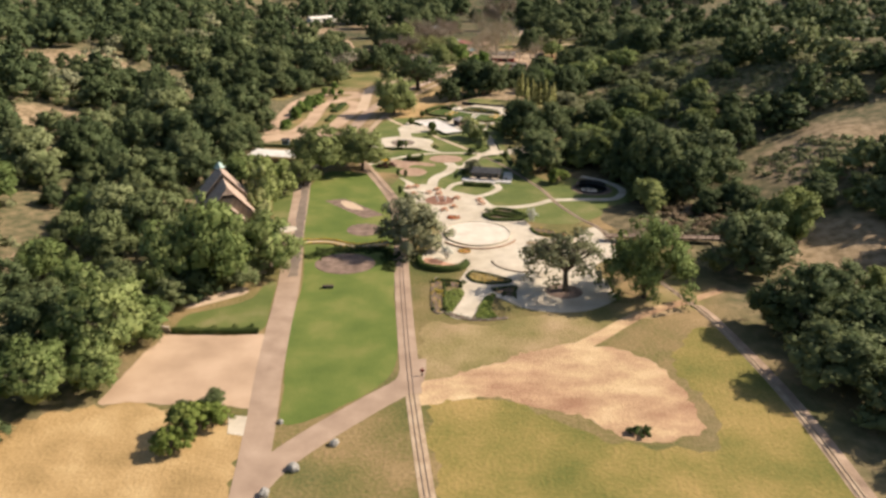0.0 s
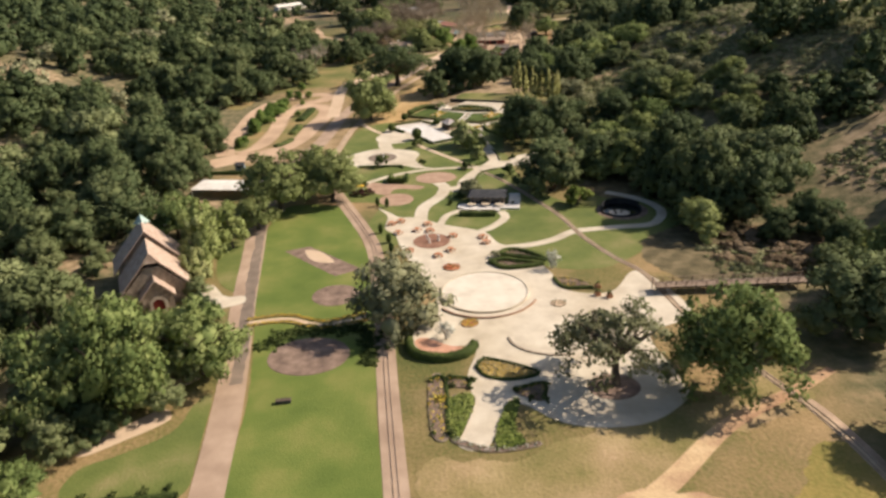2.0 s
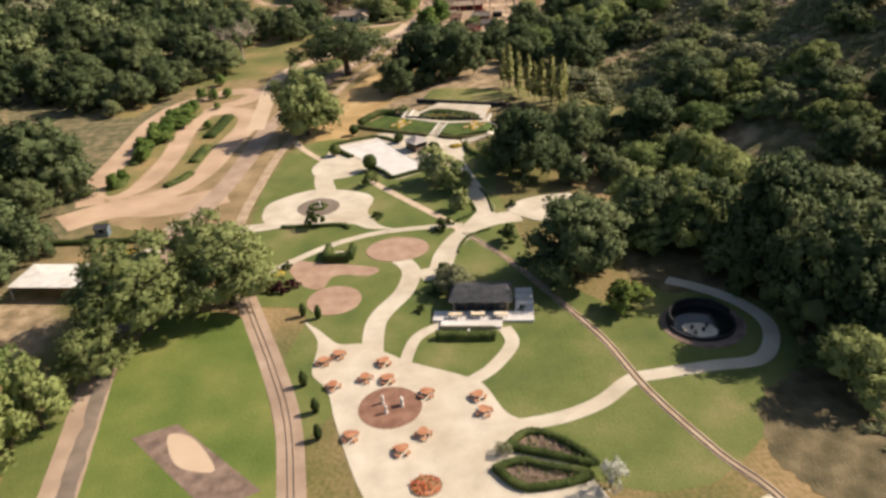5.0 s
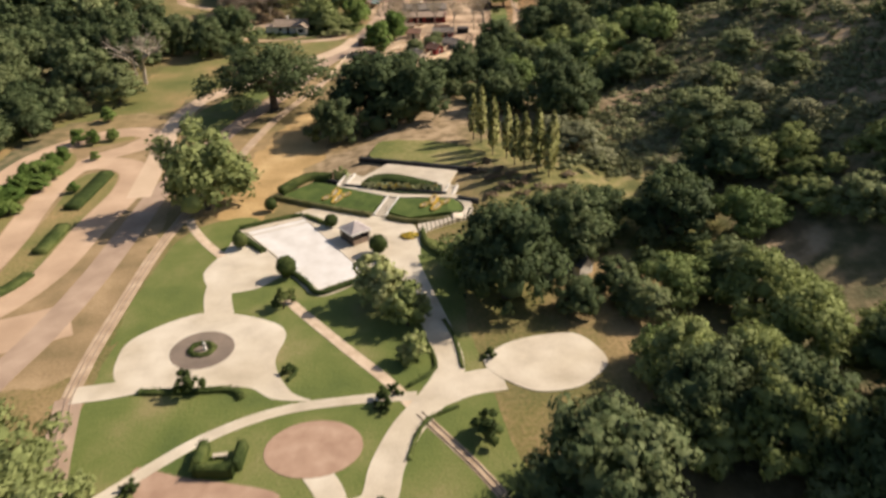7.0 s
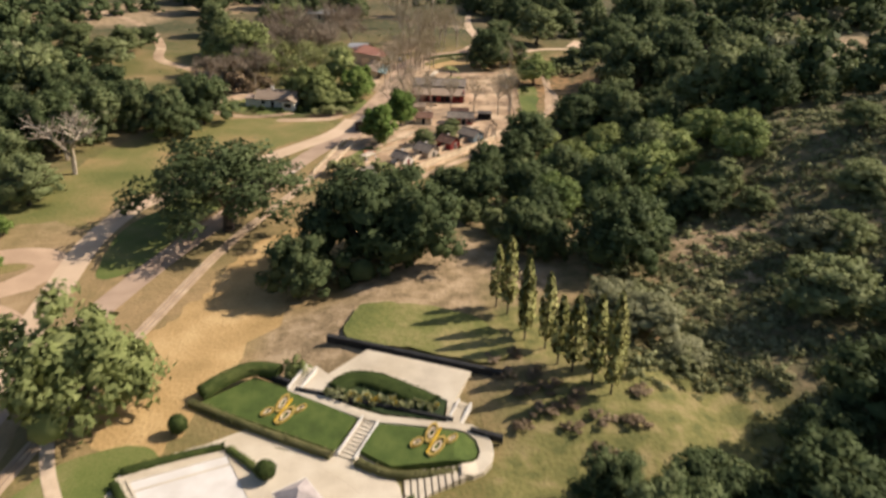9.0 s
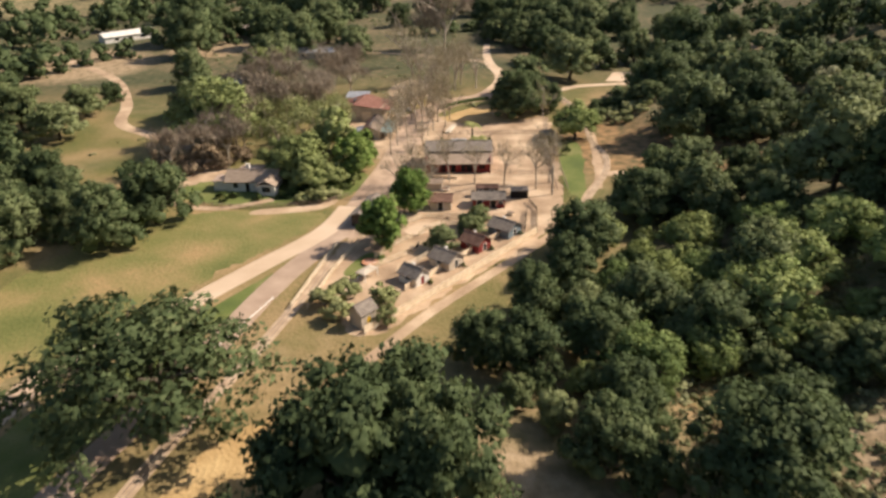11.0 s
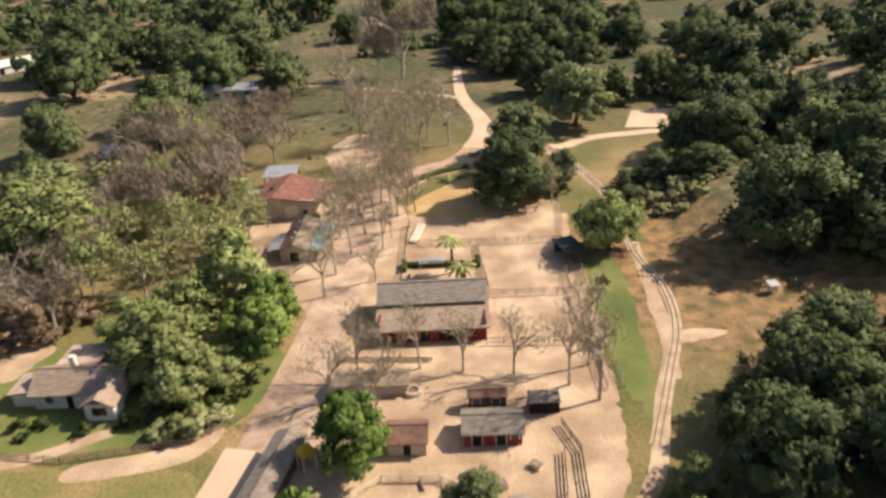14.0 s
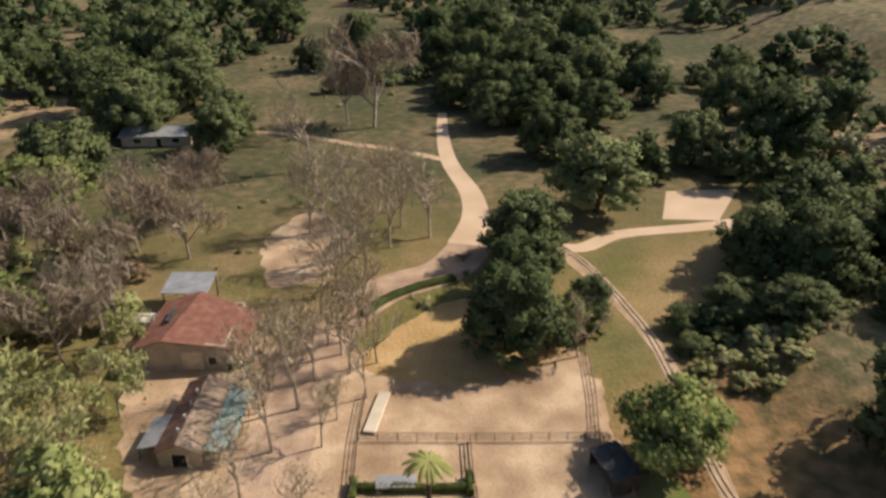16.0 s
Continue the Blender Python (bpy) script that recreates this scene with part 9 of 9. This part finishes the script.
tank = thing("white_tank", pose(38.4, 519.6, 0.02, 0, 0, -7), "low white equipment box behind the barn", "box")
part("body", boxes((-2.2, -0.9, 0, 2.2, 0.9, 0.9), bevel=0.06), M["white"], tank)
part("lid", boxes((-2.3, -1.0, 0.9, 2.3, 1.0, 1.0)), M["tin"], tank)
shelter = thing("horse_shelter", pose(63.6, 517.4, 0.02, 0, 0, -80), "dark open horse shelter under a tree", "shelter")
part("roof", roof_plane((-3, -1.8, 2.3), (3, -1.8, 2.3), (3, 1.8, 2.7), (-3, 1.8, 2.7), 0.1), M["slate"], shelter)
part("wall", boxes((-2.9, 1.6, 0, 2.9, 1.7, 2.5), (-2.9, -1.6, 0, -2.8, 1.6, 2.3), (2.8, -1.6, 0, 2.9, 1.6, 2.3)), M["dark_wood"], shelter)

# fallen logs and feed boxes in the pens
for i, (x, y, a, n) in enumerate(((20.4, 454.6, 30, 2.6), (23.6, 452, 75, 2.0), (27.4, 456, 10, 2.4), (33, 456.6, 60, 2.2), (30.6, 464.4, 100, 1.8), (36.4, 465.6, 20, 2.2), (18, 459.4, 140, 2.2))):
    log = rod(bmesh.new(), (-n / 2, 0, 0.18), (n / 2, 0, 0.2), 0.2, 0.15, 8)
    ob = tagged(new("fallen_log", from_bm("fallen_log", log, M["bark"])), "grey fallen log lying in an animal pen", "log", "logs in the pens")
    ob.matrix_basis = pose(x, y, 0.02, 0, 0, a)
for i, (x, y) in enumerate(((26, 459.6), (31.8, 453.4), (22.4, 449.4), (40, 462.6), (44.6, 465))):
    ob = thing("feed_box", pose(x, y, 0.02, 0, 0, 33 * i), "weathered wooden feed box in an animal pen", "box", "feed boxes")
    part("body", boxes((-0.7, -0.45, 0, 0.7, 0.45, 0.6)), M["fence_wood"], ob)
    part("lid", boxes((-0.76, -0.5, 0.6, 0.76, 0.5, 0.68)), M["deck"], ob)
wall_line((-57.6, 136.4), (-55.2, 135.6), 0.5, 1.1, "cream_wall", "low cream garden wall at the yard's corner")
